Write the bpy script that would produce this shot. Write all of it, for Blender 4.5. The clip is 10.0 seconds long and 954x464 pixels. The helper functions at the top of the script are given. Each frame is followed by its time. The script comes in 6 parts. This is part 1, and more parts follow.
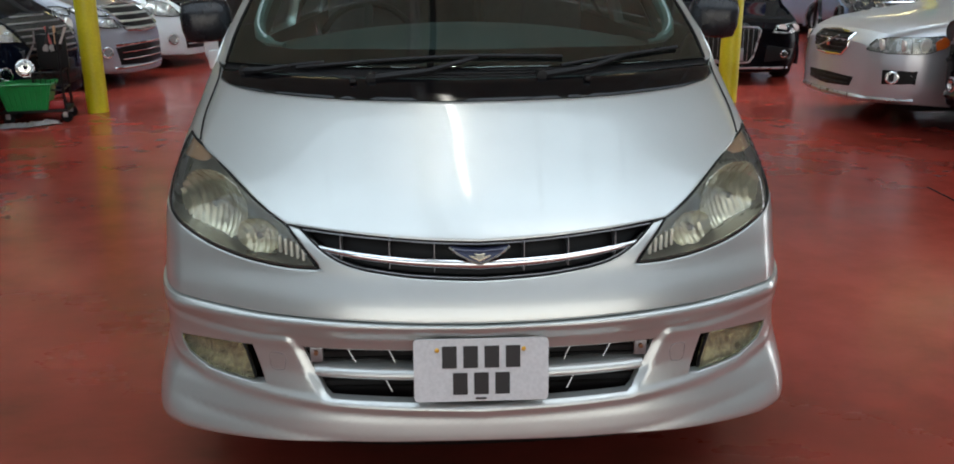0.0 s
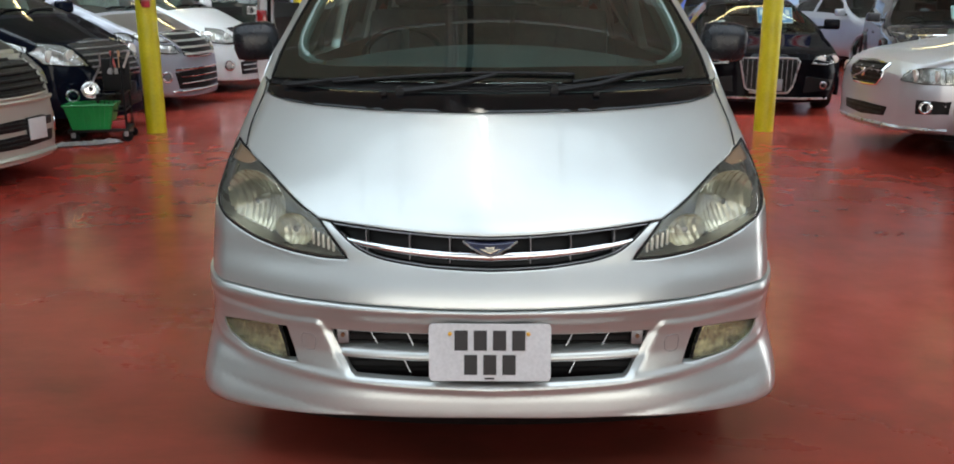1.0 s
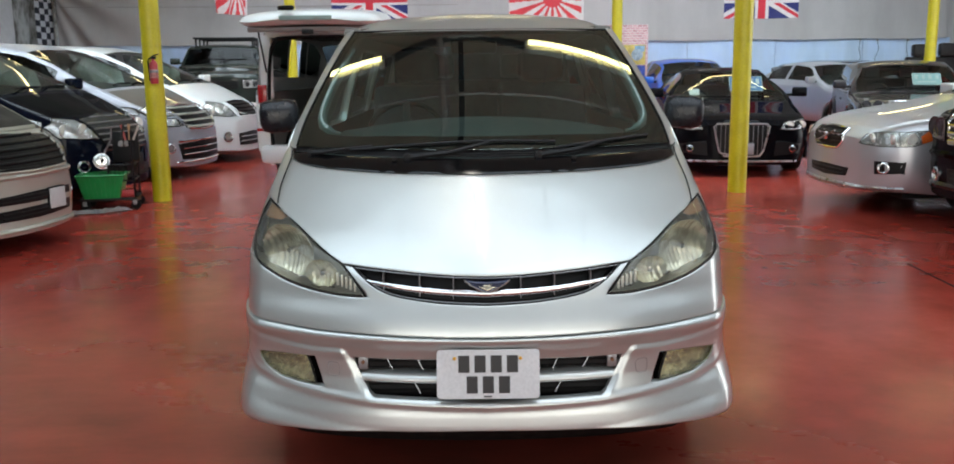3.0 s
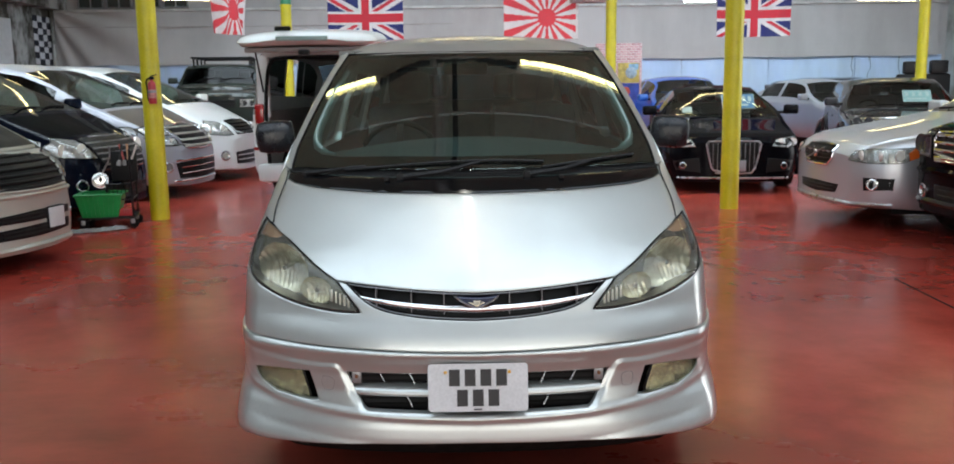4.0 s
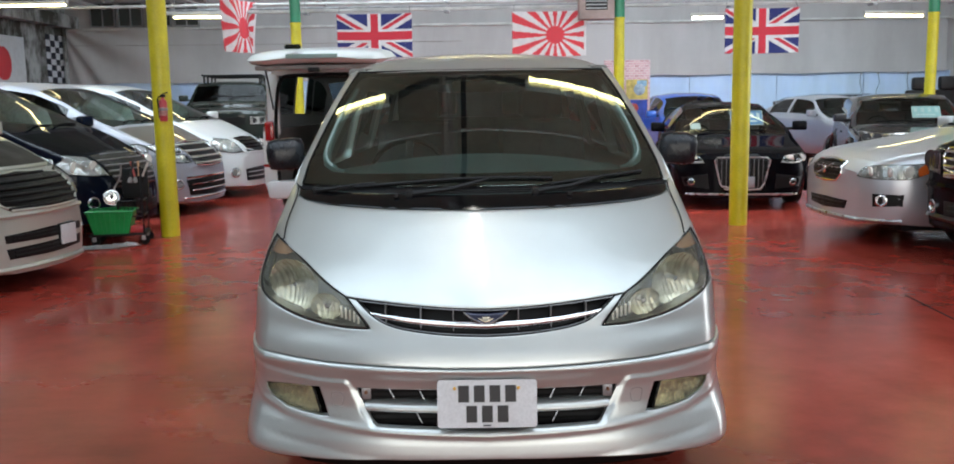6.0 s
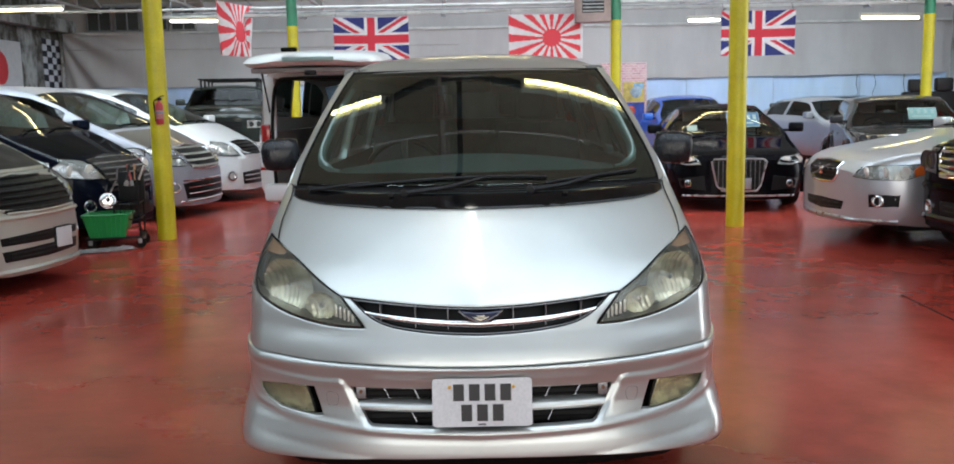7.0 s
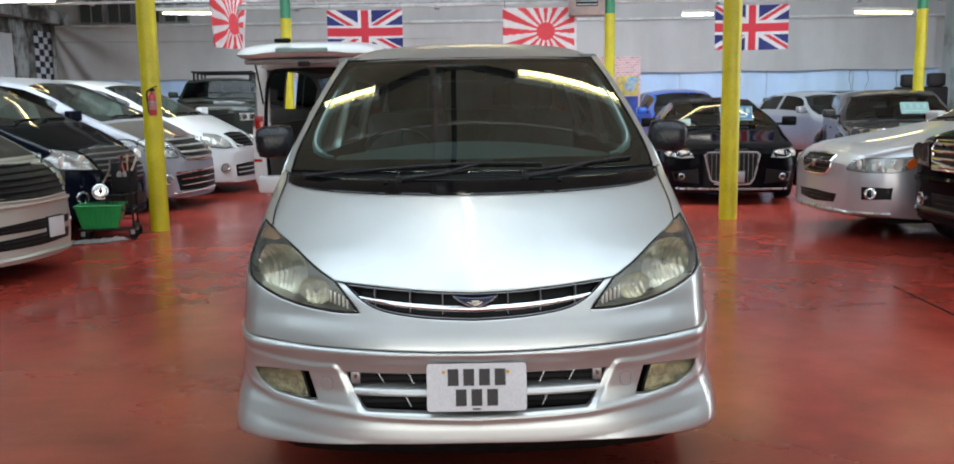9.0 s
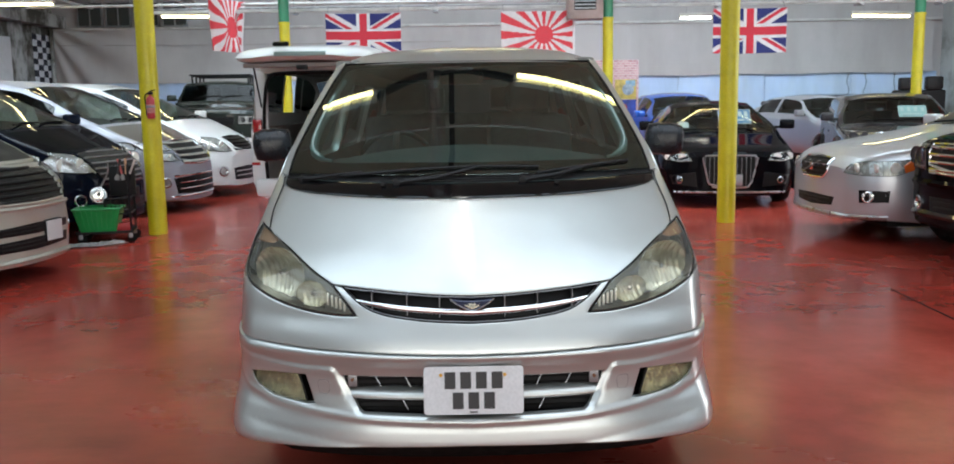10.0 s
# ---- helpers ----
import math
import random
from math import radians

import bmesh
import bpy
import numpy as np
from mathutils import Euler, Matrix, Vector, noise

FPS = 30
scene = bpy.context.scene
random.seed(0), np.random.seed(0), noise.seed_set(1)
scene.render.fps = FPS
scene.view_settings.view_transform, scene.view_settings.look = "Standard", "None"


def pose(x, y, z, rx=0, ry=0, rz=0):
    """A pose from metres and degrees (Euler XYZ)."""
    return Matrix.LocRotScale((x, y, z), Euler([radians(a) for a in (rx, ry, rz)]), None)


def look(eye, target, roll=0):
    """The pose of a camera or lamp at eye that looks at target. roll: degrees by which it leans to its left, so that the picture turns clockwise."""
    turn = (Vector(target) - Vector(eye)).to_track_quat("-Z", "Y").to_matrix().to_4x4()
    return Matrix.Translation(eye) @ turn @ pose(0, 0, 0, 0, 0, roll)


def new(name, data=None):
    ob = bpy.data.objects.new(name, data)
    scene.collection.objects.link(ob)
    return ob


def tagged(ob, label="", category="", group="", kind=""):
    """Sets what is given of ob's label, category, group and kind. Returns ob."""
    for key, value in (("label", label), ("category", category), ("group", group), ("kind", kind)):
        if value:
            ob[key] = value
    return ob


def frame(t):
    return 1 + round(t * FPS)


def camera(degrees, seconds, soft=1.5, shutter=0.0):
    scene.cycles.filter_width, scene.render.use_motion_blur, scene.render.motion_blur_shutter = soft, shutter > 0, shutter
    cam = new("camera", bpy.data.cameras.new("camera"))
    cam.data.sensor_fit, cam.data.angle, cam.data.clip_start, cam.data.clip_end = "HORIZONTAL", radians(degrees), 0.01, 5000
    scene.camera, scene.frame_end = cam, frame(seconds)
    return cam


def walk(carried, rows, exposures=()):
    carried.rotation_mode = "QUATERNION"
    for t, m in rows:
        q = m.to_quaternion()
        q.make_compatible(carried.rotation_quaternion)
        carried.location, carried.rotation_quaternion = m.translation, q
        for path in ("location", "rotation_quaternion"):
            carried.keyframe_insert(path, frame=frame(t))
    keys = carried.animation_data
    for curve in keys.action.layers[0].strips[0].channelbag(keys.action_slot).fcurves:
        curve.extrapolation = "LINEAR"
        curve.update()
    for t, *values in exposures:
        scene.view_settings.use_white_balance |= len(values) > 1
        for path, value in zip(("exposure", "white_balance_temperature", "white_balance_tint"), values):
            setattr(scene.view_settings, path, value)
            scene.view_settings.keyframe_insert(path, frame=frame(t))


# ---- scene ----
cam = camera(56.0, 10.0, 1.8)
PATH = [
    (0, (-0.069, -2.06, 1.39), (-0.011, -0.145, 0.815), -0.3),
    (0.5, (-0.008, -2.198, 1.383), (0.029, -0.268, 0.859), 0.5),
    (1, (0.021, -2.322, 1.37), (-0.026, -0.389, 0.861), 0.0),
    (1.5, (-0.008, -2.449, 1.363), (-0.048, -0.511, 0.869), -0.2),
    (2, (-0.042, -2.61, 1.377), (-0.074, -0.66, 0.931), -0.4),
    (3.5, (0.018, -2.858, 1.421), (0.003, -0.888, 1.08), -0.7),
    (4, (0.023, -2.898, 1.428), (0.01, -0.925, 1.101), -0.8),
    (4.5, (0.019, -2.914, 1.43), (0.004, -0.939, 1.117), -0.9),
    (5, (0.019, -2.915, 1.431), (-0.012, -0.939, 1.126), -0.9),
    (5.5, (0.018, -2.915, 1.434), (-0.014, -0.938, 1.136), -0.9),
    (7, (0.033, -2.913, 1.412), (0.006, -0.934, 1.13), -1.1),
    (7.5, (0.028, -2.92, 1.402), (0.008, -0.941, 1.117), -1.1),
    (8, (0.026, -2.921, 1.4), (0.006, -0.944, 1.104), -1.1),
    (8.5, (0.023, -2.92, 1.394), (0.007, -0.942, 1.097), -1.0),
    (9, (0.027, -2.919, 1.379), (0.015, -0.941, 1.086), -0.9),
    (9.5, (0.032, -2.919, 1.376), (0.021, -0.94, 1.09), -0.9),
    (10, (0.033, -2.922, 1.379), (0.024, -0.942, 1.093), -0.9),
]
walk(cam, [(t, look(eye, target, roll)) for t, eye, target, roll in PATH], [(0, -0.28, 6450, 10), (0.5, -0.08, 6550, 10), (1, 0.02, 6580, 10), (2, 0.04, 6580, 10), (3.5, 0.03, 6500, 10), (7, 0.07, 6400, 10), (10, 0.10, 6420, 10)])

# ---- light ----
world = bpy.data.worlds.new("world")
scene.world = world
world.use_nodes = True
wn = world.node_tree.nodes
sky = wn.new("ShaderNodeTexSky")
sky.sky_type, sky.sun_disc, sky.sun_elevation, sky.sun_rotation = "NISHITA", False, radians(50), radians(150)
wn["Background"].inputs["Strength"].default_value = 0.12
world.node_tree.links.new(sky.outputs[0], wn["Background"].inputs["Color"])

BAY = 7.75              # distance between the rows of columns
VALLEY = -0.65          # y of the gutter over the front of the van
TURN = 1.8              # the building stands a little askew to the van
HALL = pose(0, 0, 0, 0, 0, TURN)


def skylight_lamp(y0, y1, z0, z1, bright, x0=-11.5, x1=11.5):
    """Sky light that falls in through one glazed roof slope."""
    lamp = bpy.data.lights.new("skylight", "AREA")
    lamp.shape, lamp.size, lamp.size_y = "RECTANGLE", x1 - x0, math.hypot(y1 - y0, z1 - z0)
    lamp.energy, lamp.color = bright * math.pi * lamp.size * lamp.size_y, (0.80, 0.93, 1.0)
    ob = new("skylight", lamp)
    ob.matrix_world = HALL @ Matrix.Translation(((x0 + x1) / 2, (y0 + y1) / 2, (z0 + z1) / 2 + 0.06)) @ pose(0, 0, 0, math.degrees(math.atan2(z1 - z0, y1 - y0)), 0, 0)
    return ob


# each glazed slope: foot y, ridge y, foot z, ridge z
SLOPES = [(-11.9, -8.6, 4.15, 5.7), (-3.6, 1.2, 4.15, 5.9), (VALLEY + BAY, VALLEY + BAY + 2.7, 4.15, 5.7), (VALLEY + 2 * BAY, VALLEY + 2 * BAY + 2.3, 4.15, 5.6)]
GLAZED_FROM = -5.8      # boarding added unseen in the last bay, up to this x, dims the left
SLOPE_BRIGHT = (0.5, 2.2, 6.0, 5.8)      # tuned lamp strength per glazed slope; all but the second are assumed
for (ya, yb, za, zb), bright in zip(SLOPES, SLOPE_BRIGHT):
    skylight_lamp(ya, yb, za, zb, bright, GLAZED_FROM if ya > 14 else -11.5)


def door_fill(name, m, w, h, bright, color=(0.96, 0.98, 1.0)):
    """Unseen area lamp added as daylight from an assumed vehicle door."""
    lamp = bpy.data.lights.new(name, "AREA")
    lamp.shape, lamp.size, lamp.size_y, lamp.energy, lamp.color = "RECTANGLE", w, h, bright * math.pi * w * h, color
    new(name, lamp).matrix_world = HALL @ m


FILL_Y = 6.8            # middle of the assumed door gap in the side wall, for the fill lamp
door_fill("door_fill", Matrix.Translation((1.5, -12.3, 1.75)) @ pose(0, 0, 0, 90, 0, 0), 16.0, 3.4, 2.7, (1.0, 0.95, 0.88))
door_fill("side_doorway", Matrix.Translation((13.1, FILL_Y, 1.8)) @ pose(0, 0, 0, 90, 0, 90), 7.0, 3.5, 5.2)


# ---- materials ----
def mat(name, color=(0.5, 0.5, 0.5), rough=0.5, metal=0.0, coat=0.0, spec=0.5):
    m = bpy.data.materials.new(name)
    m.use_nodes = True
    b = m.node_tree.nodes["Principled BSDF"]
    b.inputs["Base Color"].default_value = (*color, 1)
    b.inputs["Roughness"].default_value = rough
    b.inputs["Metallic"].default_value = metal
    b.inputs["Coat Weight"].default_value = coat
    b.inputs["Coat Roughness"].default_value = 0.03
    b.inputs["Specular IOR Level"].default_value = spec
    return m


def nodes_of(m):
    t = m.node_tree
    return t.nodes, t.links, t.nodes["Principled BSDF"]


def noise_tex(m, scale, detail=4.0, rough=0.55, space="Object", stretch=(1, 1, 1)):
    n, l, _ = nodes_of(m)
    co = n.new("ShaderNodeTexCoord")
    mp = n.new("ShaderNodeMapping")
    mp.inputs["Scale"].default_value = stretch
    tx = n.new("ShaderNodeTexNoise")
    tx.inputs["Scale"].default_value, tx.inputs["Detail"].default_value, tx.inputs["Roughness"].default_value = scale, detail, rough
    l.new(co.outputs[space], mp.inputs["Vector"])
    l.new(mp.outputs["Vector"], tx.inputs["Vector"])
    return tx.outputs["Fac"]


def ramp(m, fac, stops):
    n, l, _ = nodes_of(m)
    r = n.new("ShaderNodeValToRGB")
    while len(r.color_ramp.elements) < len(stops):
        r.color_ramp.elements.new(0.5)
    for e, (p, c) in zip(r.color_ramp.elements, stops):
        e.position, e.color = p, (*c, 1) if len(c) == 3 else c
    l.new(fac, r.inputs["Fac"])
    return r.outputs["Color"]


def mixed(m, a, b, fac, mode="MIX"):
    n, l, _ = nodes_of(m)
    x = n.new("ShaderNodeMix")
    x.data_type, x.blend_type = "RGBA", mode
    for socket, v in (("Factor", fac), ("A", a), ("B", b)):
        sock = [s for s in x.inputs if s.name == socket and s.enabled][0]
        if isinstance(v, (int, float)):
            sock.default_value = v
        elif isinstance(v, tuple):
            sock.default_value = (*v, 1)
        else:
            l.new(v, sock)
    return [s for s in x.outputs if s.enabled][0]


def bump(m, fac, strength=0.2, dist=0.01):
    n, l, b = nodes_of(m)
    u = n.new("ShaderNodeBump")
    u.inputs["Strength"].default_value, u.inputs["Distance"].default_value = strength, dist
    l.new(fac, u.inputs["Height"])
    l.new(u.outputs["Normal"], b.inputs["Normal"])


def worn(name, color, rough=0.5, metal=0.0, scale=6.0, amount=0.25, coat=0.0, bumps=0.05, spec=0.5):
    """A surface with two scales of unevenness in colour and gloss."""
    m = mat(name, color, rough, metal, coat, spec)
    n, l, b = nodes_of(m)
    big, fine = noise_tex(m, scale), noise_tex(m, scale * 14, 3)
    dark = tuple(c * (1 - amount) for c in color)
    light = tuple(min(1, c * (1 + amount * 0.5)) for c in color)
    c1 = ramp(m, big, [(0.3, dark), (0.7, light)])
    c2 = ramp(m, fine, [(0.35, (0.82, 0.82, 0.82)), (0.65, (1, 1, 1))])
    l.new(mixed(m, c1, c2, 0.6, "MULTIPLY"), b.inputs["Base Color"])
    l.new(ramp(m, big, [(0.3, (rough * 0.8,) * 3), (0.75, (min(1, rough * 1.25),) * 3)]), b.inputs["Roughness"])
    if bumps:
        bump(m, fine, bumps, 0.004)
    return m


def paint(name, color, metal=0.0, rough=0.35, flake=0.0, coat=1.0):
    """Car paint under clear lacquer with slight dust."""
    m = mat(name, color, rough, metal, coat, 0.5 if metal > 0.4 else 0.12)
    n, l, b = nodes_of(m)
    dust = noise_tex(m, 3.0, 6)
    l.new(ramp(m, dust, [(0.3, tuple(c * 0.93 for c in color)), (0.7, color)]), b.inputs["Base Color"])
    l.new(ramp(m, dust, [(0.35, (0.02,) * 3), (0.8, (0.07,) * 3)]), b.inputs["Coat Roughness"])
    if max(color) < 0.04:
        b.inputs["Coat IOR"].default_value, b.inputs["Specular IOR Level"].default_value = 1.36, 0.0
    if flake:
        bump(m, noise_tex(m, 900, 1), flake, 0.0004)
    return m


def glass(name, tint, gloss=1.0, haze=0.0, haze_color=(0.5, 0.5, 0.5), sheen=(0.9, 0.9, 0.9)):
    """Thin pane: tinted see-through with a mirror-like face."""
    m = bpy.data.materials.new(name)
    m.use_nodes = True
    n, l = m.node_tree.nodes, m.node_tree.links
    n.remove(n["Principled BSDF"])
    tr, gl, mx, fr = (n.new("ShaderNode" + k) for k in ("BsdfTransparent", "BsdfGlossy", "MixShader", "Fresnel"))
    tr.inputs["Color"].default_value = (*tint, 1)
    gl.inputs["Color"].default_value = (*sheen, 1)
    gl.inputs["Roughness"].default_value = 0.01
    fr.inputs["IOR"].default_value = 1.3 + 0.3 * gloss
    l.new(fr.outputs[0], mx.inputs[0])
    l.new(tr.outputs[0], mx.inputs[1])
    l.new(gl.outputs[0], mx.inputs[2])
    l.new(mx.outputs[0], n["Material Output"].inputs[0])
    if haze:
        df, hz = n.new("ShaderNodeBsdfDiffuse"), n.new("ShaderNodeMixShader")
        df.inputs["Color"].default_value, hz.inputs[0].default_value = (*haze_color, 1), haze
        l.new(tr.outputs[0], hz.inputs[1])
        l.new(df.outputs[0], hz.inputs[2])
        l.new(hz.outputs[0], mx.inputs[1])
    return m


def glow(name, color, strength):
    m = mat(name, color, 0.4)
    b = m.node_tree.nodes["Principled BSDF"]
    b.inputs["Emission Color"].default_value = (*color, 1)
    b.inputs["Emission Strength"].default_value = strength
    return m


SILVER = paint("silver_paint", (0.588, 0.615, 0.598), 0.72, 0.34, 0.03, 0.8)
WARM_SILVER = paint("warm_silver_paint", (0.55, 0.56, 0.50), 0.5, 0.36, coat=0.6)
GREY_SILVER = paint("grey_silver_paint", (0.60, 0.62, 0.65), 0.65, 0.36, coat=0.9)
DULL_SILVER = paint("dull_silver_paint", (0.36, 0.37, 0.40), 0.5, 0.4, coat=0.7)
LAVENDER = paint("lavender_silver_paint", (0.37, 0.38, 0.42), 0.4, 0.40, coat=0.4)
BLACK_PAINT = paint("black_paint", (0.004, 0.004, 0.0055), 0.0, 0.3, coat=0.28)
# black paint with the blue reflection on its sides put into the colour
BLACK_BLUE_SHEEN = paint("black_paint_blue_sheen", (0.004, 0.006, 0.014), 0.0, 0.3, coat=0.45)
WHITE_PAINT = paint("white_paint", (0.68, 0.70, 0.70), 0.0, 0.3, coat=0.6)
BLUE_PAINT = paint("blue_paint", (0.03, 0.13, 0.55), 0.3, 0.3)
DARK_GREY_PAINT = paint("dark_grey_paint", (0.035, 0.033, 0.036), 0.3, 0.3)
GREEN_PAINT = paint("dark_green_paint", (0.025, 0.032, 0.028), 0.2, 0.35)
MATT_BLACK = worn("matt_black_vinyl", (0.017, 0.0155, 0.015), 0.55, scale=4, amount=0.2, spec=0.2)
GLOSS_BLACK = mat("gloss_black", (0.003, 0.003, 0.0035), 0.08, 0, 0.0, 0.4)
PLASTIC = worn("black_plastic", (0.007, 0.007, 0.0075), 0.45, scale=20, amount=0.25, spec=0.25)
RUBBER = worn("rubber", (0.006, 0.006, 0.006), 0.8, scale=15, amount=0.3, spec=0.2)
MIRROR_BLACK = worn("mirror_black", (0.010, 0.011, 0.014), 0.28, scale=20, amount=0.2, spec=0.4)
WIPER_BLACK = worn("wiper_black", (0.010, 0.010, 0.011), 0.62, scale=30, amount=0.2, spec=0.3)
CHROME = mat("chrome", (0.82, 0.83, 0.84), 0.08, 1.0)
ALLOY = worn("alloy", (0.52, 0.53, 0.55), 0.3, 0.9, scale=12, amount=0.15)
REFLECTOR = mat("reflector", (0.93, 0.91, 0.86), 0.28, 0.4)
LAMP_BASE = worn("lamp_base", (0.90, 0.91, 0.90), 0.2, 0.5, scale=22, amount=0.6, bumps=0.2)
FOG_BOWL = worn("fog_reflector", (0.92, 0.84, 0.62), 0.12, 0.85, scale=40, amount=0.5, bumps=0.4)
GOLD_BOWL = worn("aged_reflector", (0.98, 0.89, 0.70), 0.18, 0.7, scale=30, amount=0.35, bumps=0.2)
LENS = glass("lamp_lens", (0.97, 0.97, 0.95), 0.6)
LENS_OLD = glass("clouded_lens", (0.93, 0.93, 0.88), 0.6, 0.075, (0.55, 0.55, 0.485))
FOG_LENS = glass("yellowed_lens", (0.95, 0.92, 0.80), 0.8, 0.09, (0.62, 0.6, 0.5))
RED_LENS = mat("red_lens", (0.34, 0.010, 0.012), 0.12, 0, 0.6)
BUCKET = worn("lamp_housing", (0.33, 0.315, 0.26), 0.3, 0.3, scale=9, amount=0.3)
PLATE_WHITE = worn("plate_white", (0.66, 0.66, 0.67), 0.35, scale=8, amount=0.06)
INK = mat("plate_ink", (0.014, 0.014, 0.016), 0.4)
SEAT = worn("seat_fabric", (0.11, 0.11, 0.115), 0.9, scale=30, amount=0.3)
SEAT_PALE = worn("pale_seat_fabric", (0.34, 0.40, 0.37), 0.9, scale=30, amount=0.3)
TRIM_GREY = worn("interior_trim", (0.13, 0.165, 0.16), 0.7, scale=20, amount=0.2)
CABIN_LINING = worn("cabin_lining", (0.16, 0.155, 0.14), 0.85, scale=20, amount=0.15)
CAR_GLASS = glass("car_glass", (0.78, 0.88, 0.84), 0.4)
TINTED = glass("tinted_glass", (0.16, 0.18, 0.18))
SCREEN_GLASS = glass("windscreen_glass", (0.58, 0.70, 0.67), 2.3, 0.006, (0.42, 0.46, 0.43), (0.86, 0.98, 0.90))
SHADED = glass("shaded_glass", (0.10, 0.115, 0.11), -0.3)
STEEL = worn("steel", (0.34, 0.34, 0.35), 0.4, 0.7, scale=10, amount=0.3)


def floor_material():
    m = mat("red_floor_paint", (0.28, 0.03, 0.022), 0.2, 0, 0.0, 0.29)
    n, l, b = nodes_of(m)
    broad = noise_tex(m, 0.45, 5)
    patch = noise_tex(m, 1.3, 4, 0.6)
    fine = noise_tex(m, 60, 4)
    base = ramp(m, broad, [(0.30, (0.31, 0.039, 0.027)), (0.52, (0.44, 0.062, 0.042)), (0.72, (0.53, 0.086, 0.060))])
    base = mixed(m, base, ramp(m, patch, [(0.3, (0.62, 0.60, 0.60)), (0.62, (1, 1, 1))]), 0.5, "MULTIPLY")
    soil = ramp(m, noise_tex(m, 3.1, 7, 0.68), [(0.36, (0.55, 0.54, 0.52)), (0.60, (1, 1, 1))])
    base = mixed(m, base, soil, 0.45, "MULTIPLY")
    # brown band across the front of the parked row: grime plus painted-in dimmer light
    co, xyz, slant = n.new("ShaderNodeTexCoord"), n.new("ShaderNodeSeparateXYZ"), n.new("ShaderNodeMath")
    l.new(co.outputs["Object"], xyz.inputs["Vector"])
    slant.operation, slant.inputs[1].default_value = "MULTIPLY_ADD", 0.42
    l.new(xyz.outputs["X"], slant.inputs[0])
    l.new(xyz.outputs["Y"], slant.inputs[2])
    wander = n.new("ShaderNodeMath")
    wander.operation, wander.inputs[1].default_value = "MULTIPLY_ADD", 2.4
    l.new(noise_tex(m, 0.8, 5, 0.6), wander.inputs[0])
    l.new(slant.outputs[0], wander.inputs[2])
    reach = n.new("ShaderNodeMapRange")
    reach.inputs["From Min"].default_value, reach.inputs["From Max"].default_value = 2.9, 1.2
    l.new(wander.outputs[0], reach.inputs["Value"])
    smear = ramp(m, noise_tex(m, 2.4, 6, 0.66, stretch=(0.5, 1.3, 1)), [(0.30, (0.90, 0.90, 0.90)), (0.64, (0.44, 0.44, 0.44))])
    grime_shade = mixed(m, smear, reach.outputs["Result"], 1.0, "MULTIPLY")
    base = mixed(m, base, (0.125, 0.037, 0.022), grime_shade)
    # thin pale scuffs in loose patches
    zone = ramp(m, noise_tex(m, 0.9, 4), [(0.46, (0, 0, 0)), (0.66, (1, 1, 1))])
    scuffs = ramp(m, noise_tex(m, 11.0, 7, 0.72, stretch=(0.35, 1.3, 1)), [(0.62, (0, 0, 0)), (0.82, (0.42, 0.42, 0.42))])
    scuffed = mixed(m, scuffs, zone, 1.0, "MULTIPLY")
    base = mixed(m, base, (0.16, 0.14, 0.095), scuffed)
    l.new(base, b.inputs["Base Color"])
    gloss = ramp(m, patch, [(0.3, (0.13,) * 3), (0.7, (0.25,) * 3)])
    l.new(mixed(m, gloss, (0.42, 0.42, 0.42), grime_shade), b.inputs["Roughness"])
    bump(m, fine, 0.012, 0.001)
    return m


def wall_material(name, color, stain, scale=0.8):
    m = mat(name, color, 0.85)
    n, l, b = nodes_of(m)
    a, c, f = noise_tex(m, scale, 7, 0.65), noise_tex(m, scale * 3, 6, 0.6, stretch=(1, 1, 0.25)), noise_tex(m, 40, 3)
    col = ramp(m, a, [(0.35, stain), (0.55, color)])
    col = mixed(m, col, ramp(m, c, [(0.35, (0.78, 0.77, 0.75)), (0.6, (1, 1, 1))]), 0.6, "MULTIPLY")
    l.new(col, b.inputs["Base Color"])
    bump(m, f, 0.15, 0.006)
    return m


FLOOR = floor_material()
WALL_GREY = wall_material("grey_wall_paint", (0.43, 0.415, 0.41), (0.385, 0.37, 0.365), 0.35)
WALL_WHITE = wall_material("flaking_white_paint", (0.40, 0.415, 0.41), (0.17, 0.17, 0.145))
def mouldy_material(name, color, stain):
    m = wall_material(name, color, color, 0.8)
    n, l, b = nodes_of(m)
    clean = b.inputs["Base Color"].links[0].from_socket
    mould = ramp(m, noise_tex(m, 1.1, 9, 0.72, stretch=(1, 1, 0.6)), [(0.44, (1, 1, 1)), (0.58, (0, 0, 0))])
    l.new(mixed(m, clean, stain, mould), b.inputs["Base Color"])
    return m


WALL_MOULDY = mouldy_material("mouldy_white_paint", (0.40, 0.415, 0.41), (0.055, 0.052, 0.04))
WALL_BLUE = wall_material("pale_blue_panel", (0.42, 0.55, 0.77), (0.47, 0.585, 0.73), 0.6)
ROOF_PAINT = wall_material("roof_lining", (0.52, 0.57, 0.48), (0.34, 0.355, 0.29), 0.5)
BEAM_PAINT = worn("beam_paint", (0.52, 0.52, 0.50), 0.6, scale=3, amount=0.3)
CLOTH_GREY = worn("grey_sheet", (0.30, 0.285, 0.27), 0.9, scale=3, amount=0.15)
YELLOW = worn("yellow_gloss_paint", (0.62, 0.54, 0.012), 0.42, scale=4, amount=0.18, coat=0.08)
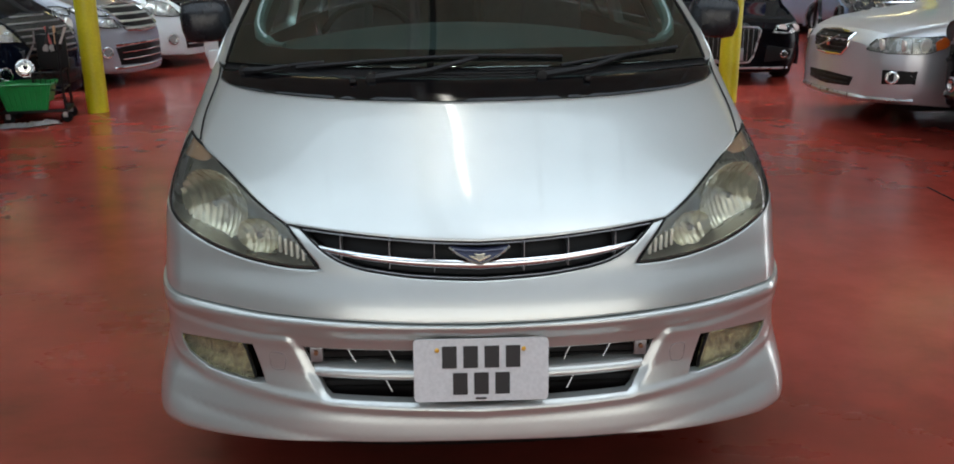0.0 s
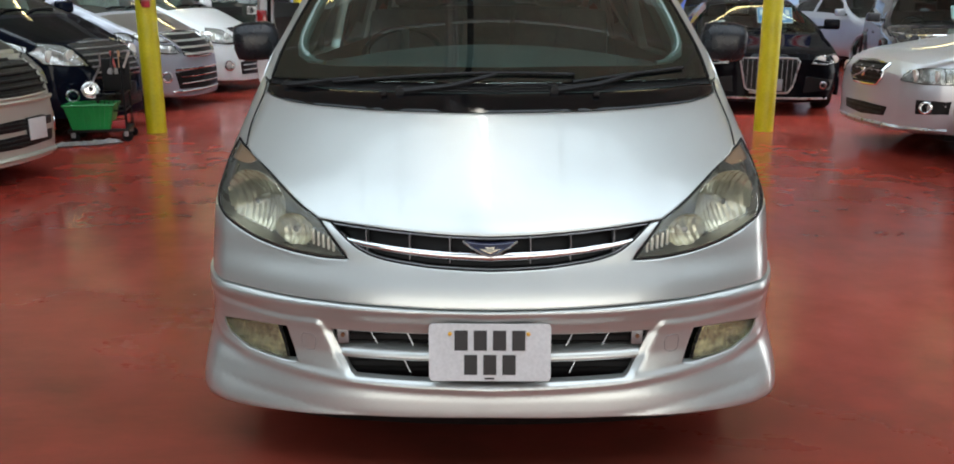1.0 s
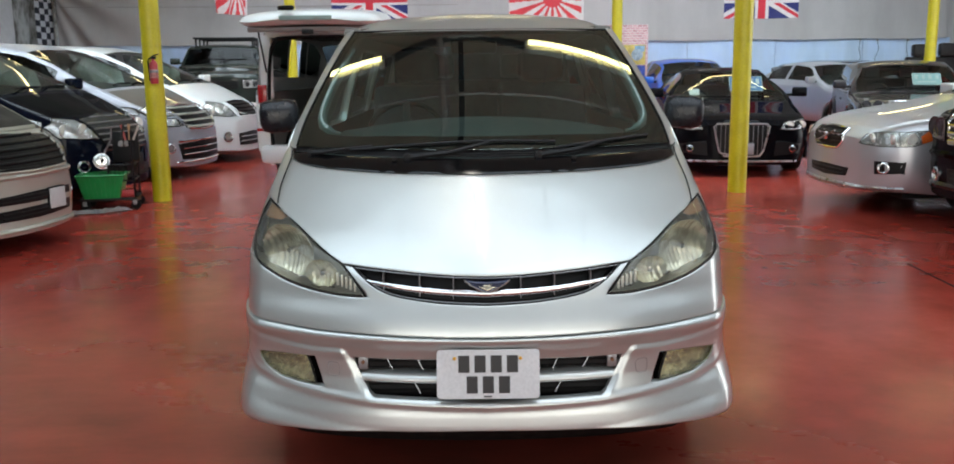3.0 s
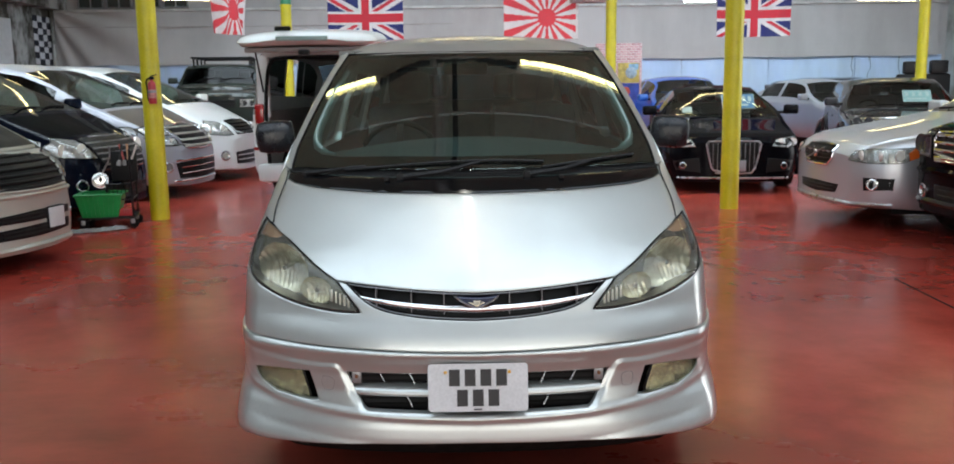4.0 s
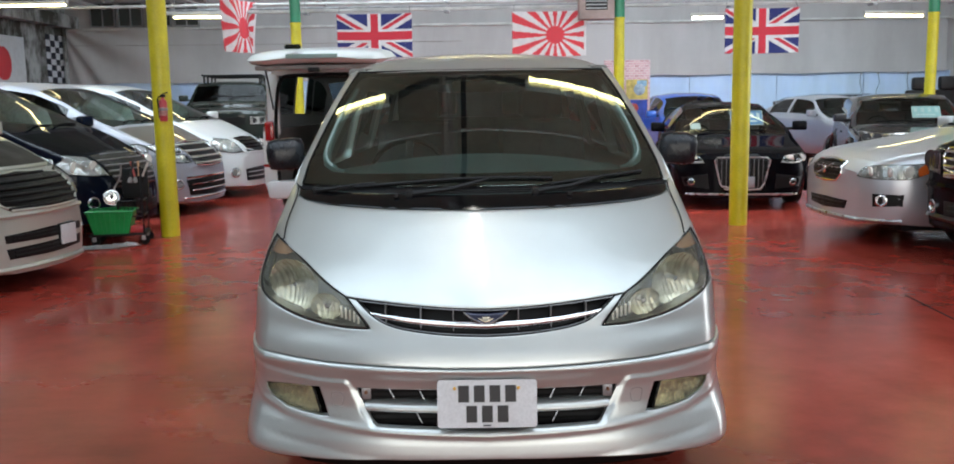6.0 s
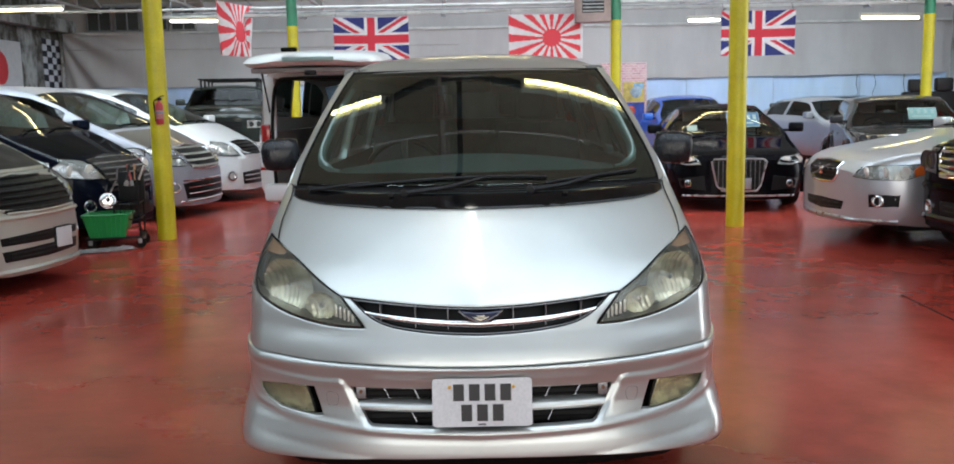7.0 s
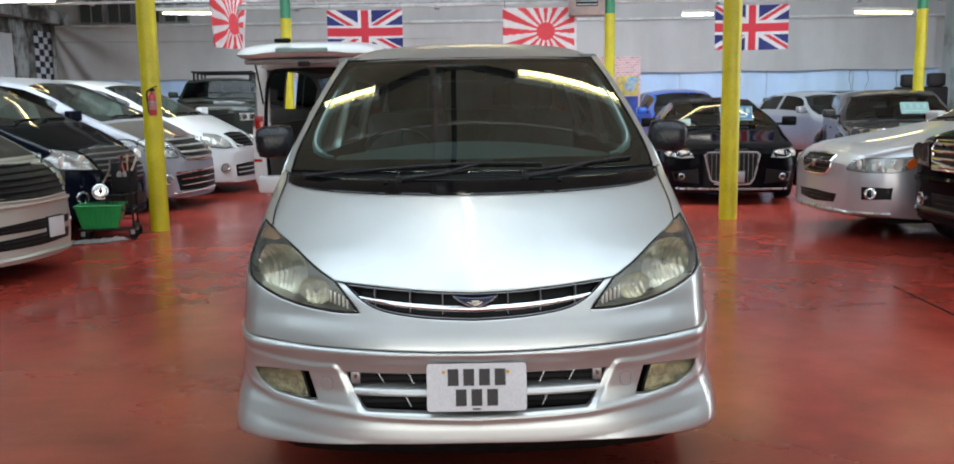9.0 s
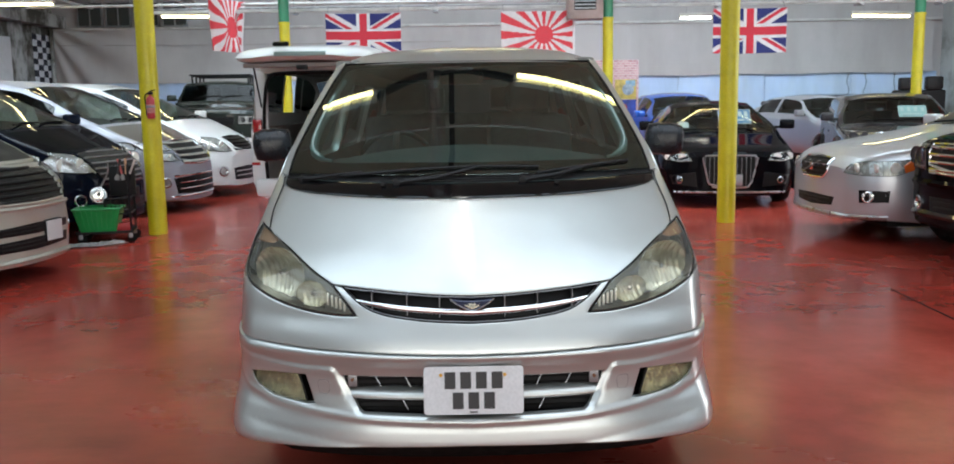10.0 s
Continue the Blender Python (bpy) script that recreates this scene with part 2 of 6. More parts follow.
GREEN = worn("green_gloss_paint", (0.02, 0.22, 0.11), 0.35, scale=4, amount=0.15)
TUBE = glow("lit_tube", (1.0, 0.84, 0.40), 13.0)
TUBE_COOL = glow("lit_tube_cool", (1.0, 0.98, 0.90), 26.0)
LAMP_WHITE = worn("lamp_body", (0.55, 0.54, 0.50), 0.5, scale=5, amount=0.15)


# ---- building blocks ----
def link(name, me, material, parent=None, label="", m=None):
    ob = new(name, me)
    if material is not None and not me.materials:
        me.materials.append(material)
    if parent is not None:
        ob.parent = parent
    if m is not None:
        ob.matrix_basis = m
    if label:
        tagged(ob, label)
    return ob


def part(name, bm, material, parent=None, label="", m=None, smooth=True, angle=40):
    me = bpy.data.meshes.new(name)
    bmesh.ops.recalc_face_normals(bm, faces=bm.faces)
    bm.to_mesh(me)
    bm.free()
    if smooth:
        me.shade_smooth()
        me.set_sharp_from_angle(angle=radians(angle))
    return link(name, me, material, parent, label, m)


def thing(name, label, category, m=None, group=""):
    ob = new(name)
    ob.empty_display_size = 0.1
    if m is not None:
        ob.matrix_basis = m
    return tagged(ob, label, category, group)


def box(bm, lo, hi, bevel=0.0, m=None, segments=2):
    lo, hi = Vector(lo), Vector(hi)
    r = bmesh.ops.create_cube(bm, size=1)
    bmesh.ops.scale(bm, vec=hi - lo, verts=r["verts"])
    bmesh.ops.translate(bm, vec=(lo + hi) / 2, verts=r["verts"])
    vs = r["verts"]
    if bevel:
        es = list({e for v in vs for e in v.link_edges})
        out = bmesh.ops.bevel(bm, geom=es, offset=bevel, segments=segments, profile=0.6, affect="EDGES")
        vs = list({v for f in out["faces"] for v in f.verts} | {v for v in vs if v.is_valid})
    if m is not None:
        bmesh.ops.transform(bm, matrix=m, verts=vs)
    return bm


def boxed(lo, hi, bevel=0.0, m=None):
    return box(bmesh.new(), lo, hi, bevel, m)


def rod(bm, a, b, r, r2=None, seg=12, caps=True):
    a, b = Vector(a), Vector(b)
    q = (b - a).to_track_quat("Z", "Y").to_matrix().to_4x4()
    out = bmesh.ops.create_cone(bm, cap_ends=caps, segments=seg, radius1=r, radius2=r if r2 is None else r2, depth=(b - a).length)
    bmesh.ops.transform(bm, matrix=Matrix.Translation((a + b) / 2) @ q, verts=out["verts"])
    return bm


def lathe(profile, seg=32, axis="X"):
    """Turned body: (radius, along) pairs, round the axis."""
    bm = bmesh.new()
    rings = []
    for r, s in profile:
        ring = []
        for i in range(seg):
            a = math.tau * i / seg
            c, d = r * math.cos(a), r * math.sin(a)
            ring.append(bm.verts.new({"X": (s, c, d), "Y": (c, s, d), "Z": (c, d, s)}[axis]))
        rings.append(ring)
    for p, q in zip(rings, rings[1:]):
        for i in range(seg):
            j = (i + 1) % seg
            bm.faces.new((p[i], p[j], q[j], q[i]))
    return bm


def tube_mesh(points, r, seg=8):
    """A round bar along a polyline."""
    bm = bmesh.new()
    pts = [Vector(p) for p in points]
    rings = []
    up = Vector((0, 0, 1))
    for i, p in enumerate(pts):
        d = (pts[min(i + 1, len(pts) - 1)] - pts[max(i - 1, 0)]).normalized()
        u = d.cross(up if abs(d.z) < 0.95 else Vector((1, 0, 0))).normalized()
        v = d.cross(u)
        rad = r[i] if isinstance(r, (list, tuple)) else r
        rings.append([bm.verts.new(p + rad * (math.cos(math.tau * k / seg) * u + math.sin(math.tau * k / seg) * v)) for k in range(seg)])
    for a, b in zip(rings, rings[1:]):
        for k in range(seg):
            bm.faces.new((a[k], a[(k + 1) % seg], b[(k + 1) % seg], b[k]))
    bm.faces.new(rings[0])
    bm.faces.new(rings[-1])
    return bm


def spline(pts, n=6):
    """Catmull-Rom through the points, open."""
    out = []
    P = [Vector(p) for p in pts]
    for i in range(len(P) - 1):
        a, b, c, d = P[max(i - 1, 0)], P[i], P[i + 1], P[min(i + 2, len(P) - 1)]
        for k in range(n):
            t = k / n
            out.append(tuple(0.5 * (2 * b + (c - a) * t + (2 * a - 5 * b + 4 * c - d) * t * t + (3 * b - a - 3 * c + d) * t ** 3)))
    out.append(tuple(P[-1]))
    return out


def mirrored(pts):
    return [(-p[0], *p[1:]) for p in reversed(pts)]


def inside(p, poly):
    x, y, c = p[0], p[1], False
    for i in range(len(poly)):
        (x1, y1), (x2, y2) = poly[i - 1], poly[i]
        if (y1 > y) != (y2 > y) and x < (x2 - x1) * (y - y1) / (y2 - y1) + x1:
            c = not c
    return c


def dense(poly, step):
    out = []
    for i in range(len(poly)):
        a, b = Vector(poly[i - 1]), Vector(poly[i])
        k = max(1, math.ceil((b - a).length / step))
        out += [tuple(a.lerp(b, j / k)) for j in range(k)]
    return out


from mathutils.geometry import delaunay_2d_cdt


def sheet(name, outline, surf, material, parent, holes=(), step=0.03, lift=0.0, flange=0.012, label="", roll=0.5, place=None, extra=()):
    """A panel cut to an outline (x, z) on the surface y = surf(x, z), with turned-in edges.
    place maps (x, y, z) of the panel to the thing's own axes."""
    rings = [dense(outline, step)] + [dense(h, step) for h in holes]
    pts, edges = [], []
    for r in rings:
        k = len(pts)
        pts += [Vector(p) for p in r]
        edges += [(k + i, k + (i + 1) % len(r)) for i in range(len(r))]
    nb = len(pts)
    xs, zs = [p[0] for p in rings[0]], [p[1] for p in rings[0]]
    gx = np.arange(min(xs), max(xs), step)
    gz = np.arange(min(zs), max(zs), step)
    border = np.array([tuple(p) for p in pts])
    seam = min(0.007, step * 0.3)
    for q in extra:
        if inside(q, rings[0]) and not any(inside(q, h) for h in rings[1:]):
            if np.min((border[:, 0] - q[0]) ** 2 + (border[:, 1] - q[1]) ** 2) > 0.004 ** 2:
                pts.append(Vector(q))
    for r in rings:
        for i in range(len(r)):
            a, b = Vector(r[i - 1]), Vector(r[i])
            d = b - a
            if d.length < 1e-5:
                continue
            d.normalize()
            for f in (0.25, 0.75):
                for sgn in (1, -1):
                    q = a.lerp(b, f) + sgn * seam * Vector((-d.y, d.x))
                    if inside(q, rings[0]) and not any(inside(q, h) for h in rings[1:]):
                        if np.min((border[:, 0] - q.x) ** 2 + (border[:, 1] - q.y) ** 2) > (0.6 * seam) ** 2:
                            pts.append(q)
    for i, x in enumerate(gx):
        for z in gz:
            q = (x + 0.13 * step, z + (0.5 * step if i % 2 else 0))
            if inside(q, rings[0]) and not any(inside(q, h) for h in rings[1:]):
                if np.min((border[:, 0] - q[0]) ** 2 + (border[:, 1] - q[1]) ** 2) > (0.55 * step) ** 2:
                    pts.append(Vector(q))
    vs, _, faces, *_ = delaunay_2d_cdt(pts, edges, [], 0, 1e-6)
    good = []
    for f in faces:
        c = sum((vs[i] for i in f), Vector((0, 0))) / len(f)
        if inside(c, rings[0]) and not any(inside(c, h) for h in rings[1:]):
            good.append(list(f))
    used = {}
    for f in good:
        for e in zip(f, f[1:] + f[:1]):
            key = tuple(sorted(e))
            used[key] = used.get(key, 0) + 1
    rim = [e for e, k in used.items() if k == 1]
    co, nor = [], []
    h = 0.004
    for v in vs:
        x, z = v
        y = surf(x, z)
        n = Vector(((surf(x + h, z) - surf(x - h, z)) / (2 * h), -1, (surf(x, z + h) - surf(x, z - h)) / (2 * h)))
        n.normalize()
        co.append(Vector((x, y, z)) + n * lift)
        nor.append(n)
    # turned edges
    third = {}
    for f in good:
        for e in zip(f, f[1:] + f[:1]):
            third[tuple(sorted(e))] = f
    out2 = {}
    for a, b in rim:
        f = third[tuple(sorted((a, b)))]
        c = sum((vs[i] for i in f), Vector((0, 0))) / 3
        d = (vs[b] - vs[a]).normalized()
        o = Vector((d.y, -d.x))
        if o.dot((vs[a] + vs[b]) / 2 - c) < 0:
            o = -o
        for i in (a, b):
            out2[i] = out2.get(i, Vector((0, 0))) + o
    for i, o in out2.items():
        o.normalize()
        side = Vector((o.x, 0, o.y))
        nor[i] = (nor[i] + roll * side).normalized()
    base = len(co)
    ids = {}
    for i, o in out2.items():
        side = Vector((o.x, 0, o.y))
        n = nor[i]
        ids[i] = len(co)
        co += [co[i].copy(), co[i] + Vector((0, flange, 0))]
        nor += [(n * 0.4 + side).normalized(), side.normalized()]
    for a, b in rim:
        good.append([ids[a], ids[a] + 1, ids[b] + 1, ids[b]])
    # facing outwards
    fixed = []
    for f in good:
        p = [co[i] for i in f]
        fn = (p[1] - p[0]).cross(p[2] - p[0])
        want = sum((nor[i] for i in f), Vector())
        fixed.append(f if fn.dot(want) >= 0 else f[::-1])
    me = bpy.data.meshes.new(name)
    if place is not None:
        co = [place(c) for c in co]
    me.from_pydata([tuple(c) for c in co], [], fixed)
    me.shade_smooth()
    if place is None:
        me.normals_split_custom_set_from_vertices([tuple(n) for n in nor])
    return link(name, me, material, parent, label)


# ---- the hall ----
def hall_part(name, bm, material, parent=None, label="", kind="structure", category="", smooth=False):
    ob = part(name, bm, material, parent, label, HALL if parent is None else None, smooth)
    if parent is None:
        tagged(ob, label, category, kind=kind)
    return ob


X0, X1, Y0, Y1 = -10.25, 13.0, -12.2, 21.0

bm = bmesh.new()
box(bm, (X0 - 0.3, Y0 - 0.3, -0.2), (X1 + 0.3, Y1 + 0.3, 0))
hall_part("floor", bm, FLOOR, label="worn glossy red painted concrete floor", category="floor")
hall_part("wall_back", boxed((X0, Y1, 0), (X1, Y1 + 0.25, 6.2)), WALL_GREY, label="tall grey painted back wall", category="wall")
hall_part("wall_left", boxed((X0 - 0.25, Y0, 0), (X0, Y1 + 0.25, 6.2)), WALL_MOULDY, label="flaking white painted side wall", category="wall")
bm = bmesh.new()
for lo, hi in (((X1, Y0, 0), (X1 + 0.25, FILL_Y - 3.5, 6.2)), ((X1, FILL_Y + 3.5, 0), (X1 + 0.25, Y1 + 0.25, 6.2)), ((X1, FILL_Y - 3.5, 3.55), (X1 + 0.25, FILL_Y + 3.5, 6.2))):
    box(bm, lo, hi)
hall_part("wall_right", bm, WALL_WHITE, label="white painted side wall with an open vehicle door", category="wall")
bm = bmesh.new()
for lo, hi in (((X0 - 0.25, Y0 - 0.25, 0), (-6.5, Y0, 6.2)), ((9.5, Y0 - 0.25, 0), (X1 + 0.25, Y0, 6.2)), ((-6.5, Y0 - 0.25, 3.45), (9.5, Y0, 6.2))):
    box(bm, lo, hi)
hall_part("wall_front", bm, WALL_WHITE, label="white painted wall with an assumed wide gap for the fill lamp", category="wall")

# pale blue panelling along the foot of the back wall
dado = thing("panelling", "pale blue painted boards along the back wall", "panelling", HALL)
tagged(dado, kind="structure")
for i in range(10):
    xa = -10.2 + i * 2.31
    part("panel", boxed((xa, Y1 - 0.05, 0), (xa + 2.295, Y1 - 0.004, 2.02 - 0.01 * (i % 3)), 0.006), WALL_BLUE, dado)

# roof: dull slopes, glazed slopes with bars, gutters with beams
bm = bmesh.new()
RIDGES = [(yb, zb, y_next) for (ya, yb, za, zb), y_next in zip(SLOPES, (-3.6, VALLEY + BAY, VALLEY + 2 * BAY, Y1))]
for yr, zr, yn in RIDGES:
    run = math.hypot(yn - yr, zr - 4.15)
    box(bm, (X0, 0, 0), (X1, run, 0.06), m=Matrix.Translation((0, yr, zr)) @ pose(0, 0, 0, -math.degrees(math.atan2(zr - 4.15, yn - yr))))
box(bm, (X0, Y0 - 0.2, 4.15), (X1, -11.85, 4.25))
# unseen boarding added over the last bay's left glazing to dim the wall
ya, yb, za, zb = SLOPES[3]
box(bm, (X0, 0, 0), (GLAZED_FROM, math.hypot(yb - ya, zb - za), 0.05), m=Matrix.Translation((0, ya, za)) @ pose(0, 0, 0, math.degrees(math.atan2(zb - za, yb - ya))))
hall_part("ceiling", bm, ROOF_PAINT, label="dull brown boarded roof slopes", category="roof")
for n, (ya, yb, za, zb) in enumerate(SLOPES):
    g = thing("roof_glazing", "whitened roof glazing between steel bars", "skylight", HALL)
    tagged(g, kind="structure")
    length = math.hypot(yb - ya, zb - za)
    tilt = Matrix.Translation((0, ya, za)) @ pose(0, 0, 0, math.degrees(math.atan2(zb - za, yb - ya)))
    bars = [X0 + 0.75 * i for i in range(33)]
    for x in bars[::2] if n in (0, 3) else bars:
        part("glazing_bar", boxed((x - 0.03, 0, -0.05), (x + 0.03, length, 0.02)), BEAM_PAINT, g, m=tilt)
    for f in (0.02, 0.5, 0.98):
        part("purlin", boxed((X0, length * f - 0.05, -0.14), (X1, length * f + 0.05, -0.05)), BEAM_PAINT, g, m=tilt)
for yv in (-3.6, VALLEY + BAY, VALLEY + 2 * BAY):
    if yv < Y1:
        bm = bmesh.new()
        box(bm, (X0, yv - 0.09, 4.10), (X1, yv + 0.09, 4.13))
        box(bm, (X0, yv - 0.012, 3.80), (X1, yv + 0.012, 4.10))
        box(bm, (X0, yv - 0.09, 3.77), (X1, yv + 0.09, 3.80))
        hall_part("gutter_beam", bm, BEAM_PAINT, label="painted steel beam over the columns", category="beam")

# lattice trusses along the bays
def truss(x):
    t = thing("roof_truss", "pale painted steel lattice roof truss", "truss", HALL, "roof trusses")
    tagged(t, kind="structure")
    for (ya, yr, za, zr), yb in zip(SLOPES[1:], (VALLEY + BAY, VALLEY + 2 * BAY, Y1)):
        ridge = (yr, zr - 0.2)
        bm = bmesh.new()
        for a, b in (((ya, 3.92), (yb, 3.92)), ((ya, 4.05), ridge), (ridge, (yb, 4.05))):
            rod(bm, (x, *a), (x, *b), 0.035, seg=6)
        for f in (0.25, 0.5, 0.75):
            y = ya + (yb - ya) * f
            top = 4.05 + (ridge[1] - 4.05) * ((y - ya) / (yr - ya) if y < yr else (yb - y) / (yb - yr))
            rod(bm, (x, y, 3.92), (x, y, top), 0.02, seg=6)
            rod(bm, (x, y, 3.92), (x, *ridge), 0.02, seg=6)
        part("lattice", bm, BEAM_PAINT, t)
    return t


for x in (-9.2, -6.6, -3.52, -0.35, 2.75, 5.8, 8.85):
    truss(x)


# columns
def column(x, y, joint=2.95, lean=0.0):
    c = thing("column", "round yellow steel column with a green top, standing on the floor", "column", HALL @ pose(x, y, 0), "columns")
    part("shaft", lathe([(0.0, 0), (0.1, 0), (0.1, joint), (0.0, joint)], 28, "Z"), YELLOW, c)
    part("shaft_top", lathe([(0.0, joint), (0.1, joint), (0.1, 3.8), (0.0, 3.8)], 28, "Z"), GREEN, c, "green painted upper shaft")
    part("collar", lathe([(0.1, joint - 0.02), (0.112, joint - 0.015), (0.112, joint + 0.015), (0.1, joint + 0.02)], 28, "Z"), YELLOW, c)
    part("cap_plate", boxed((-0.17, -0.12, 3.74), (0.17, 0.12, 3.77), 0.004), GREEN, c)
    return c


def to_hall(x, y):
    p = HALL.inverted() @ Vector((x, y, 0))
    return p.x, p.y


for x, y in ((-3.53, 6.88), (2.80, 7.14), (-3.71, 14.8), (2.55, 14.85), (8.6, 14.9)):
    column(*to_hall(x, y))


# strip lights
def strip_light(a, b, material=TUBE, drop=(0.4, 0.4), rail=True):
    a, b = Vector(a), Vector(b)
    s = thing("strip_light", "lit fluorescent strip light hanging from the roof", "strip light", group="strip lights")
    d = (b - a).normalized()
    side = Vector((-d.y, d.x, 0))
    bm = bmesh.new()
    L = (b - a).length
    m = Matrix.Translation(a) @ d.to_track_quat("Y", "Z").to_matrix().to_4x4()
    box(bm, (-0.05, -0.03, 0.03), (0.05, L + 0.03, 0.09), 0.008, m)
    box(bm, (-0.02, -0.03, -0.02), (0.02, 0.0, 0.04), 0.003, m)
    box(bm, (-0.02, L, -0.02), (0.02, L + 0.03, 0.04), 0.003, m)
    part("batten", bm, LAMP_WHITE, s)
    part("tube", rod(bmesh.new(), a, b, 0.021, seg=10), material, s, "glowing tube")
    for f, h in zip((0.2, 0.8), drop):
        p = a.lerp(b, f)
        part("hanger", rod(bmesh.new(), p + Vector((0, 0, 0.09)), p + Vector((0, 0, h)), 0.004, seg=6), STEEL, s)
    return s


# ---- the silver van ----
def table(pairs, blur=0.0):
    """A smooth function of one number through (at, value) pairs."""
    ks, vs = [p[0] for p in pairs], [p[1] for p in pairs]
    g = np.linspace(ks[0], ks[-1], 800)
    v = np.interp(g, ks, vs)
    if blur:
        k = max(1, int(blur / (g[1] - g[0])))
        w = np.hanning(2 * k + 3)
        w /= w.sum()
        pad = np.concatenate([v[0] - (v[1] - v[0]) * np.arange(len(w) // 2, 0, -1), v, v[-1] + (v[-1] - v[-2]) * np.arange(1, len(w) // 2 + 1)])
        v = np.convolve(pad, w, "valid")
    return lambda z: float(np.interp(z, g, v))


NOSE = table([(0.1, -0.02), (0.55, -0.040), (0.60, -0.026), (0.655, 0.0), (0.70, 0.012), (0.74, 0.030), (0.77, 0.052), (0.80, 0.082), (0.85, 0.143),
              (0.926, 0.245), (1.0, 0.343), (1.03, 0.385), (1.07, 0.445), (1.11, 0.53), (1.573, 1.58), (1.7, 1.9)], 0.03)
KIT = table([(0.10, 0.03), (0.20, -0.020), (0.212, -0.042), (0.225, -0.050), (0.25, -0.050), (0.285, -0.046), (0.33, -0.034), (0.36, -0.020), (0.40, -0.012), (0.46, -0.014),
             (0.50, -0.026), (0.535, -0.050), (0.546, -0.052), (0.56, -0.040)], 0.012)
WIDE = table([(0.1, 0.898), (0.24, 0.894), (0.34, 0.889), (0.45, 0.889), (0.72, 0.889), (0.765, 0.887), (0.80, 0.881), (0.88, 0.866), (0.95, 0.848), (1.01, 0.829), (1.07, 0.800), (1.11, 0.776), (1.2, 0.757),
              (1.35, 0.728), (1.48, 0.693), (1.58, 0.658), (1.7, 0.63)], 0.03)
ROUND = table([(0.1, 0.14), (0.3, 0.18), (0.45, 0.3), (1.0, 0.28), (1.10, 0.10), (1.16, 0.035), (1.7, 0.035)], 0.05)


SWEEP = table([(0.1, 0.84), (0.26, 0.85), (0.36, 0.94), (0.44, 1.0), (1.08, 1.0), (1.22, 0.88), (1.7, 0.82)], 0.04)
CORNER = table([(0.1, 0.07), (0.28, 0.075), (0.42, 0.115), (1.07, 0.115), (1.18, 0.035), (1.7, 0.035)], 0.03)


def plan(x, z):
    a, w, c = abs(x), WIDE(z), CORNER(z)
    q = min(max((a - (w - c)) / c, 0), 1)
    e = min(max((z - 1.08) / 0.1, 0), 1)
    bend = a ** 2.65 * (1 - e) + 0.756 * a * a * e
    return 0.42 * SWEEP(z) * bend + 0.05 * (math.hypot(a, 0.012) - 0.012) * math.exp(-a / 0.25) + ROUND(z) * (1 - math.sqrt(max(0.0, 1 - q * q)))


def body_face(x, z):
    return NOSE(z) + plan(x, z)


RIDGE = table([(0.0, 0.498), (0.475, 0.498), (0.57, 0.494), (0.69, 0.502), (0.80, 0.513), (0.89, 0.53)], 0.05)
LIP = table([(0.0, 0.326), (0.18, 0.329), (0.39, 0.336), (0.555, 0.350), (0.714, 0.366), (0.802, 0.395), (0.89, 0.45)], 0.05)
FLARE = table([(0.0, 0.225), (0.35, 0.235), (0.50, 0.252), (0.65, 0.272), (0.78, 0.288), (0.90, 0.296)], 0.05)
DIAG = table([(0.30, 0.365), (0.338, 0.385), (0.392, 0.42), (0.452, 0.447), (0.498, 0.475), (0.56, 0.50)])


def step01(v, w):
    t = min(max(v / w, 0), 1)
    return t * t * (3 - 2 * t)


def kit_face(x, z):
    a = abs(x)
    pod = step01(RIDGE(a) + 0.008 - z, 0.024) * step01(a - DIAG(z) + 0.009, 0.029) * step01(z - LIP(a) + 0.012, 0.036)
    low = FLARE(a) - z
    flare = 0.34 * (math.hypot(max(low, 0.0), 0.006) - 0.006) * (1 - 0.75 * step01(a - 0.76, 0.12))
    lip = 0.010 * math.exp(-((z - LIP(a) + 0.006) / 0.014) ** 2)
    return KIT(z) + plan(x * 0.992, z) - 0.012 * pod - lip - flare


def both(half):
    """A closed outline from its right half, listed from the middle below round to the middle above."""
    return half + mirrored(half)[(1 if half[-1][0] == 0 else 0):(-1 if half[0][0] == 0 else None)]


van = thing("minivan", "silver minivan with a body kit and clouded headlights", "minivan", pose(0.0, 0, 0, 0, 0, 0.8))

BUMPLINE = [(0, 0.551), (0.15, 0.552), (0.33, 0.556), (0.455, 0.559), (0.545, 0.560), (0.69, 0.564), (0.83, 0.566), (0.888, 0.568)]
LAMP_LOW = [(0.398, 0.672), (0.476, 0.672), (0.585, 0.683), (0.687, 0.705), (0.770, 0.735), (0.812, 0.757)]
LAMP_OUT = [(0.812, 0.757), (0.832, 0.785), (0.838, 0.825), (0.828, 0.876), (0.803, 0.928)]
LAMP_TOP = [(0.803, 0.928), (0.742, 0.910), (0.655, 0.862), (0.560, 0.806), (0.480, 0.765)]
GRILLE_LOW = [(0, 0.647), (0.10, 0.650), (0.195, 0.657), (0.306, 0.674), (0.377, 0.704), (0.443, 0.757)]
HOOD_FRONT = [(0, 0.738), (0.10, 0.7405), (0.196, 0.746), (0.336, 0.756), (0.478, 0.767)]
HOOD_SIDE = [(0.478, 0.767), (0.560, 0.810), (0.655, 0.866), (0.746, 0.914), (0.751, 0.972), (0.741, 1.023), (0.730, 1.064)]
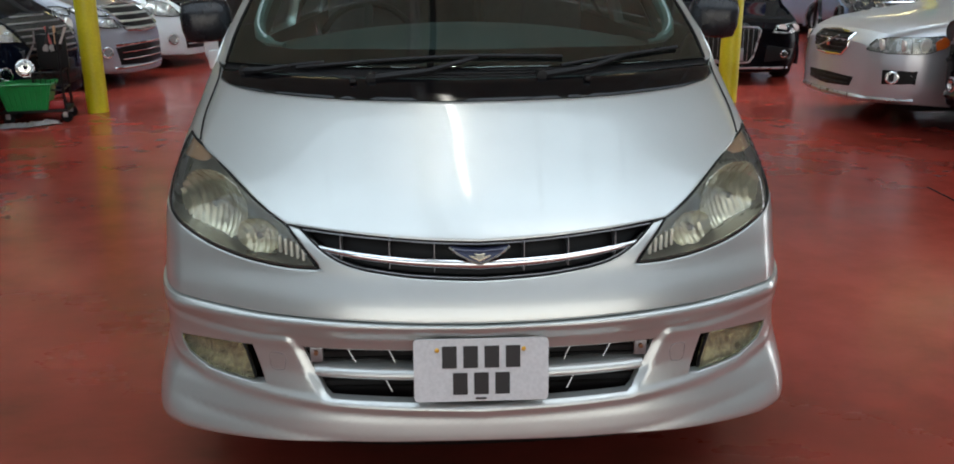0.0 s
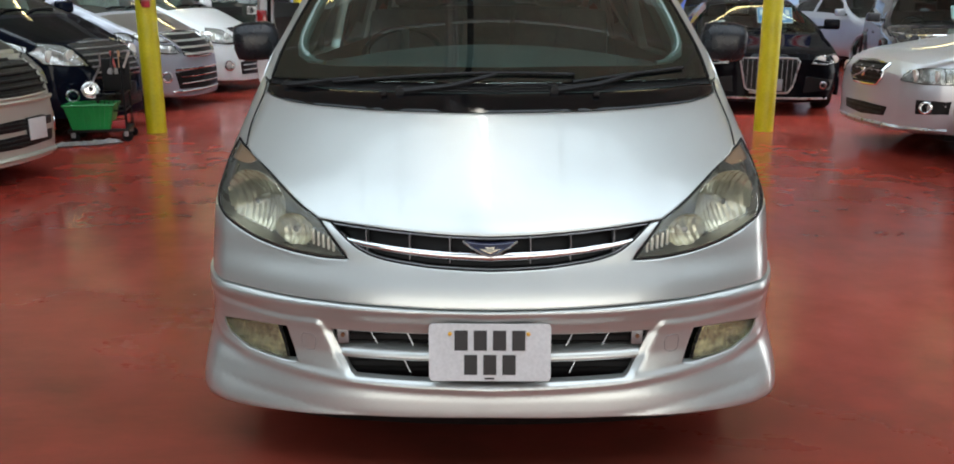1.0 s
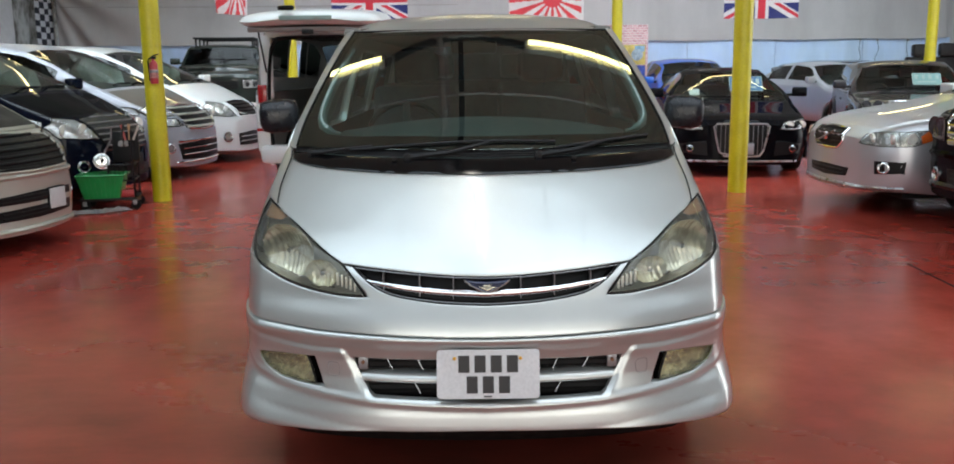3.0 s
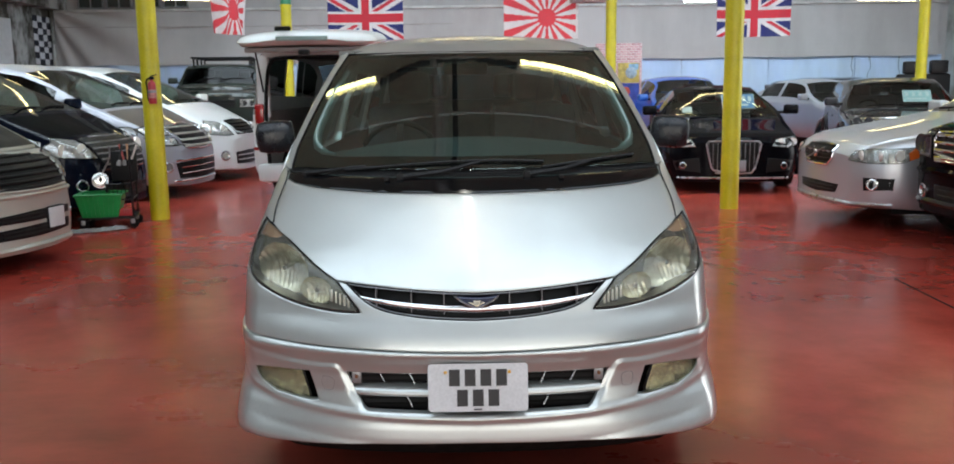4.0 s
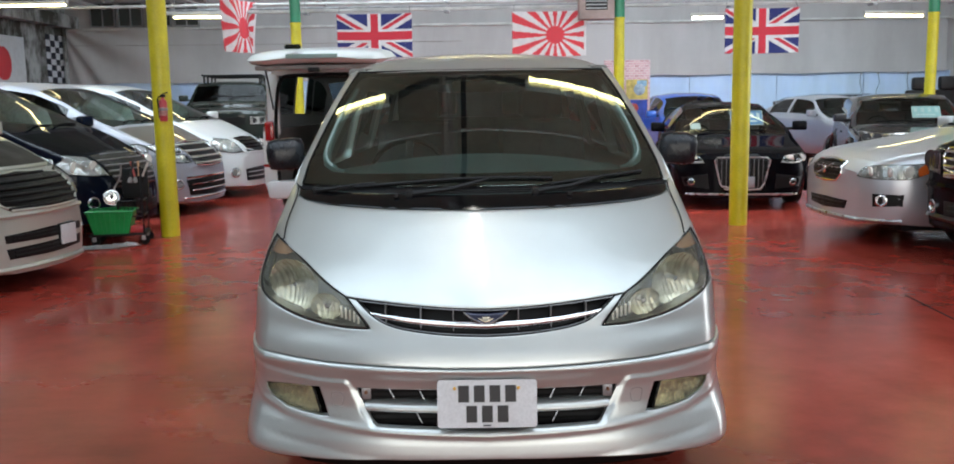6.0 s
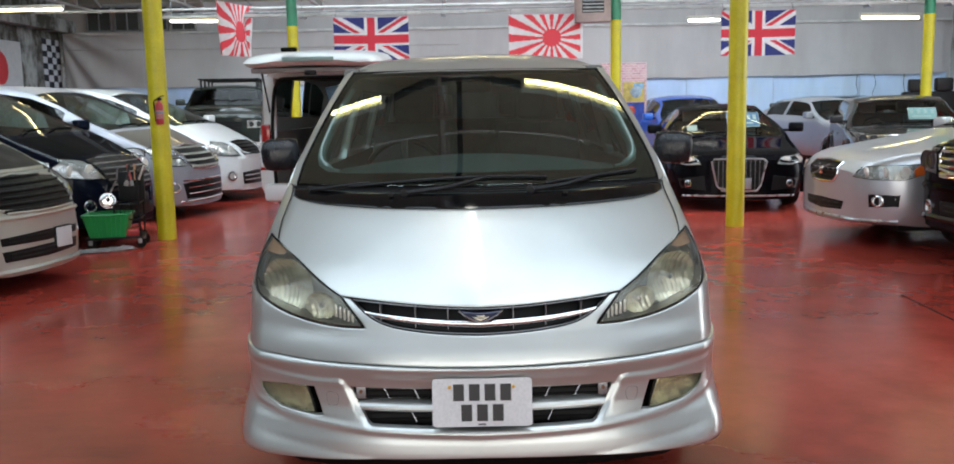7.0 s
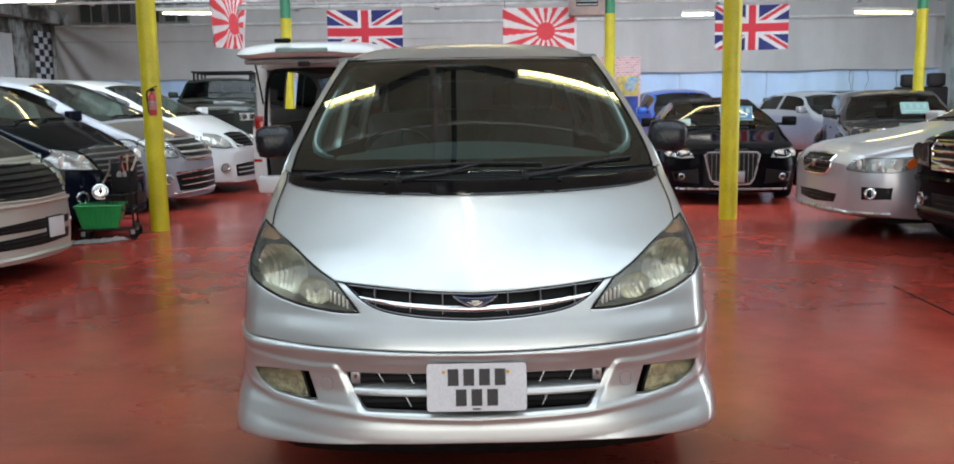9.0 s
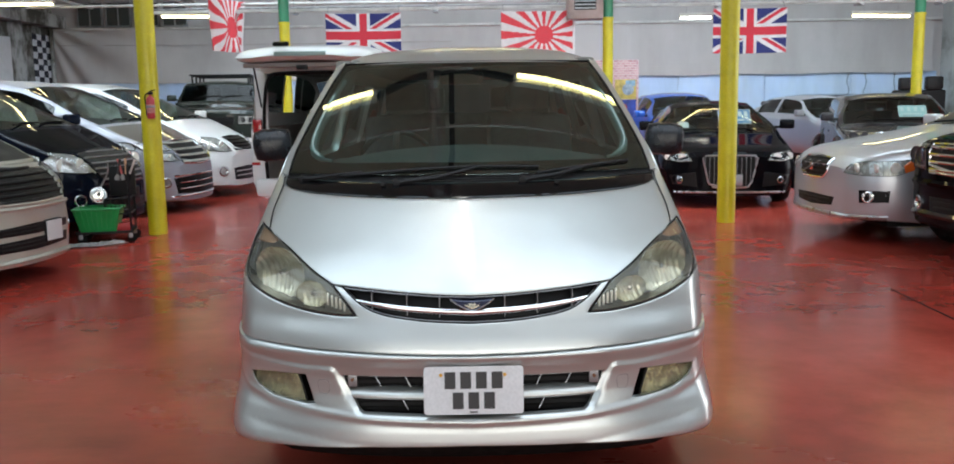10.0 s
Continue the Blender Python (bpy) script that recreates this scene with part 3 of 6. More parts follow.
HOOD_REAR = [(0.730, 1.064), (0.70, 1.054), (0.66, 1.047), (0.596, 1.040), (0.40, 1.031), (0.20, 1.027), (0, 1.025)]

up = spline(GRILLE_LOW, 5)
lamp_low = [(x, z - 0.005) for x, z in spline(LAMP_LOW, 4)]
bumper_half = ([(x, z) for x, z in spline(BUMPLINE, 4)] + [(0.888, 0.66), (0.886, 0.757)] + [(0.822, 0.752)] + lamp_low[::-1][1:] + [(0.390, 0.669), (0.400, 0.686)]
               + [(0.471, 0.763), (0.443, 0.757)] + up[::-1][1:])
sheet("front_bumper", both(bumper_half), body_face, SILVER, van, step=0.016)
hood_half = spline(HOOD_FRONT, 4) + spline(HOOD_SIDE, 4)[1:] + spline(HOOD_REAR, 4)[1:]
sheet("bonnet", both(hood_half), body_face, SILVER, van, step=0.02, lift=0.002)

for s in (1, -1):
    def sided(pts):
        return pts if s == 1 else mirrored(pts)
    lamp = spline(LAMP_LOW, 4) + spline(LAMP_OUT, 4)[1:] + spline(LAMP_TOP, 4)[1:-1] + [(0.480, 0.765)]
    fender = ([(0.843, 0.770), (0.8855, 0.764), (0.879, 0.80), (0.864, 0.88), (0.846, 0.95), (0.827, 1.01), (0.798, 1.07), (0.776, 1.105), (0.738, 1.090),
               (0.735, 1.066), (0.746, 1.023), (0.757, 0.972), (0.752, 0.918), (0.806, 0.935)] + [(x + 0.006, z + 0.001) for x, z in spline(LAMP_OUT, 4)[::-1][1:-1]])
    sheet("fender", sided(fender), body_face, SILVER, van, step=0.02)
    # headlight: housing, reflectors, clouded lens
    head = sheet("headlight", sided(lamp), lambda x, z: body_face(x, z) + 0.12, BUCKET, van, step=0.03, flange=-0.115, label="clouded grey headlight with bright reflectors")
    sheet("lens", sided([(x * 0.996 + 0.003, z) for x, z in lamp]), body_face, LENS_OLD, head, step=0.025, lift=0.001, flange=0.02)
    bmg = tube_mesh([(x * s, body_face(x, z) + 0.004, z) for x, z in lamp + lamp[:1]], 0.0045, 6)
    part("gasket", bmg, RUBBER, head)

    def bowl(cx, cz, r, depth, tilt, name="reflector"):
        """A faceted mirror bowl with its bulb, open to the front."""
        y = body_face(cx, cz)
        b = bmesh.new()
        grid = {}
        nx, nz = 80, 26
        for i in range(nx + 1):
            for k in range(nz + 1):
                u, v = 2 * i / nx - 1, 2 * k / nz - 1
                q = u * u + v * v
                if q <= 1.0:
                    flute = 0.0021 * math.sin(math.tau * u * r / 0.019 + 1.5 * math.floor(3 * v)) + 0.0008 * math.sin(math.tau * v * r / 0.05)
                    grid[i, k] = b.verts.new((u * r, depth * (1 - q) ** 0.8 + flute, v * r * 0.82))
        for (i, k) in list(grid):
            c = [grid.get(p) for p in ((i, k), (i + 1, k), (i + 1, k + 1), (i, k + 1))]
            if all(c):
                b.faces.new(c)
        m = Matrix.Translation((cx * s, y + 0.022, cz)) @ pose(0, 0, 0, 8, 0, tilt * s)
        part(name, b, GOLD_BOWL, head, m=m, angle=60)
        part("bulb", lathe([(0.0, 0.005), (0.010, 0.008), (0.012, 0.02), (0.012, depth * 0.9)], 12, "Y"), CHROME, head, m=m)

    bowl(0.690, 0.785, 0.122, 0.060, 34)
    bowl(0.556, 0.728, 0.062, 0.040, 20)
    # fluted strips of the side and turning lights
    for i in range(5):
        x = 0.438 + 0.015 * i
        z = 0.690 + 0.004 * i
        y = body_face(x, z) + 0.03
        part("flute", boxed((x * s - 0.004, y, z - 0.014), (x * s + 0.004, y + 0.012, z + 0.022 + 0.002 * i), 0.003), REFLECTOR, head)
    amber = [(0.796, 0.918), (0.748, 0.900), (0.715, 0.882), (0.735, 0.872), (0.790, 0.872), (0.818, 0.872)]
    sheet("turn_lens", sided(amber), lambda x, z: body_face(x, z) + 0.03, mat("amber_film", (0.40, 0.22, 0.12), 0.25), head, step=0.03, label="faint orange turn signal")

# grille
grille = sheet("grille", both([(x, z - 0.002) for x, z in spline(GRILLE_LOW, 4)[:-1]] + [(0.443, 0.760)] + [(x, z - 0.003) for x, z in spline(HOOD_FRONT[:4], 4)[::-1]]),
               lambda x, z: body_face(x, z) + 0.05, PLASTIC, van, step=0.03, flange=-0.045, label="black grille with chrome blades")


def bar_on(name, pts, r, material, parent, depth=0.0, face=body_face, n=6, seg=10, label=""):
    line = spline(pts, n)
    return part(name, tube_mesh([(x, face(x, z) + depth, z) for x, z in line], r, seg), material, parent, label)


for s in (1, -1):
    bar_on("shut_line", [(0.745 * s, 1.092), (0.741 * s, 1.066), (0.750 * s, 1.023), (0.7605 * s, 0.972), (0.757 * s, 0.922)], 0.0035, RUBBER, van, 0.0)
frame_half = [(x, z + 0.004) for x, z in spline(GRILLE_LOW, 4)]
bar_on("grille_frame", [(-x, z) for x, z in frame_half[::-1]] + frame_half[1:], 0.0028, PLASTIC, grille, 0.0, n=1, seg=6)
top_half = [(x, z - 0.007) for x, z in spline(HOOD_FRONT[:4] + [(0.441, 0.764)], 3)]
low_half = [(x, z + 0.006) for x, z in spline(GRILLE_LOW, 4)[:-2]]
bar_on("chrome_low", [(-x, z) for x, z in low_half[::-1]] + low_half[1:], 0.002, STEEL, grille, 0.004, n=1, seg=6)
bar_on("chrome_top", [(-x, z) for x, z in top_half[::-1]] + top_half[1:], 0.0022, STEEL, grille, 0.006, n=1, seg=6)


def blade(name, z0, height, reach, depth):
    bmb = bmesh.new()
    rows = []
    for i in range(49):
        x = -reach + 2 * reach * i / 48
        zc = z0 + 0.215 * x * x + 0.02 * min(abs(x), 0.05)
        h = height * (1 - 0.35 * abs(x) / reach)
        ring = []
        for k in range(10):
            a = math.tau * k / 10
            ring.append(bmb.verts.new((x, body_face(x, zc) + depth - 0.008 * math.cos(a), zc + h * math.sin(a))))
        rows.append(ring)
    for p, q in zip(rows, rows[1:]):
        for k in range(10):
            bmb.faces.new((p[k], q[k], q[(k + 1) % 10], p[(k + 1) % 10]))
    return part(name, bmb, CHROME, grille)


blade("chrome_blade", 0.683, 0.0125, 0.400, 0.008)
for x in (-0.34, -0.22, -0.11, 0.11, 0.22, 0.34):
    zt = 0.745 + 0.05 * x * x * 2
    zb = 0.662 + 0.2 * x * x
    part("grille_fin", boxed((x - 0.001, body_face(x, zb) + 0.014, zb), (x + 0.001, body_face(x, zt) + 0.045, zt - 0.01)), STEEL, grille)

# emblem: winged shape, plain
wing = [(0, 0.691), (0.027, 0.700), (0.053, 0.713), (0.074, 0.728), (0.062, 0.727), (0.040, 0.724), (0.0, 0.722)]
emblem = sheet("emblem", both(wing), lambda x, z: body_face(x, z) - 0.012 + 0.0 * x, mat("emblem_blue", (0.018, 0.022, 0.055), 0.15, 0.3, 1.0), van, step=0.012, flange=0.02, label="blue winged emblem with chrome rim")
bar_on("rim", [(-0.074, 0.729), (-0.053, 0.714), (-0.027, 0.701), (0, 0.691), (0.027, 0.701), (0.053, 0.714), (0.074, 0.729)], 0.003, CHROME, emblem, -0.012, n=3, seg=6)
sheet("centre_mark", both([(0, 0.697), (0.015, 0.704), (0.029, 0.711), (0.009, 0.709), (0.013, 0.716), (0, 0.714)]), lambda x, z: body_face(x, z) - 0.015, mat("emblem_gold", (0.52, 0.45, 0.33), 0.2, 1.0), emblem, step=0.01, flange=0.004)

# body kit
FOG_HOLE = [(0.790, 0.446), (0.70, 0.457), (0.577, 0.463), (0.545, 0.364), (0.575, 0.361), (0.64, 0.366), (0.707, 0.374), (0.768, 0.400), (0.786, 0.424)]
INTAKE = [(0, 0.333), (0.166, 0.337), (0.375, 0.341), (0.390, 0.352), (0.412, 0.392), (0.438, 0.450), (0.444, 0.469), (0.166, 0.471), (0, 0.471)]
kit_half = ([(0, 0.240), (0.35, 0.233), (0.52, 0.224), (0.645, 0.219), (0.78, 0.209), (0.855, 0.204), (0.890, 0.214), (0.9015, 0.235), (0.8965, 0.30), (0.895, 0.37), (0.895, 0.45), (0.895, 0.563)]
            + [(x, z - 0.005) for x, z in spline(BUMPLINE, 4)[::-1][1:]])
relief = [(s * x, RIDGE(x) + d) for x in np.arange(0.47, 0.88, 0.011) for d in (-0.016, -0.011, -0.006, -0.001, 0.004, 0.008) for s in (1, -1)]
relief += [(s * (DIAG(z) + d), z) for z in np.arange(0.34, 0.50, 0.008) for d in (-0.008, -0.002, 0.005, 0.012, 0.018) for s in (1, -1)]
relief += [(s * x, LIP(x) + d) for x in np.arange(0.004, 0.88, 0.011) for d in (-0.028, -0.020, -0.013, -0.006, 0.001, 0.008, 0.016) for s in (1, -1)]
relief += [(s * x, z) for x in np.arange(0.004, 0.88, 0.012) for z in (0.522, 0.532, 0.540) for s in (1, -1)]
kit = sheet("bumper_skirt", both(kit_half), kit_face, SILVER, van, holes=[both(INTAKE), FOG_HOLE, mirrored(FOG_HOLE)], step=0.012, flange=0.03, extra=relief)
part("skirt_lining", boxed((-0.60, 0.24, 0.19), (0.60, 0.5, 0.54), 0.03), RUBBER, kit)
for s in (1, -1):
    fog = [(0.788, 0.443), (0.70, 0.454), (0.607, 0.460), (0.577, 0.367), (0.64, 0.371), (0.705, 0.378), (0.764, 0.402), (0.783, 0.424)]
    fog = fog if s == 1 else mirrored(fog)
    fl = sheet("fog_lamp", fog, lambda x, z: kit_face(x, z) + 0.035 + 0.0014 * math.sin(x * 420 + 2 * math.sin(z * 160)) + 0.001 * math.sin(z * 300), FOG_BOWL, van, step=0.008, flange=-0.03, label="yellowed fog lamp in the skirt")
    sheet("lens", fog, lambda x, z: kit_face(x, z) + 0.016, FOG_LENS, fl, step=0.03, flange=0.012)
    part("bulb", lathe([(0, 0.0), (0.009, 0.003), (0.011, 0.012), (0.009, 0.03)], 14, "Y"), FOG_BOWL, fl, m=pose(0.685 * s, kit_face(0.685, 0.42) + 0.02, 0.42))
    bar_on("fog_rim", [(0.606 * s, 0.461), (0.576 * s, 0.367)], 0.004, PLASTIC, fl, 0.012, kit_face, 3, 6)
    part("slot_back", boxed((0.53 * s - 0.07, 0.17, 0.35), (0.56 * s + 0.09, 0.2, 0.47)), RUBBER, fl)
    sq = spline([(0.522, 0.405), (0.517, 0.43), (0.523, 0.446), (0.54, 0.449), (0.556, 0.446), (0.559, 0.43), (0.554, 0.405), (0.539, 0.401), (0.522, 0.405)], 4)
    sq = [(x - 0.027 + 0.0, z + 0.0) for x, z in sq]
    part("tow_cover_line", tube_mesh([(x * s, kit_face(x, z) + 0.0005, z) for x, z in sq], 0.0012, 5), mat("seam", (0.2, 0.2, 0.21), 0.5), kit)
    # intake inner cheeks and bracket
    part("bracket", boxed((0.412 * s - 0.016, 0.035, 0.425), (0.412 * s + 0.016, 0.05, 0.468), 0.003), STEEL, kit)
    part("bracket_bolt", rod(bmesh.new(), (0.412 * s, 0.027, 0.452), (0.412 * s, 0.037, 0.452), 0.006, seg=8), mat("rust", (0.18, 0.07, 0.03), 0.7), kit)
    for x, z0, z1 in ((0.235, 0.425, 0.468), (0.245, 0.345, 0.385), (0.335, 0.43, 0.468)):
        part("stay", tube_mesh([(x * s, 0.03, z1), ((x - 0.022) * s, 0.02, z0)], 0.0016, 6), ALLOY, kit)
# middle bar of the intake
bmb = bmesh.new()
rows = []
for i in range(33):
    x = -0.428 + 0.856 * i / 32
    y = KIT(0.40) + 0.42 * abs(x) ** 2.65 + 0.004
    ring = [bmb.verts.new((x, y + dy, 0.398 + dz)) for dy, dz in ((0.05, 0.022), (0.018, 0.019), (0.004, 0.012), (-0.004, 0.0), (-0.002, -0.009), (0.008, -0.013), (0.05, -0.014))]
    rows.append(ring)
for p, q in zip(rows, rows[1:]):
    for k in range(6):
        bmb.faces.new((p[k], p[k + 1], q[k + 1], q[k]))
part("intake_bar", bmb, SILVER, kit, angle=60)
part("radiator", boxed((-0.46, 0.055, 0.30), (0.46, 0.07, 0.50)), PLASTIC, kit)
for i in range(7):
    z = 0.345 + i * 0.02
    part("radiator_line", boxed((-0.45, 0.05, z), (0.45, 0.056, z + 0.004)), RUBBER, kit)

# black sheet standing in for the deep shade under the skirt
sheet("shade_tray", both([(0, 0.14), (0.66, 0.14), (0.76, 0.215), (0, 0.215)]), lambda x, z: kit_face(x, 0.215) + 0.06 + 1.2 * (0.215 - z), RUBBER, van, step=0.06, flange=0.30, label="black sheet for the shade under the skirt")

# number plate with plain bars for the characters
PM = pose(0.0, -0.049, 0.4335, -6.0, 0, 0)
bmp = bmesh.new()
ring = [(cx + 0.012 * math.cos(a), cz + 0.012 * math.sin(a)) for k, (cx, cz) in enumerate(((0.1535, 0.068), (-0.1535, 0.068), (-0.1535, -0.068), (0.1535, -0.068))) for a in np.linspace(k * math.pi / 2, (k + 1) * math.pi / 2, 6)]
front, rear = ([bmp.verts.new((x, y, z)) for x, z in ring] for y in (-0.003, 0.003))
bmp.faces.new(front)
bmp.faces.new(rear[::-1])
for k in range(len(ring)):
    bmp.faces.new((front[k], rear[k], rear[(k + 1) % len(ring)], front[(k + 1) % len(ring)]))
bmesh.ops.recalc_face_normals(bmp, faces=bmp.faces)
plate = part("number_plate", bmp, PLATE_WHITE, van, "white two-line number plate", PM, smooth=False)
for row, (z, xs) in enumerate(((0.034, (-0.078, -0.026, 0.026, 0.078)), (-0.034, (-0.052, 0.0, 0.052)))):
    for x in xs:
        part("character_bar", boxed((x - 0.018, -0.0045, z - 0.028), (x + 0.018, -0.0032, z + 0.028)), INK, plate, smooth=False)
part("maker_line", boxed((-0.014, -0.0045, -0.075), (0.012, -0.0032, -0.070)), INK, plate, smooth=False)
for x in (-0.108, 0.104):
    part("screw_cap", lathe([(0.0, -0.0085), (0.004, -0.008), (0.006, -0.003)], 12, "Y"), mat("yellow_cap", (0.65, 0.33, 0.02), 0.4), plate, m=pose(x, 0, 0.052))
part("plate_holder", boxed((-0.12, 0.003, -0.06), (0.12, 0.045, 0.0), 0.005), PLASTIC, plate)

# cowl and windscreen
cowl = sheet("cowl_panel", both([(0, 1.029), (0.20, 1.031), (0.40, 1.035), (0.596, 1.044), (0.66, 1.051), (0.70, 1.058), (0.730, 1.070), (0.733, 1.085), (0.68, 1.088), (0.40, 1.080), (0, 1.076)]),
             body_face, GLOSS_BLACK, van, step=0.03, label="glossy black cowl panel")
sheet("scuttle", both([(0, 1.078), (0.40, 1.082), (0.68, 1.090), (0.733, 1.088), (0.731, 1.118), (0.66, 1.118), (0, 1.112)]), lambda x, z: body_face(x, z) + 0.018, PLASTIC, van, step=0.03, flange=0.05, label="matt black scuttle with vents")
for i in range(3):
    z = 1.084 + 0.007 * i
    bar_on("scuttle_rib", [(-0.22 + 0.25 * (i > 1), z), (0.05, z), (0.30, z + 0.001)], 0.003, PLASTIC, cowl, 0.004)
for x in (-0.33, 0.33):
    part("washer_jet", boxed((x - 0.009, body_face(x, 1.072) - 0.012, 1.070), (x + 0.009, body_face(x, 1.072) + 0.02, 1.084), 0.004), PLASTIC, cowl)
GLASS_SIDE = [(0.726, 1.108), (0.720, 1.194), (0.692, 1.33), (0.650, 1.48), (0.613, 1.573)]
gh = [(0, 1.104), (0.4, 1.106), (0.66, 1.108)] + spline(GLASS_SIDE, 4) + [(0.3, 1.574), (0, 1.574)]
screen = sheet("windscreen", both(gh), body_face, SCREEN_GLASS, van, step=0.04, flange=0.004, label="windscreen with a black printed border")
clear = [(0, 1.146), (0.3, 1.148), (0.53, 1.146), (0.612, 1.152), (0.655, 1.172), (0.674, 1.21), (0.668, 1.29), (0.650, 1.38), (0.622, 1.48), (0.598, 1.535), (0.56, 1.553), (0.3, 1.557), (0, 1.557)]
sheet("printed_border", both(gh), lambda x, z: body_face(x, z) + 0.004, GLOSS_BLACK, screen, holes=[both(clear)], step=0.04, flange=0.002)

PILLAR_TRIM = worn("pillar_trim", (0.27, 0.36, 0.34), 0.6, scale=12, amount=0.15)
for s in (1, -1):
    line = spline([(0.56, 1.150), (0.632, 1.165), (0.662, 1.21), (0.656, 1.29), (0.634, 1.38), (0.600, 1.49)], 4)
    part("pillar_trim", tube_mesh([(x * s, body_face(x, z) + 0.045, z) for x, z in line], [0.008] * 3 + [0.020] * (len(line) - 6) + [0.010] * 3, 8), PILLAR_TRIM, van, "pale green-grey pillar trim")


def wiper(pts, arm):
    line = spline(pts, 6)
    w = part("wiper", tube_mesh([(x, body_face(x, z) - 0.016, z) for x, z in line], 0.0055, 6), WIPER_BLACK, van, "black wiper blade")
    part("wiper_arm", tube_mesh([(x, body_face(x, z) - d, z) for (x, z), d in zip(arm, (0.008, 0.03, 0.036))], [0.012, 0.009, 0.006], 6), WIPER_BLACK, w)
    part("pivot", lathe([(0, -0.02), (0.014, -0.018), (0.017, 0.01)], 12, "Y"), PLASTIC, w, m=pose(arm[0][0], body_face(*arm[0]), arm[0][1]))


wiper([(-0.50, 1.104), (-0.25, 1.123), (0.02, 1.133), (0.27, 1.128)], [(-0.28, 1.082), (-0.12, 1.100), (0.02, 1.131)])
wiper([(0.26, 1.108), (0.42, 1.124), (0.64, 1.140)], [(0.20, 1.086), (0.34, 1.103), (0.46, 1.128)])
wiper([(-0.62, 1.094), (-0.52, 1.108), (-0.42, 1.118)], [(-0.66, 1.090), (-0.60, 1.097), (-0.52, 1.109)])

# pillars, roof, sides, back
for s in (1, -1):
    edge = spline([(0.732, 1.100)] + [(x + 0.006, z) for x, z in GLASS_SIDE[1:]], 4)
    outer = [(WIDE(z) - 0.002, z) for z in np.linspace(1.108, 1.60, 12)]
    pil = edge + [(0.62, 1.60)] + outer[::-1]
    sheet("pillar", pil if s == 1 else mirrored(pil), body_face, SILVER, van, step=0.03)
    bar_on("pillar_seal", [((x + 0.003) * s, z) for x, z in GLASS_SIDE], 0.004, RUBBER, van, 0.0)

ROOF_Z = table([(1.4, 1.50), (1.60, 1.583), (1.75, 1.627), (2.0, 1.672), (2.3, 1.694), (2.8, 1.70), (3.5, 1.685), (4.3, 1.63), (4.8, 1.55)], 0.12)
bmr = bmesh.new()
rows = []
for i in range(40):
    f = i / 39
    row = []
    for k in range(-10, 11):
        u = k / 10
        x = u * (0.635 + 0.02 * math.sin(math.pi * f))
        y = 1.585 + 0.265 * x * x * (1 - f) + (4.60 - 1.585) * f
        z = ROOF_Z(y) - 0.045 * abs(u) ** 2.2 - 0.02 * max(0, abs(u) - 0.85) / 0.15
        row.append(bmr.verts.new((x, y, z)))
    rows.append(row)
for p, q in zip(rows, rows[1:]):
    for k in range(20):
        bmr.faces.new((p[k], p[k + 1], q[k + 1], q[k]))
part("roof", bmr, SILVER, van)
bar_on("roof_edge", [(-0.62, 1.578), (-0.3, 1.580), (0, 1.580), (0.3, 1.580), (0.62, 1.578)], 0.005, RUBBER, van, 0.008)
part("headlining", boxed((-0.6, 1.80, 1.56), (0.6, 4.4, 1.60), 0.01), CABIN_LINING, van)
for s in (1, -1):
    part("cant_rail", boxed((s * 0.62 - 0.05, 1.72, 1.49), (s * 0.62 + 0.03, 4.4, 1.60), 0.02), CABIN_LINING, van)
    part("pillar_trim", tube_mesh([(s * 0.70, 0.98, 1.12), (s * 0.665, 1.36, 1.32), (s * 0.60, 1.78, 1.53)], [0.03, 0.034, 0.04], 8), CABIN_LINING, van)


def side_x(y, z):
    taper = 0.06 * max(0, (y - 4.0) / 0.72) ** 2
    if z <= 1.08:
        return -(WIDE(z) - taper - 0.0 + 0.012 * math.exp(-((z - 0.62) / 0.03) ** 2))
    return -(0.79 - (z - 1.08) * 0.27 - taper)


def arch(yc, r=0.36, zc=0.30, z0=0.20):
    a0 = math.asin((z0 - zc) / r)
    return [(yc + r * math.cos(a), zc + r * math.sin(a)) for a in np.linspace(math.pi - a0, a0, 14)]


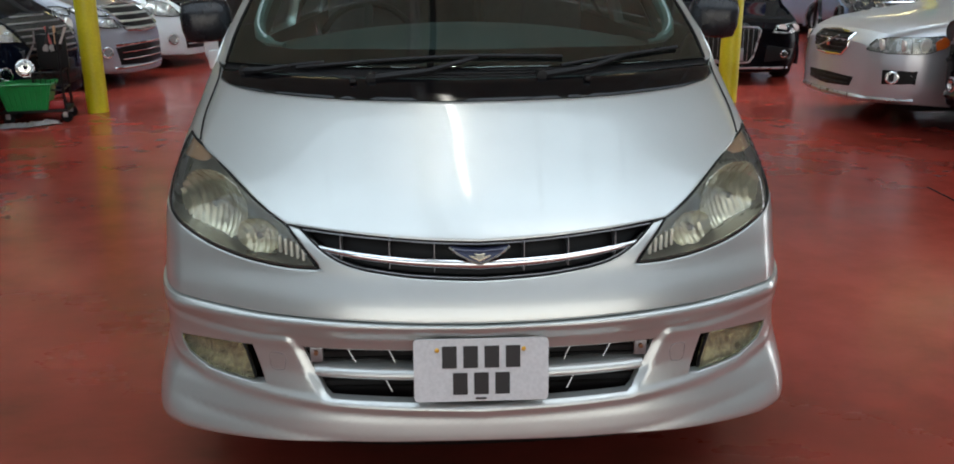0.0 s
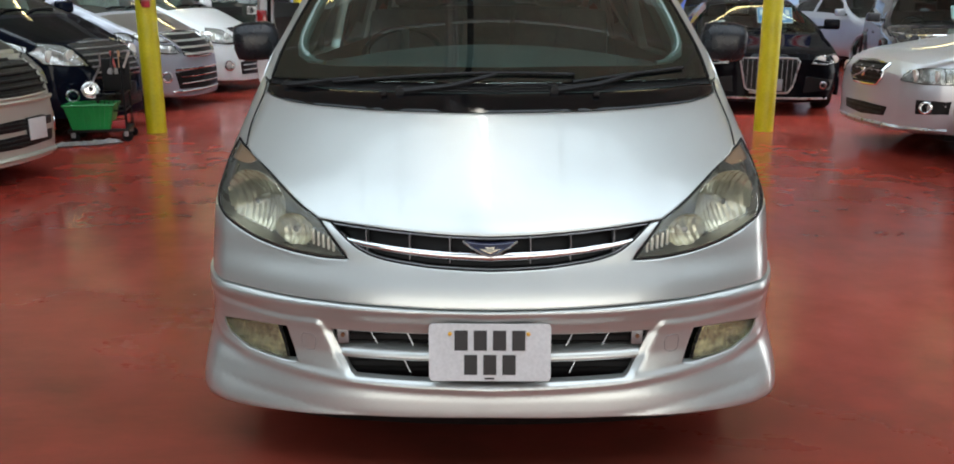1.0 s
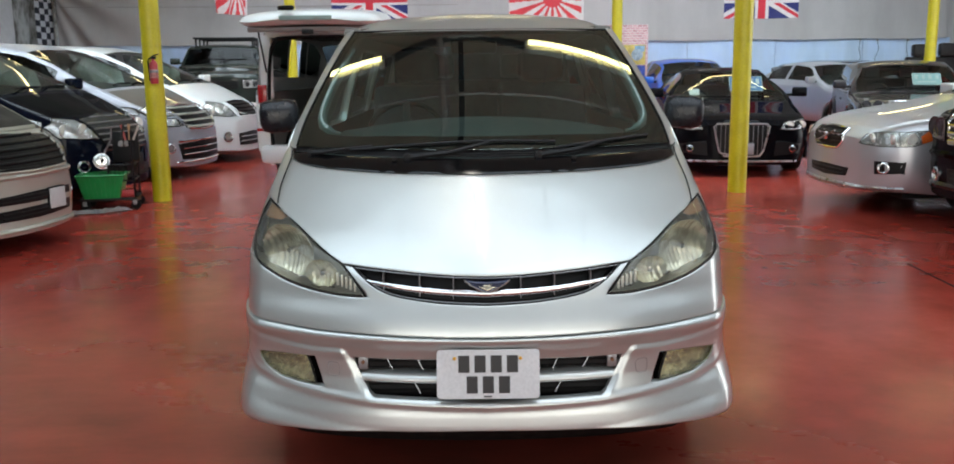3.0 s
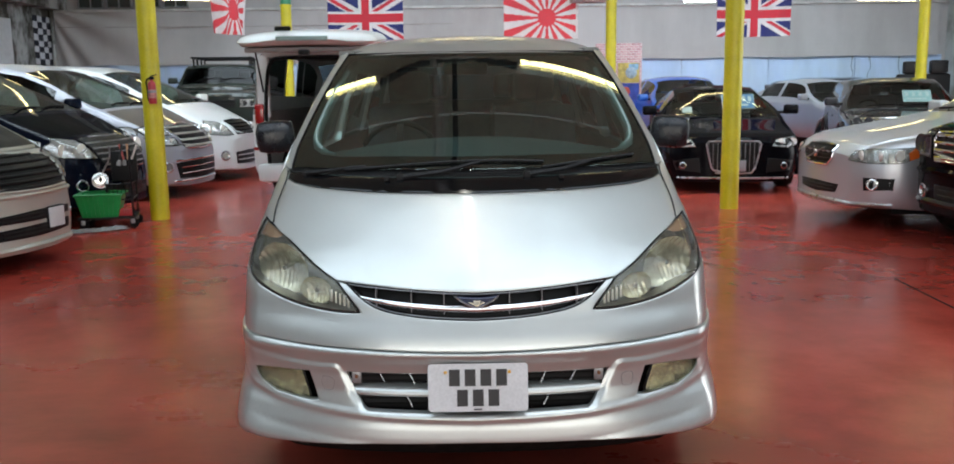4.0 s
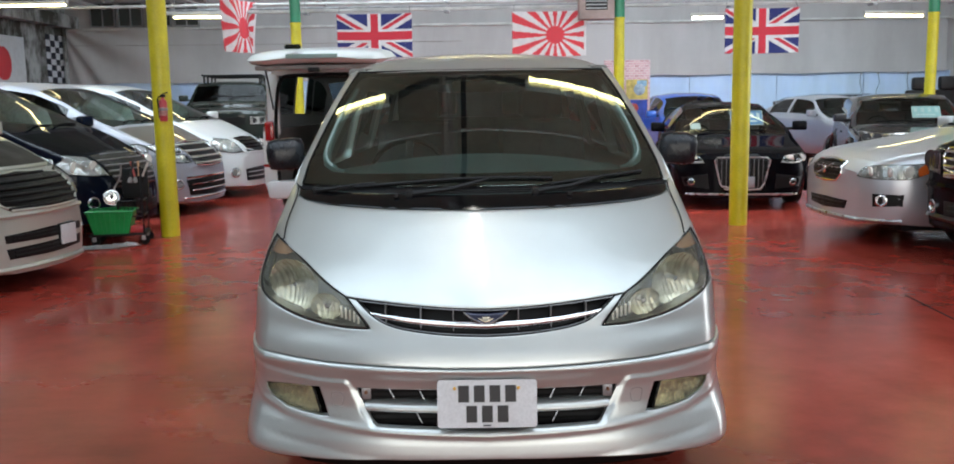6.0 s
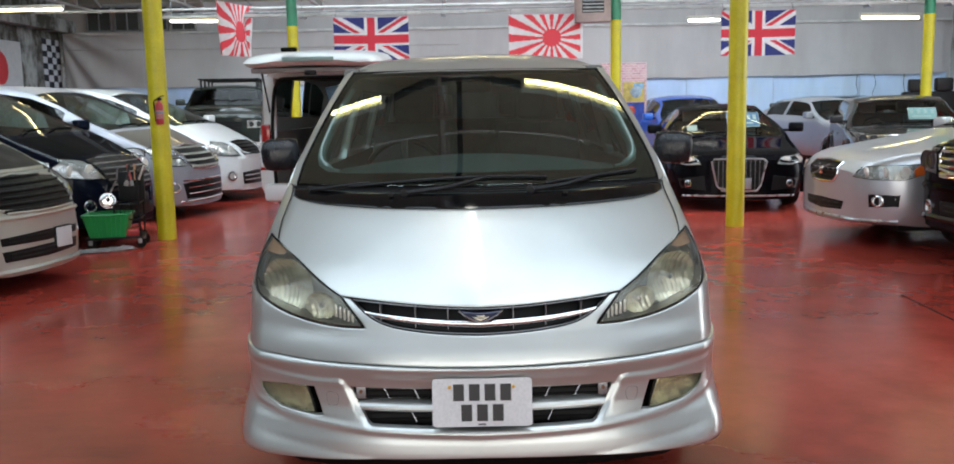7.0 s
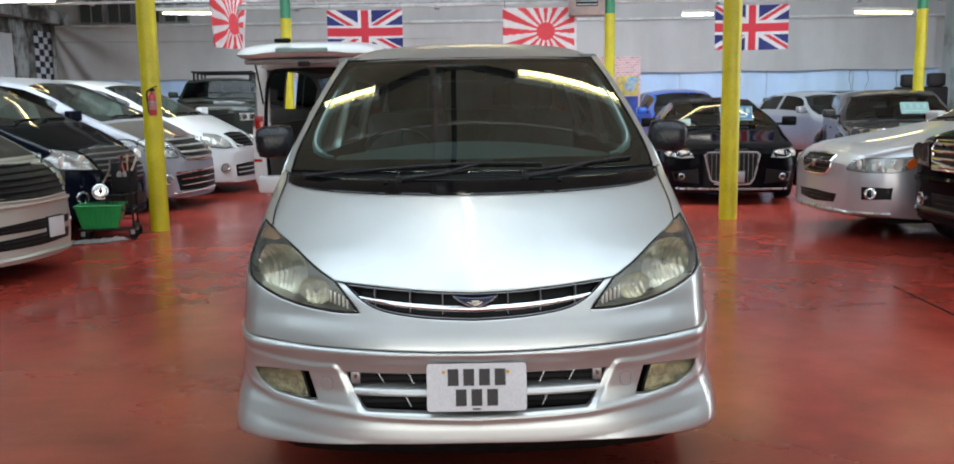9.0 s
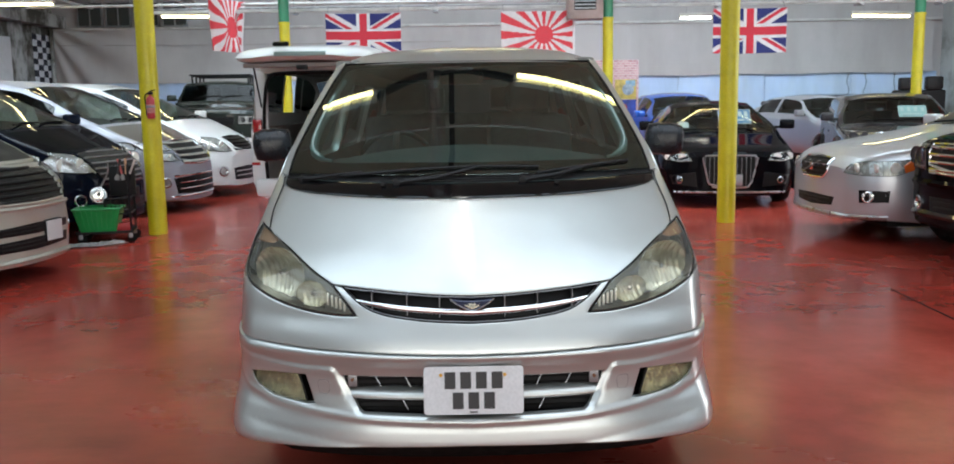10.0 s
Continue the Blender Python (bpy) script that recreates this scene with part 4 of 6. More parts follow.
front_edge = [(body_face(WIDE(z) - 0.001, z), z) for z in np.linspace(0.60, 1.60, 20)]
side_out = [(0.60, 0.20)] + arch(1.0) + arch(3.85) + [(4.66, 0.20), (4.72, 0.5), (4.70, 1.0), (4.52, 1.55)] + [(4.4, 1.60)] + front_edge[::-1] + [(0.60, 0.5)]
WIN_F = [(1.45, 1.12), (2.25, 1.12), (2.22, 1.50), (1.90, 1.50)]
WIN_M = [(2.36, 1.12), (3.30, 1.12), (3.30, 1.50), (2.33, 1.50)]
WIN_R = [(3.40, 1.12), (4.45, 1.12), (4.34, 1.48), (3.40, 1.50)]
for s in (1, -1):
    def at_side(c, s=s):
        return Vector((-c.y * s, c.x, c.z))
    sd = sheet("side", side_out, side_x, SILVER, van, holes=[WIN_F, WIN_M, WIN_R], step=0.07, flange=0.03, place=at_side)
    for w in (WIN_F, WIN_M, WIN_R):
        sheet("side_window", w, lambda y, z: side_x(y, z) + 0.008, CAR_GLASS if w is WIN_F else TINTED, van, step=0.12, flange=0.002, place=at_side)
    part("door_handle", boxed((0.86 * s - 0.02, 2.0, 0.93), (0.86 * s + 0.02, 2.18, 0.965), 0.01), SILVER, van)
    # mirror
    mir = part("door_mirror", boxed((-0.086, -0.05, -0.072), (0.086, 0.06, 0.072), 0.047), MIRROR_BLACK, van, "black door mirror", pose(0.887 * s, 1.16, 1.203, 0, 4 * s, -14 * s), angle=80)
    part("mirror_glass", boxed((-0.078, 0.058, -0.062), (0.078, 0.064, 0.062), 0.002), CHROME, mir)
    part("mirror_foot", boxed((-0.12 * s - 0.05, -0.03, -0.07), (-0.12 * s + 0.05, 0.03, -0.02), 0.012), PLASTIC, mir)
bmb = bmesh.new()
box(bmb, (-0.80, 4.60, 0.22), (0.80, 4.74, 0.62), 0.05)
box(bmb, (-0.78, 4.52, 0.6), (0.78, 4.70, 1.10), 0.04)
part("tailgate", bmb, SILVER, van)
part("rear_window", boxed((-0.66, 4.50, 1.08), (0.66, 4.53, 1.60), 0.01, pose(0, 0.0, 0, 0, 0, 0)), SHADED, van)
for s in (1, -1):
    part("tail_lamp", boxed((0.62 * s - 0.09, 4.62, 0.85), (0.62 * s + 0.09, 4.72, 1.30), 0.02), RED_LENS, van)
# flat sheet added to keep light from under the skirt
part("shade_tray", boxed((-0.58, 0.06, 0.225), (0.58, 0.6, 0.245), 0.005), RUBBER, van)
part("underbody", boxed((-0.74, 0.45, 0.16), (0.74, 4.5, 0.30), 0.03), RUBBER, van)
part("inner_wing", boxed((-0.78, 0.40, 0.30), (0.78, 0.62, 0.70), 0.03), RUBBER, van)
part("bulkhead", boxed((-0.70, 0.72, 0.3), (0.70, 0.78, 1.0), 0.02), RUBBER, van)


def wheel(parent, x, y, r, w, s, rim_mat=None, spokes=5):
    """A road wheel that faces the side s."""
    tyre_prof = [(r * 0.64, -w / 2), (r * 0.80, -w / 2 - 0.008), (r * 0.95, -w / 2 + 0.008), (r, -w / 2 + 0.035), (r, w / 2 - 0.035), (r * 0.95, w / 2 - 0.008), (r * 0.80, w / 2 + 0.008), (r * 0.64, w / 2)]
    wh = part("wheel", lathe(tyre_prof, 32, "X"), RUBBER, parent, m=pose(x, y, r))
    wh.name = "wheel"
    bm = lathe([(r * 0.66, w / 2), (r * 0.64, w / 2 - 0.012), (r * 0.60, w / 2 - 0.05), (r * 0.60, -w / 2)], 32, "X")
    part("rim", bm, rim_mat or ALLOY, wh, m=pose(0, 0, 0, 0, 0, 0 if s > 0 else 180))
    bm = bmesh.new()
    for k in range(spokes):
        a = math.tau * k / spokes
        box(bm, (w / 2 - 0.045, -0.032, 0.02), (w / 2 - 0.012, 0.032, r * 0.64), 0.01, pose(0, 0, 0, math.degrees(a), 0, 0))
    rod(bm, (w / 2 - 0.05, 0, 0), (w / 2 - 0.006, 0, 0), 0.06, 0.045, 16)
    part("spokes", bm, rim_mat or ALLOY, wh, m=pose(0, 0, 0, 0, 0, 0 if s > 0 else 180))
    part("brake_disc", rod(bmesh.new(), (-0.01, 0, 0), (0.01, 0, 0), r * 0.5, seg=24), STEEL, wh)
    return wh


for s in (1, -1):
    for y in (1.0, 3.85):
        wheel(van, 0.775 * s, y, 0.315, 0.205, s)


def seat(parent, x, y, z, material, w=0.50, row=False):
    bm = bmesh.new()
    box(bm, (-w / 2, -0.26, 0), (w / 2, 0.26, 0.16), 0.05)
    st = part("seat", bm, material, parent, m=pose(x, y, z))
    bm = bmesh.new()
    box(bm, (-w / 2 + 0.01, -0.06, 0), (w / 2 - 0.01, 0.08, 0.60), 0.05)
    part("backrest", bm, material, st, m=pose(0, 0.24, 0.10, -14))
    for hx in ((-w / 4, w / 4) if row else (0,)):
        part("headrest", boxed((-0.12, -0.045, 0.62), (0.12, 0.055, 0.80), 0.04), material, st, m=pose(hx, 0.24, 0.10, -14))
    return st


dash = part("dashboard", boxed((-0.68, 0.0, -0.25), (0.68, 0.62, 0.0), 0.07, pose(0, 0.80, 1.07, 6)), TRIM_GREY, van)
bm = bmesh.new()
g = []
for i in range(25):
    u = -1 + i / 12
    g.append([bm.verts.new((0.67 * u, 0.84 + 0.06 * abs(u) ** 2 + 0.62 * v, 1.065 + (0.045 + 0.075 * (1 - u * u)) * math.sin(math.pi * min(1, 0.08 + 0.62 * v)) - 0.10 * max(0, v - 0.85) / 0.15)) for v in np.linspace(0, 1, 13)])
for p, q in zip(g, g[1:]):
    for k in range(12):
        bm.faces.new((p[k], p[k + 1], q[k + 1], q[k]))
part("dash_top", bm, TRIM_GREY, dash)
part("binnacle", boxed((-0.56, 1.14, 1.0), (-0.16, 1.40, 1.125), 0.05), TRIM_GREY, dash)
ring = [(0.185 * math.cos(a), 0, 0.185 * math.sin(a)) for a in np.linspace(0, math.tau, 33)]
steer = part("steering_wheel", tube_mesh(ring, 0.014, 8), PLASTIC, van, m=pose(-0.36, 1.52, 1.08, -32))
part("hub", boxed((-0.07, -0.03, -0.05), (0.07, 0.03, 0.05), 0.02), PLASTIC, steer)
for a in (0, 180, 270):
    part("spoke", boxed((0.04, -0.012, -0.018), (0.175, 0.012, 0.018), 0.006), PLASTIC, steer, m=pose(0, 0, 0, 0, a, 0))
for x in (-0.36, 0.36):
    seat(van, x, 1.98, 0.62, SEAT)
for x in (-0.38, 0.38):
    seat(van, x, 2.95, 0.62, SEAT, 0.52)
seat(van, 0, 3.9, 0.62, SEAT, 1.2, True)
part("cabin_floor", boxed((-0.76, 0.9, 0.42), (0.76, 4.5, 0.47)), TRIM_GREY, van)
part("inner_mirror", boxed((-0.11, -0.02, -0.03), (0.11, 0.02, 0.03), 0.015), PLASTIC, van, m=pose(-0.03, 1.66, 1.50))


# ---- the other vehicles ----
from mathutils.bvhtree import BVHTree

RING_N = (2, 2, 3, 4, 3, 4, 2, 4, 3)


def loft(sp):
    """Half-ring stations of a car body; the nose is at y = 0 and the car faces -y."""
    L, W = sp["L"], sp["W"]
    top = table(sp["top"], sp.get("blur", 0.10))
    nose = sp.get("nose", 0.80)
    wide = table([(0, nose), (0.06, nose + 0.4 * (1 - nose)), (0.2, nose + 0.75 * (1 - nose)), (0.5, 0.985), (0.9, 1.0), (L - 0.6, 1.0), (L - 0.15, 0.95), (L, sp.get("tail", 0.88))], 0.05)
    low = table([(0, sp.get("zf0", 0.24)), (0.5, 0.2), (L - 0.5, 0.22), (L, 0.3)], 0.05)
    marks = [0.0, L, *sp["screen"], *sp["rear"]] + [v for w in sp["sides"] for v in w]
    ys = set(round(v, 4) for v in marks)
    for v in np.arange(0, L, 0.085):
        if min(abs(v - m) for m in marks) > 0.03:
            ys.add(round(float(v), 4))
    rows = []
    for y in sorted(ys):
        zt, w, zf = top(y), W * wide(y), low(y)
        zb = min(sp["belt"] + 0.02 * y, zt - 0.07)
        h = zt - zb
        cab = min(max((h - 0.10) / 0.25, 0), 1)
        wr = (0.86 * w) * (1 - cab) + sp["roof"] * cab
        ctrl = [(0, zf), (0.80 * w, zf), (0.955 * w, zf + 0.07), (w, zf + 0.30), (0.985 * w, zb - 0.08), (0.955 * w, zb - 0.005),
                (0.90 * w * (1 - cab) + (wr + 0.035) * cab, zb + h * (0.55 + 0.27 * cab)), (wr * 0.88, zt - 0.018 - 0.018 * cab), (wr * 0.45, zt - 0.004), (0, zt)]
        ring = []
        P = [Vector(c) for c in ctrl]
        for i, n in enumerate(RING_N):
            a, b, c, d = P[max(i - 1, 0)], P[i], P[i + 1], P[min(i + 2, 9)]
            for k in range(n):
                t = k / n
                q = 0.5 * (2 * b + (c - a) * t + (2 * a - 5 * b + 4 * c - d) * t * t + (3 * b - a - 3 * c + d) * t ** 3)
                ring.append((max(q.x, 0), q.y))
        ring.append(ctrl[-1])
        rows.append((y, ring))
    return rows


def grid_part(name, quads, material, parent, label=""):
    """A mesh out of loose quads given by their corners."""
    index, verts, faces = {}, [], []
    for q in quads:
        f = []
        for c in q:
            key = tuple(round(v, 4) for v in c)
            if key not in index:
                index[key] = len(verts)
                verts.append(c)
            if index[key] not in f:
                f.append(index[key])
        if len(f) > 2:
            faces.append(f)
    me = bpy.data.meshes.new(name)
    me.from_pydata(verts, [], faces)
    bmx = bmesh.new()
    bmx.from_mesh(me)
    bmesh.ops.recalc_face_normals(bmx, faces=bmx.faces)
    bmx.to_mesh(me)
    bmx.free()
    me.shade_smooth()
    me.set_sharp_from_angle(angle=radians(50))
    return link(name, me, material, parent, label)


def make_car(name, label, category, m, sp, group=""):
    car = thing(name, label, category, m, group)
    rows = loft(sp)
    L, W = sp["L"], sp["W"]
    prow = sp.get("prow", 0.10)

    def bulged(q):
        return [(x, y - prow * (1 - (x / W) ** 2) * max(0.0, 1 - y / 0.9) ** 1.5, z) for x, y, z in q]

    body, bonnet, groups, every = [], [], {}, []
    R, wheels = sp.get("wheel", 0.32), sp["wheels"]

    def zone(yc, k):
        if k >= 19:
            if sp["screen"][0] < yc < sp["screen"][1]:
                return "windscreen"
            if sp["rear"][0] < yc < sp["rear"][1]:
                return "rear_window"
            if sp.get("bonnet_from", 0.10) < yc < sp["screen"][0] - 0.04:
                return "bonnet"
        if 14 < k < 18:
            for i, (a, b) in enumerate(sp["sides"]):
                if a < yc < b:
                    return f"side{i}"
        return "body"

    for (ya, ra), (yb, rb) in zip(rows, rows[1:]):
        for k in range(len(ra) - 1):
            yc = (ya + yb) / 2
            zc = (ra[k][1] + ra[k + 1][1] + rb[k][1] + rb[k + 1][1]) / 4
            for s in (1, -1):
                q = [(s * ra[k][0], ya, ra[k][1]), (s * ra[k + 1][0], ya, ra[k + 1][1]), (s * rb[k + 1][0], yb, rb[k + 1][1]), (s * rb[k][0], yb, rb[k][1])]
                q = bulged(q)
                every.append(q)
                if ra[k][0] > 0.55 * W and any(math.hypot(yc - yw, zc - R) < R + 0.055 for yw in wheels):
                    continue
                z = zone(yc, k)
                if z[:4] == "side" and (int(z[4:]), s) in sp.get("open_sides", ()):
                    continue
                if z == "body":
                    body.append(q)
                elif z == "bonnet":
                    bonnet.append(q)
                else:
                    groups.setdefault((z, s if z.startswith("side") else 0), []).append(q)
    ends = [rows[0]] + ([] if sp.get("open_rear") else [rows[-1]])
    for y, r in ends:
        mid = len(r) // 2
        for k in range(len(r) - 1):
            for s in (1, -1):
                for u, v in zip((1, 0.85, 0.7, 0.5, 0.3), (0.85, 0.7, 0.5, 0.3, 0)):
                    q = bulged([(s * u * r[k][0], y, r[k][1]), (s * u * r[k + 1][0], y, r[k + 1][1]), (s * v * r[k + 1][0], y, r[k + 1][1]), (s * v * r[k][0], y, r[k][1])])
                    body.append(q)
                    every.append(q)
    grid_part("body", body, sp["paint"], car)
    if bonnet:
        grid_part("bonnet", bonnet, sp.get("bonnet", sp["paint"]), car, sp.get("bonnet_label", ""))
    for (z, s), quads in groups.items():
        grid_part({"windscreen": "windscreen", "rear_window": "rear_window"}.get(z, "side_window"), quads, sp.get("screen_glass", CAR_GLASS) if z == "windscreen" else sp.get("glass", TINTED), car)
    vs, fs = [], []
    for q in every:
        fs.append(tuple(range(len(vs), len(vs) + 4)))
        vs += q
    tree = BVHTree.FromPolygons([Vector(v) for v in vs], fs)

    def face(x, z):
        hit = tree.ray_cast(Vector((x, -1, z)), Vector((0, 1, 0)))[0]
        if hit is None:
            hit = tree.find_nearest(Vector((x, 0.2, z)))[0]
        return hit.y

    proud = sp.get("proud", 0.0)
    for out in sp.get("lamps", ()):
        for s in (1, -1):
            o = out if s == 1 else mirrored(out)
            hl = sheet("headlight", o, lambda x, z: face(x, z) - 0.004 - proud, sp.get("lamp_base", LAMP_BASE), car, step=0.06, flange=0.03)
            sheet("lens", o, lambda x, z: face(x, z) - 0.016 - proud, LENS, hl, step=0.08, flange=0.012)
            part("gasket", tube_mesh([(x, face(x, z) - 0.006 - proud, z) for x, z in dense(o, 0.05) + [o[0]]], sp.get("seal", 0.006), 5), sp.get("seal_paint", RUBBER), hl)
            xs, zs = [p[0] for p in o], [p[1] for p in o]
            cx, cz = sum(xs) / len(o), sum(zs) / len(o)
            r = (0.36 if not proud else 0.27) * (max(zs) - min(zs))
            for f in (-0.22, 0.2) if sp.get("bulbs", True) else ():
                x = cx + f * (max(xs) - min(xs))
                part("projector", lathe([(0.0, 0.0), (r * 0.5, 0.002), (r * 0.8, 0.006), (r, 0.0), (r, 0.02)], 14, "Y"), sp.get("bulb", REFLECTOR), hl, m=pose(x, face(x, cz) - 0.012 - proud, cz))
    def side_face(y, z):
        hit = tree.ray_cast(Vector((3, y, z)), Vector((-1, 0, 0)))[0]
        return -(hit.x if hit is not None else W)

    for out in sp.get("wrap", ()):
        for s in (1, -1):
            def turned(c, s=s):
                return Vector((-c.y * s, c.x, c.z))
            hl = sheet("headlight_side", out, lambda y, z: side_face(y, z) - 0.004, sp.get("lamp_base", LAMP_BASE), car, step=0.06, flange=0.03, place=turned)
            sheet("lens", out, lambda y, z: side_face(y, z) - 0.009, LENS, hl, step=0.08, flange=0.012, place=turned)
            part("gasket", tube_mesh([turned(Vector((y, side_face(y, z) - 0.006, z))) for y, z in dense(out, 0.05) + [out[0]]], sp.get("seal", 0.006), 5), sp.get("seal_paint", RUBBER), hl)
            for f in (0.30,) if not proud and sp.get("bulbs", True) else ():
                ys = [p[0] for p in out]
                yy = min(ys) + f * (max(ys) - min(ys))
                zz = [z for z in np.linspace(0.4, 1.1, 71) if inside((yy, z), out)]
                r = 0.40 * (zz[-1] - zz[0])
                zc = (zz[0] + zz[-1]) / 2
                part("projector", lathe([(0.0, 0.0), (r * 0.45, 0.004), (r * 0.8, 0.010), (r, 0.0), (r * 1.05, 0.012)], 14, "X"), REFLECTOR, hl, m=pose(-s * side_face(yy, zc) + s * 0.010, yy, zc, 0, 0, 0 if s > 0 else 180))
    for out in sp.get("amber_wrap", ()):
        for s in (1, -1):
            def turned2(c, s=s):
                return Vector((-c.y * s, c.x, c.z))
            sheet("turn_signal", out, lambda y, z: side_face(y, z) - 0.018, mat("amber_lens", (0.6, 0.12, 0.02), 0.15, 0, 0.5), car, step=0.06, place=turned2)
    for out in sp.get("amber", ()):
        for s in (1, -1):
            sheet("turn_signal", out if s == 1 else mirrored(out), lambda x, z: face(x, z) - 0.018, mat("amber_lens", (0.6, 0.12, 0.02), 0.15, 0, 0.5), car, step=0.06)
    if "grille" in sp:
        half, slats, upright, trim = sp["grille"]
        g = sheet("grille", both(half), lambda x, z: face(x, z) - 0.006 - proud, PLASTIC, car, step=0.05, flange=0.03)
        xs, zs = [p[0] for p in half], [p[1] for p in half]
        for i in range(slats):
            f = (i + 0.5) / slats
            if upright:
                for x in {(-max(xs) * f), max(xs) * f}:
                    lo, hi = min(zs), max(zs)
                    zz = [z for z in np.linspace(lo, hi, 24) if inside((abs(x), z), half)]
                    if zz:
                        part("grille_bar", boxed((x - 0.0026, face(x, zz[0]) - 0.02, zz[0]), (x + 0.0026, face(x, zz[-1]) - 0.004, zz[-1]), 0.002), sp.get("slat", STEEL), g)
            else:
                z = min(zs) + (max(zs) - min(zs)) * f
                xx = [x for x in np.linspace(0, max(xs), 40) if inside((x + 1e-4, z), half)]
                if len(xx) > 1:
                    ln = [(x * s, face(x, z) - 0.014 - proud, z) for s, seq in ((-1, xx[::-1]), (1, xx[1:])) for x in seq]
                    part("grille_bar", tube_mesh(ln[::3] + [ln[-1]], sp.get("bar", 0.009), 6), sp.get("slat", PLASTIC), g)
        if trim:
            loop = both(half)
            part("grille_rim", tube_mesh([(x, face(x, z) - 0.010 - proud, z) for x, z in dense(loop, 0.06) + [loop[0]]], 0.012, 6), trim, g)
    for out in sp.get("intakes", ()):
        closed = both(out) if out[0][0] == 0 else None
        for o in ([closed] if closed else [out, mirrored(out)]):
            it = sheet("intake", o, lambda x, z: face(x, z) - 0.005, PLASTIC, car, step=0.08, flange=0.02)
            zs = [p[1] for p in o]
            for i in range(2 if closed else 0):
                z = min(zs) + (max(zs) - min(zs)) * (i + 1) / 3
                xx = [x for x in np.linspace(min(p[0] for p in o), max(p[0] for p in o), 16) if inside((x, z), o)]
                if len(xx) > 2:
                    part("intake_bar", tube_mesh([(x, face(x, z) - 0.010, z) for x in xx], 0.008, 6), sp.get("intake_bar", PLASTIC), it)
    for x, z, r in sp.get("fogs", ()):
        for s in (1, -1):
            fg = part("fog_lamp", lathe([(r * 1.25, 0.012), (r * 1.2, -0.008), (r, -0.010), (r * 0.96, 0.0), (r * 0.6, 0.012), (0.0, 0.02)], 20, "Y"), CHROME, car, m=pose(s * x, face(s * x, z) - 0.012, z, 0, 0, math.degrees(math.atan2(face(s * x + 0.03, z) - face(s * x - 0.03, z), 0.06))))
            part("lens", lathe([(r * 0.97, 0.0), (r * 0.5, -0.006), (0.0, -0.008)], 16, "Y"), LENS, fg)
    if "plate" in sp:
        w, h, x, z, mt = sp["plate"]
        pl = part("number_plate", boxed((x - w / 2, face(x, z) - 0.035, z - h / 2), (x + w / 2, face(x, z) - 0.022, z + h / 2), 0.004), mt, car)
        part("plate_holder", boxed((x - w / 2 - 0.01, face(x, z) - 0.022, z - h / 2 - 0.01), (x + w / 2 + 0.01, face(x, z) + 0.02, z + h / 2 + 0.01), 0.004), PLASTIC, pl)
    for z, r, x, mt in sp.get("ribs", ()):
        part("bumper_rib", tube_mesh([(u, face(u, z) - 0.006 - proud * (z > 0.7), z) for u in np.linspace(-x, x, 17)], r, 6), mt, car)
    top = table(sp["top"], sp.get("blur", 0.10))
    for s in (1, -1):
        ym = sp["screen"][0] + 0.28
        zm = sp["belt"] + 0.13
        mi = part("door_mirror", boxed((-0.10, -0.05, -0.065), (0.10, 0.06, 0.065), 0.03), sp.get("mirror", sp["paint"]), car, m=pose(s * (W + 0.09), ym, zm, 0, 0, -12 * s), angle=80)
        part("mirror_glass", boxed((-0.08, 0.058, -0.05), (0.08, 0.064, 0.05), 0.002), CHROME, mi)
        part("mirror_foot", boxed((-s * 0.12 - 0.05, -0.02, -0.06), (-s * 0.12 + 0.05, 0.02, -0.02), 0.01), PLASTIC, mi)
        for yw in wheels:
            wheel(car, s * (W - 0.11), yw, R, 0.21, s, sp.get("rim"), sp.get("spokes", 7))
            pts = [(s * (W + 0.004), yw + (R + 0.055) * math.cos(a), R + (R + 0.055) * math.sin(a)) for a in np.linspace(-0.32, math.pi + 0.32, 22)]
            part("arch_lip", tube_mesh(pts, sp.get("lip", 0.028), 6), sp.get("arch", sp["paint"]), car)
            part("arch_liner", boxed((s * W * 0.62 - 0.10, yw - R - 0.05, 0.22), (s * W * 0.62 + 0.06, yw + R + 0.05, 2 * R + 0.04), 0.05), RUBBER, car)
        for i, (a, b) in enumerate(sp["sides"][:2]):
            part("door_handle", boxed((s * W * 0.985 - 0.02, b - 0.28, sp["belt"] - 0.14), (s * W * 0.985 + 0.022, b - 0.10, sp["belt"] - 0.11), 0.008), sp["paint"], car)
        lo = 0.62
        ye = L - 0.05
        part("tail_lamp", boxed((s * W * 0.82 - 0.09, L - 0.10, lo + 0.1), (s * W * 0.82 + 0.07, L + 0.005, lo + 0.34), 0.02), RED_LENS, car)
    part("underbody", boxed((-W * 0.82, 0.2, 0.17), (W * 0.82, L - 0.25, 0.30), 0.04), RUBBER, car)
    part("cabin_floor", boxed((-W * 0.80, sp["screen"][0] - 0.1, 0.40), (W * 0.80, L - 0.3, 0.45)), TRIM_GREY, car)
    part("dashboard", boxed((-W * 0.80, sp["screen"][0] - 0.05, 0.7), (W * 0.80, sp["screen"][0] + 0.55, sp["belt"] - 0.04), 0.06), TRIM_GREY, car)
    ys = sp["screen"][0] + 1.15
    ring = [(0.18 * math.cos(a), 0, 0.18 * math.sin(a)) for a in np.linspace(0, math.tau, 21)]
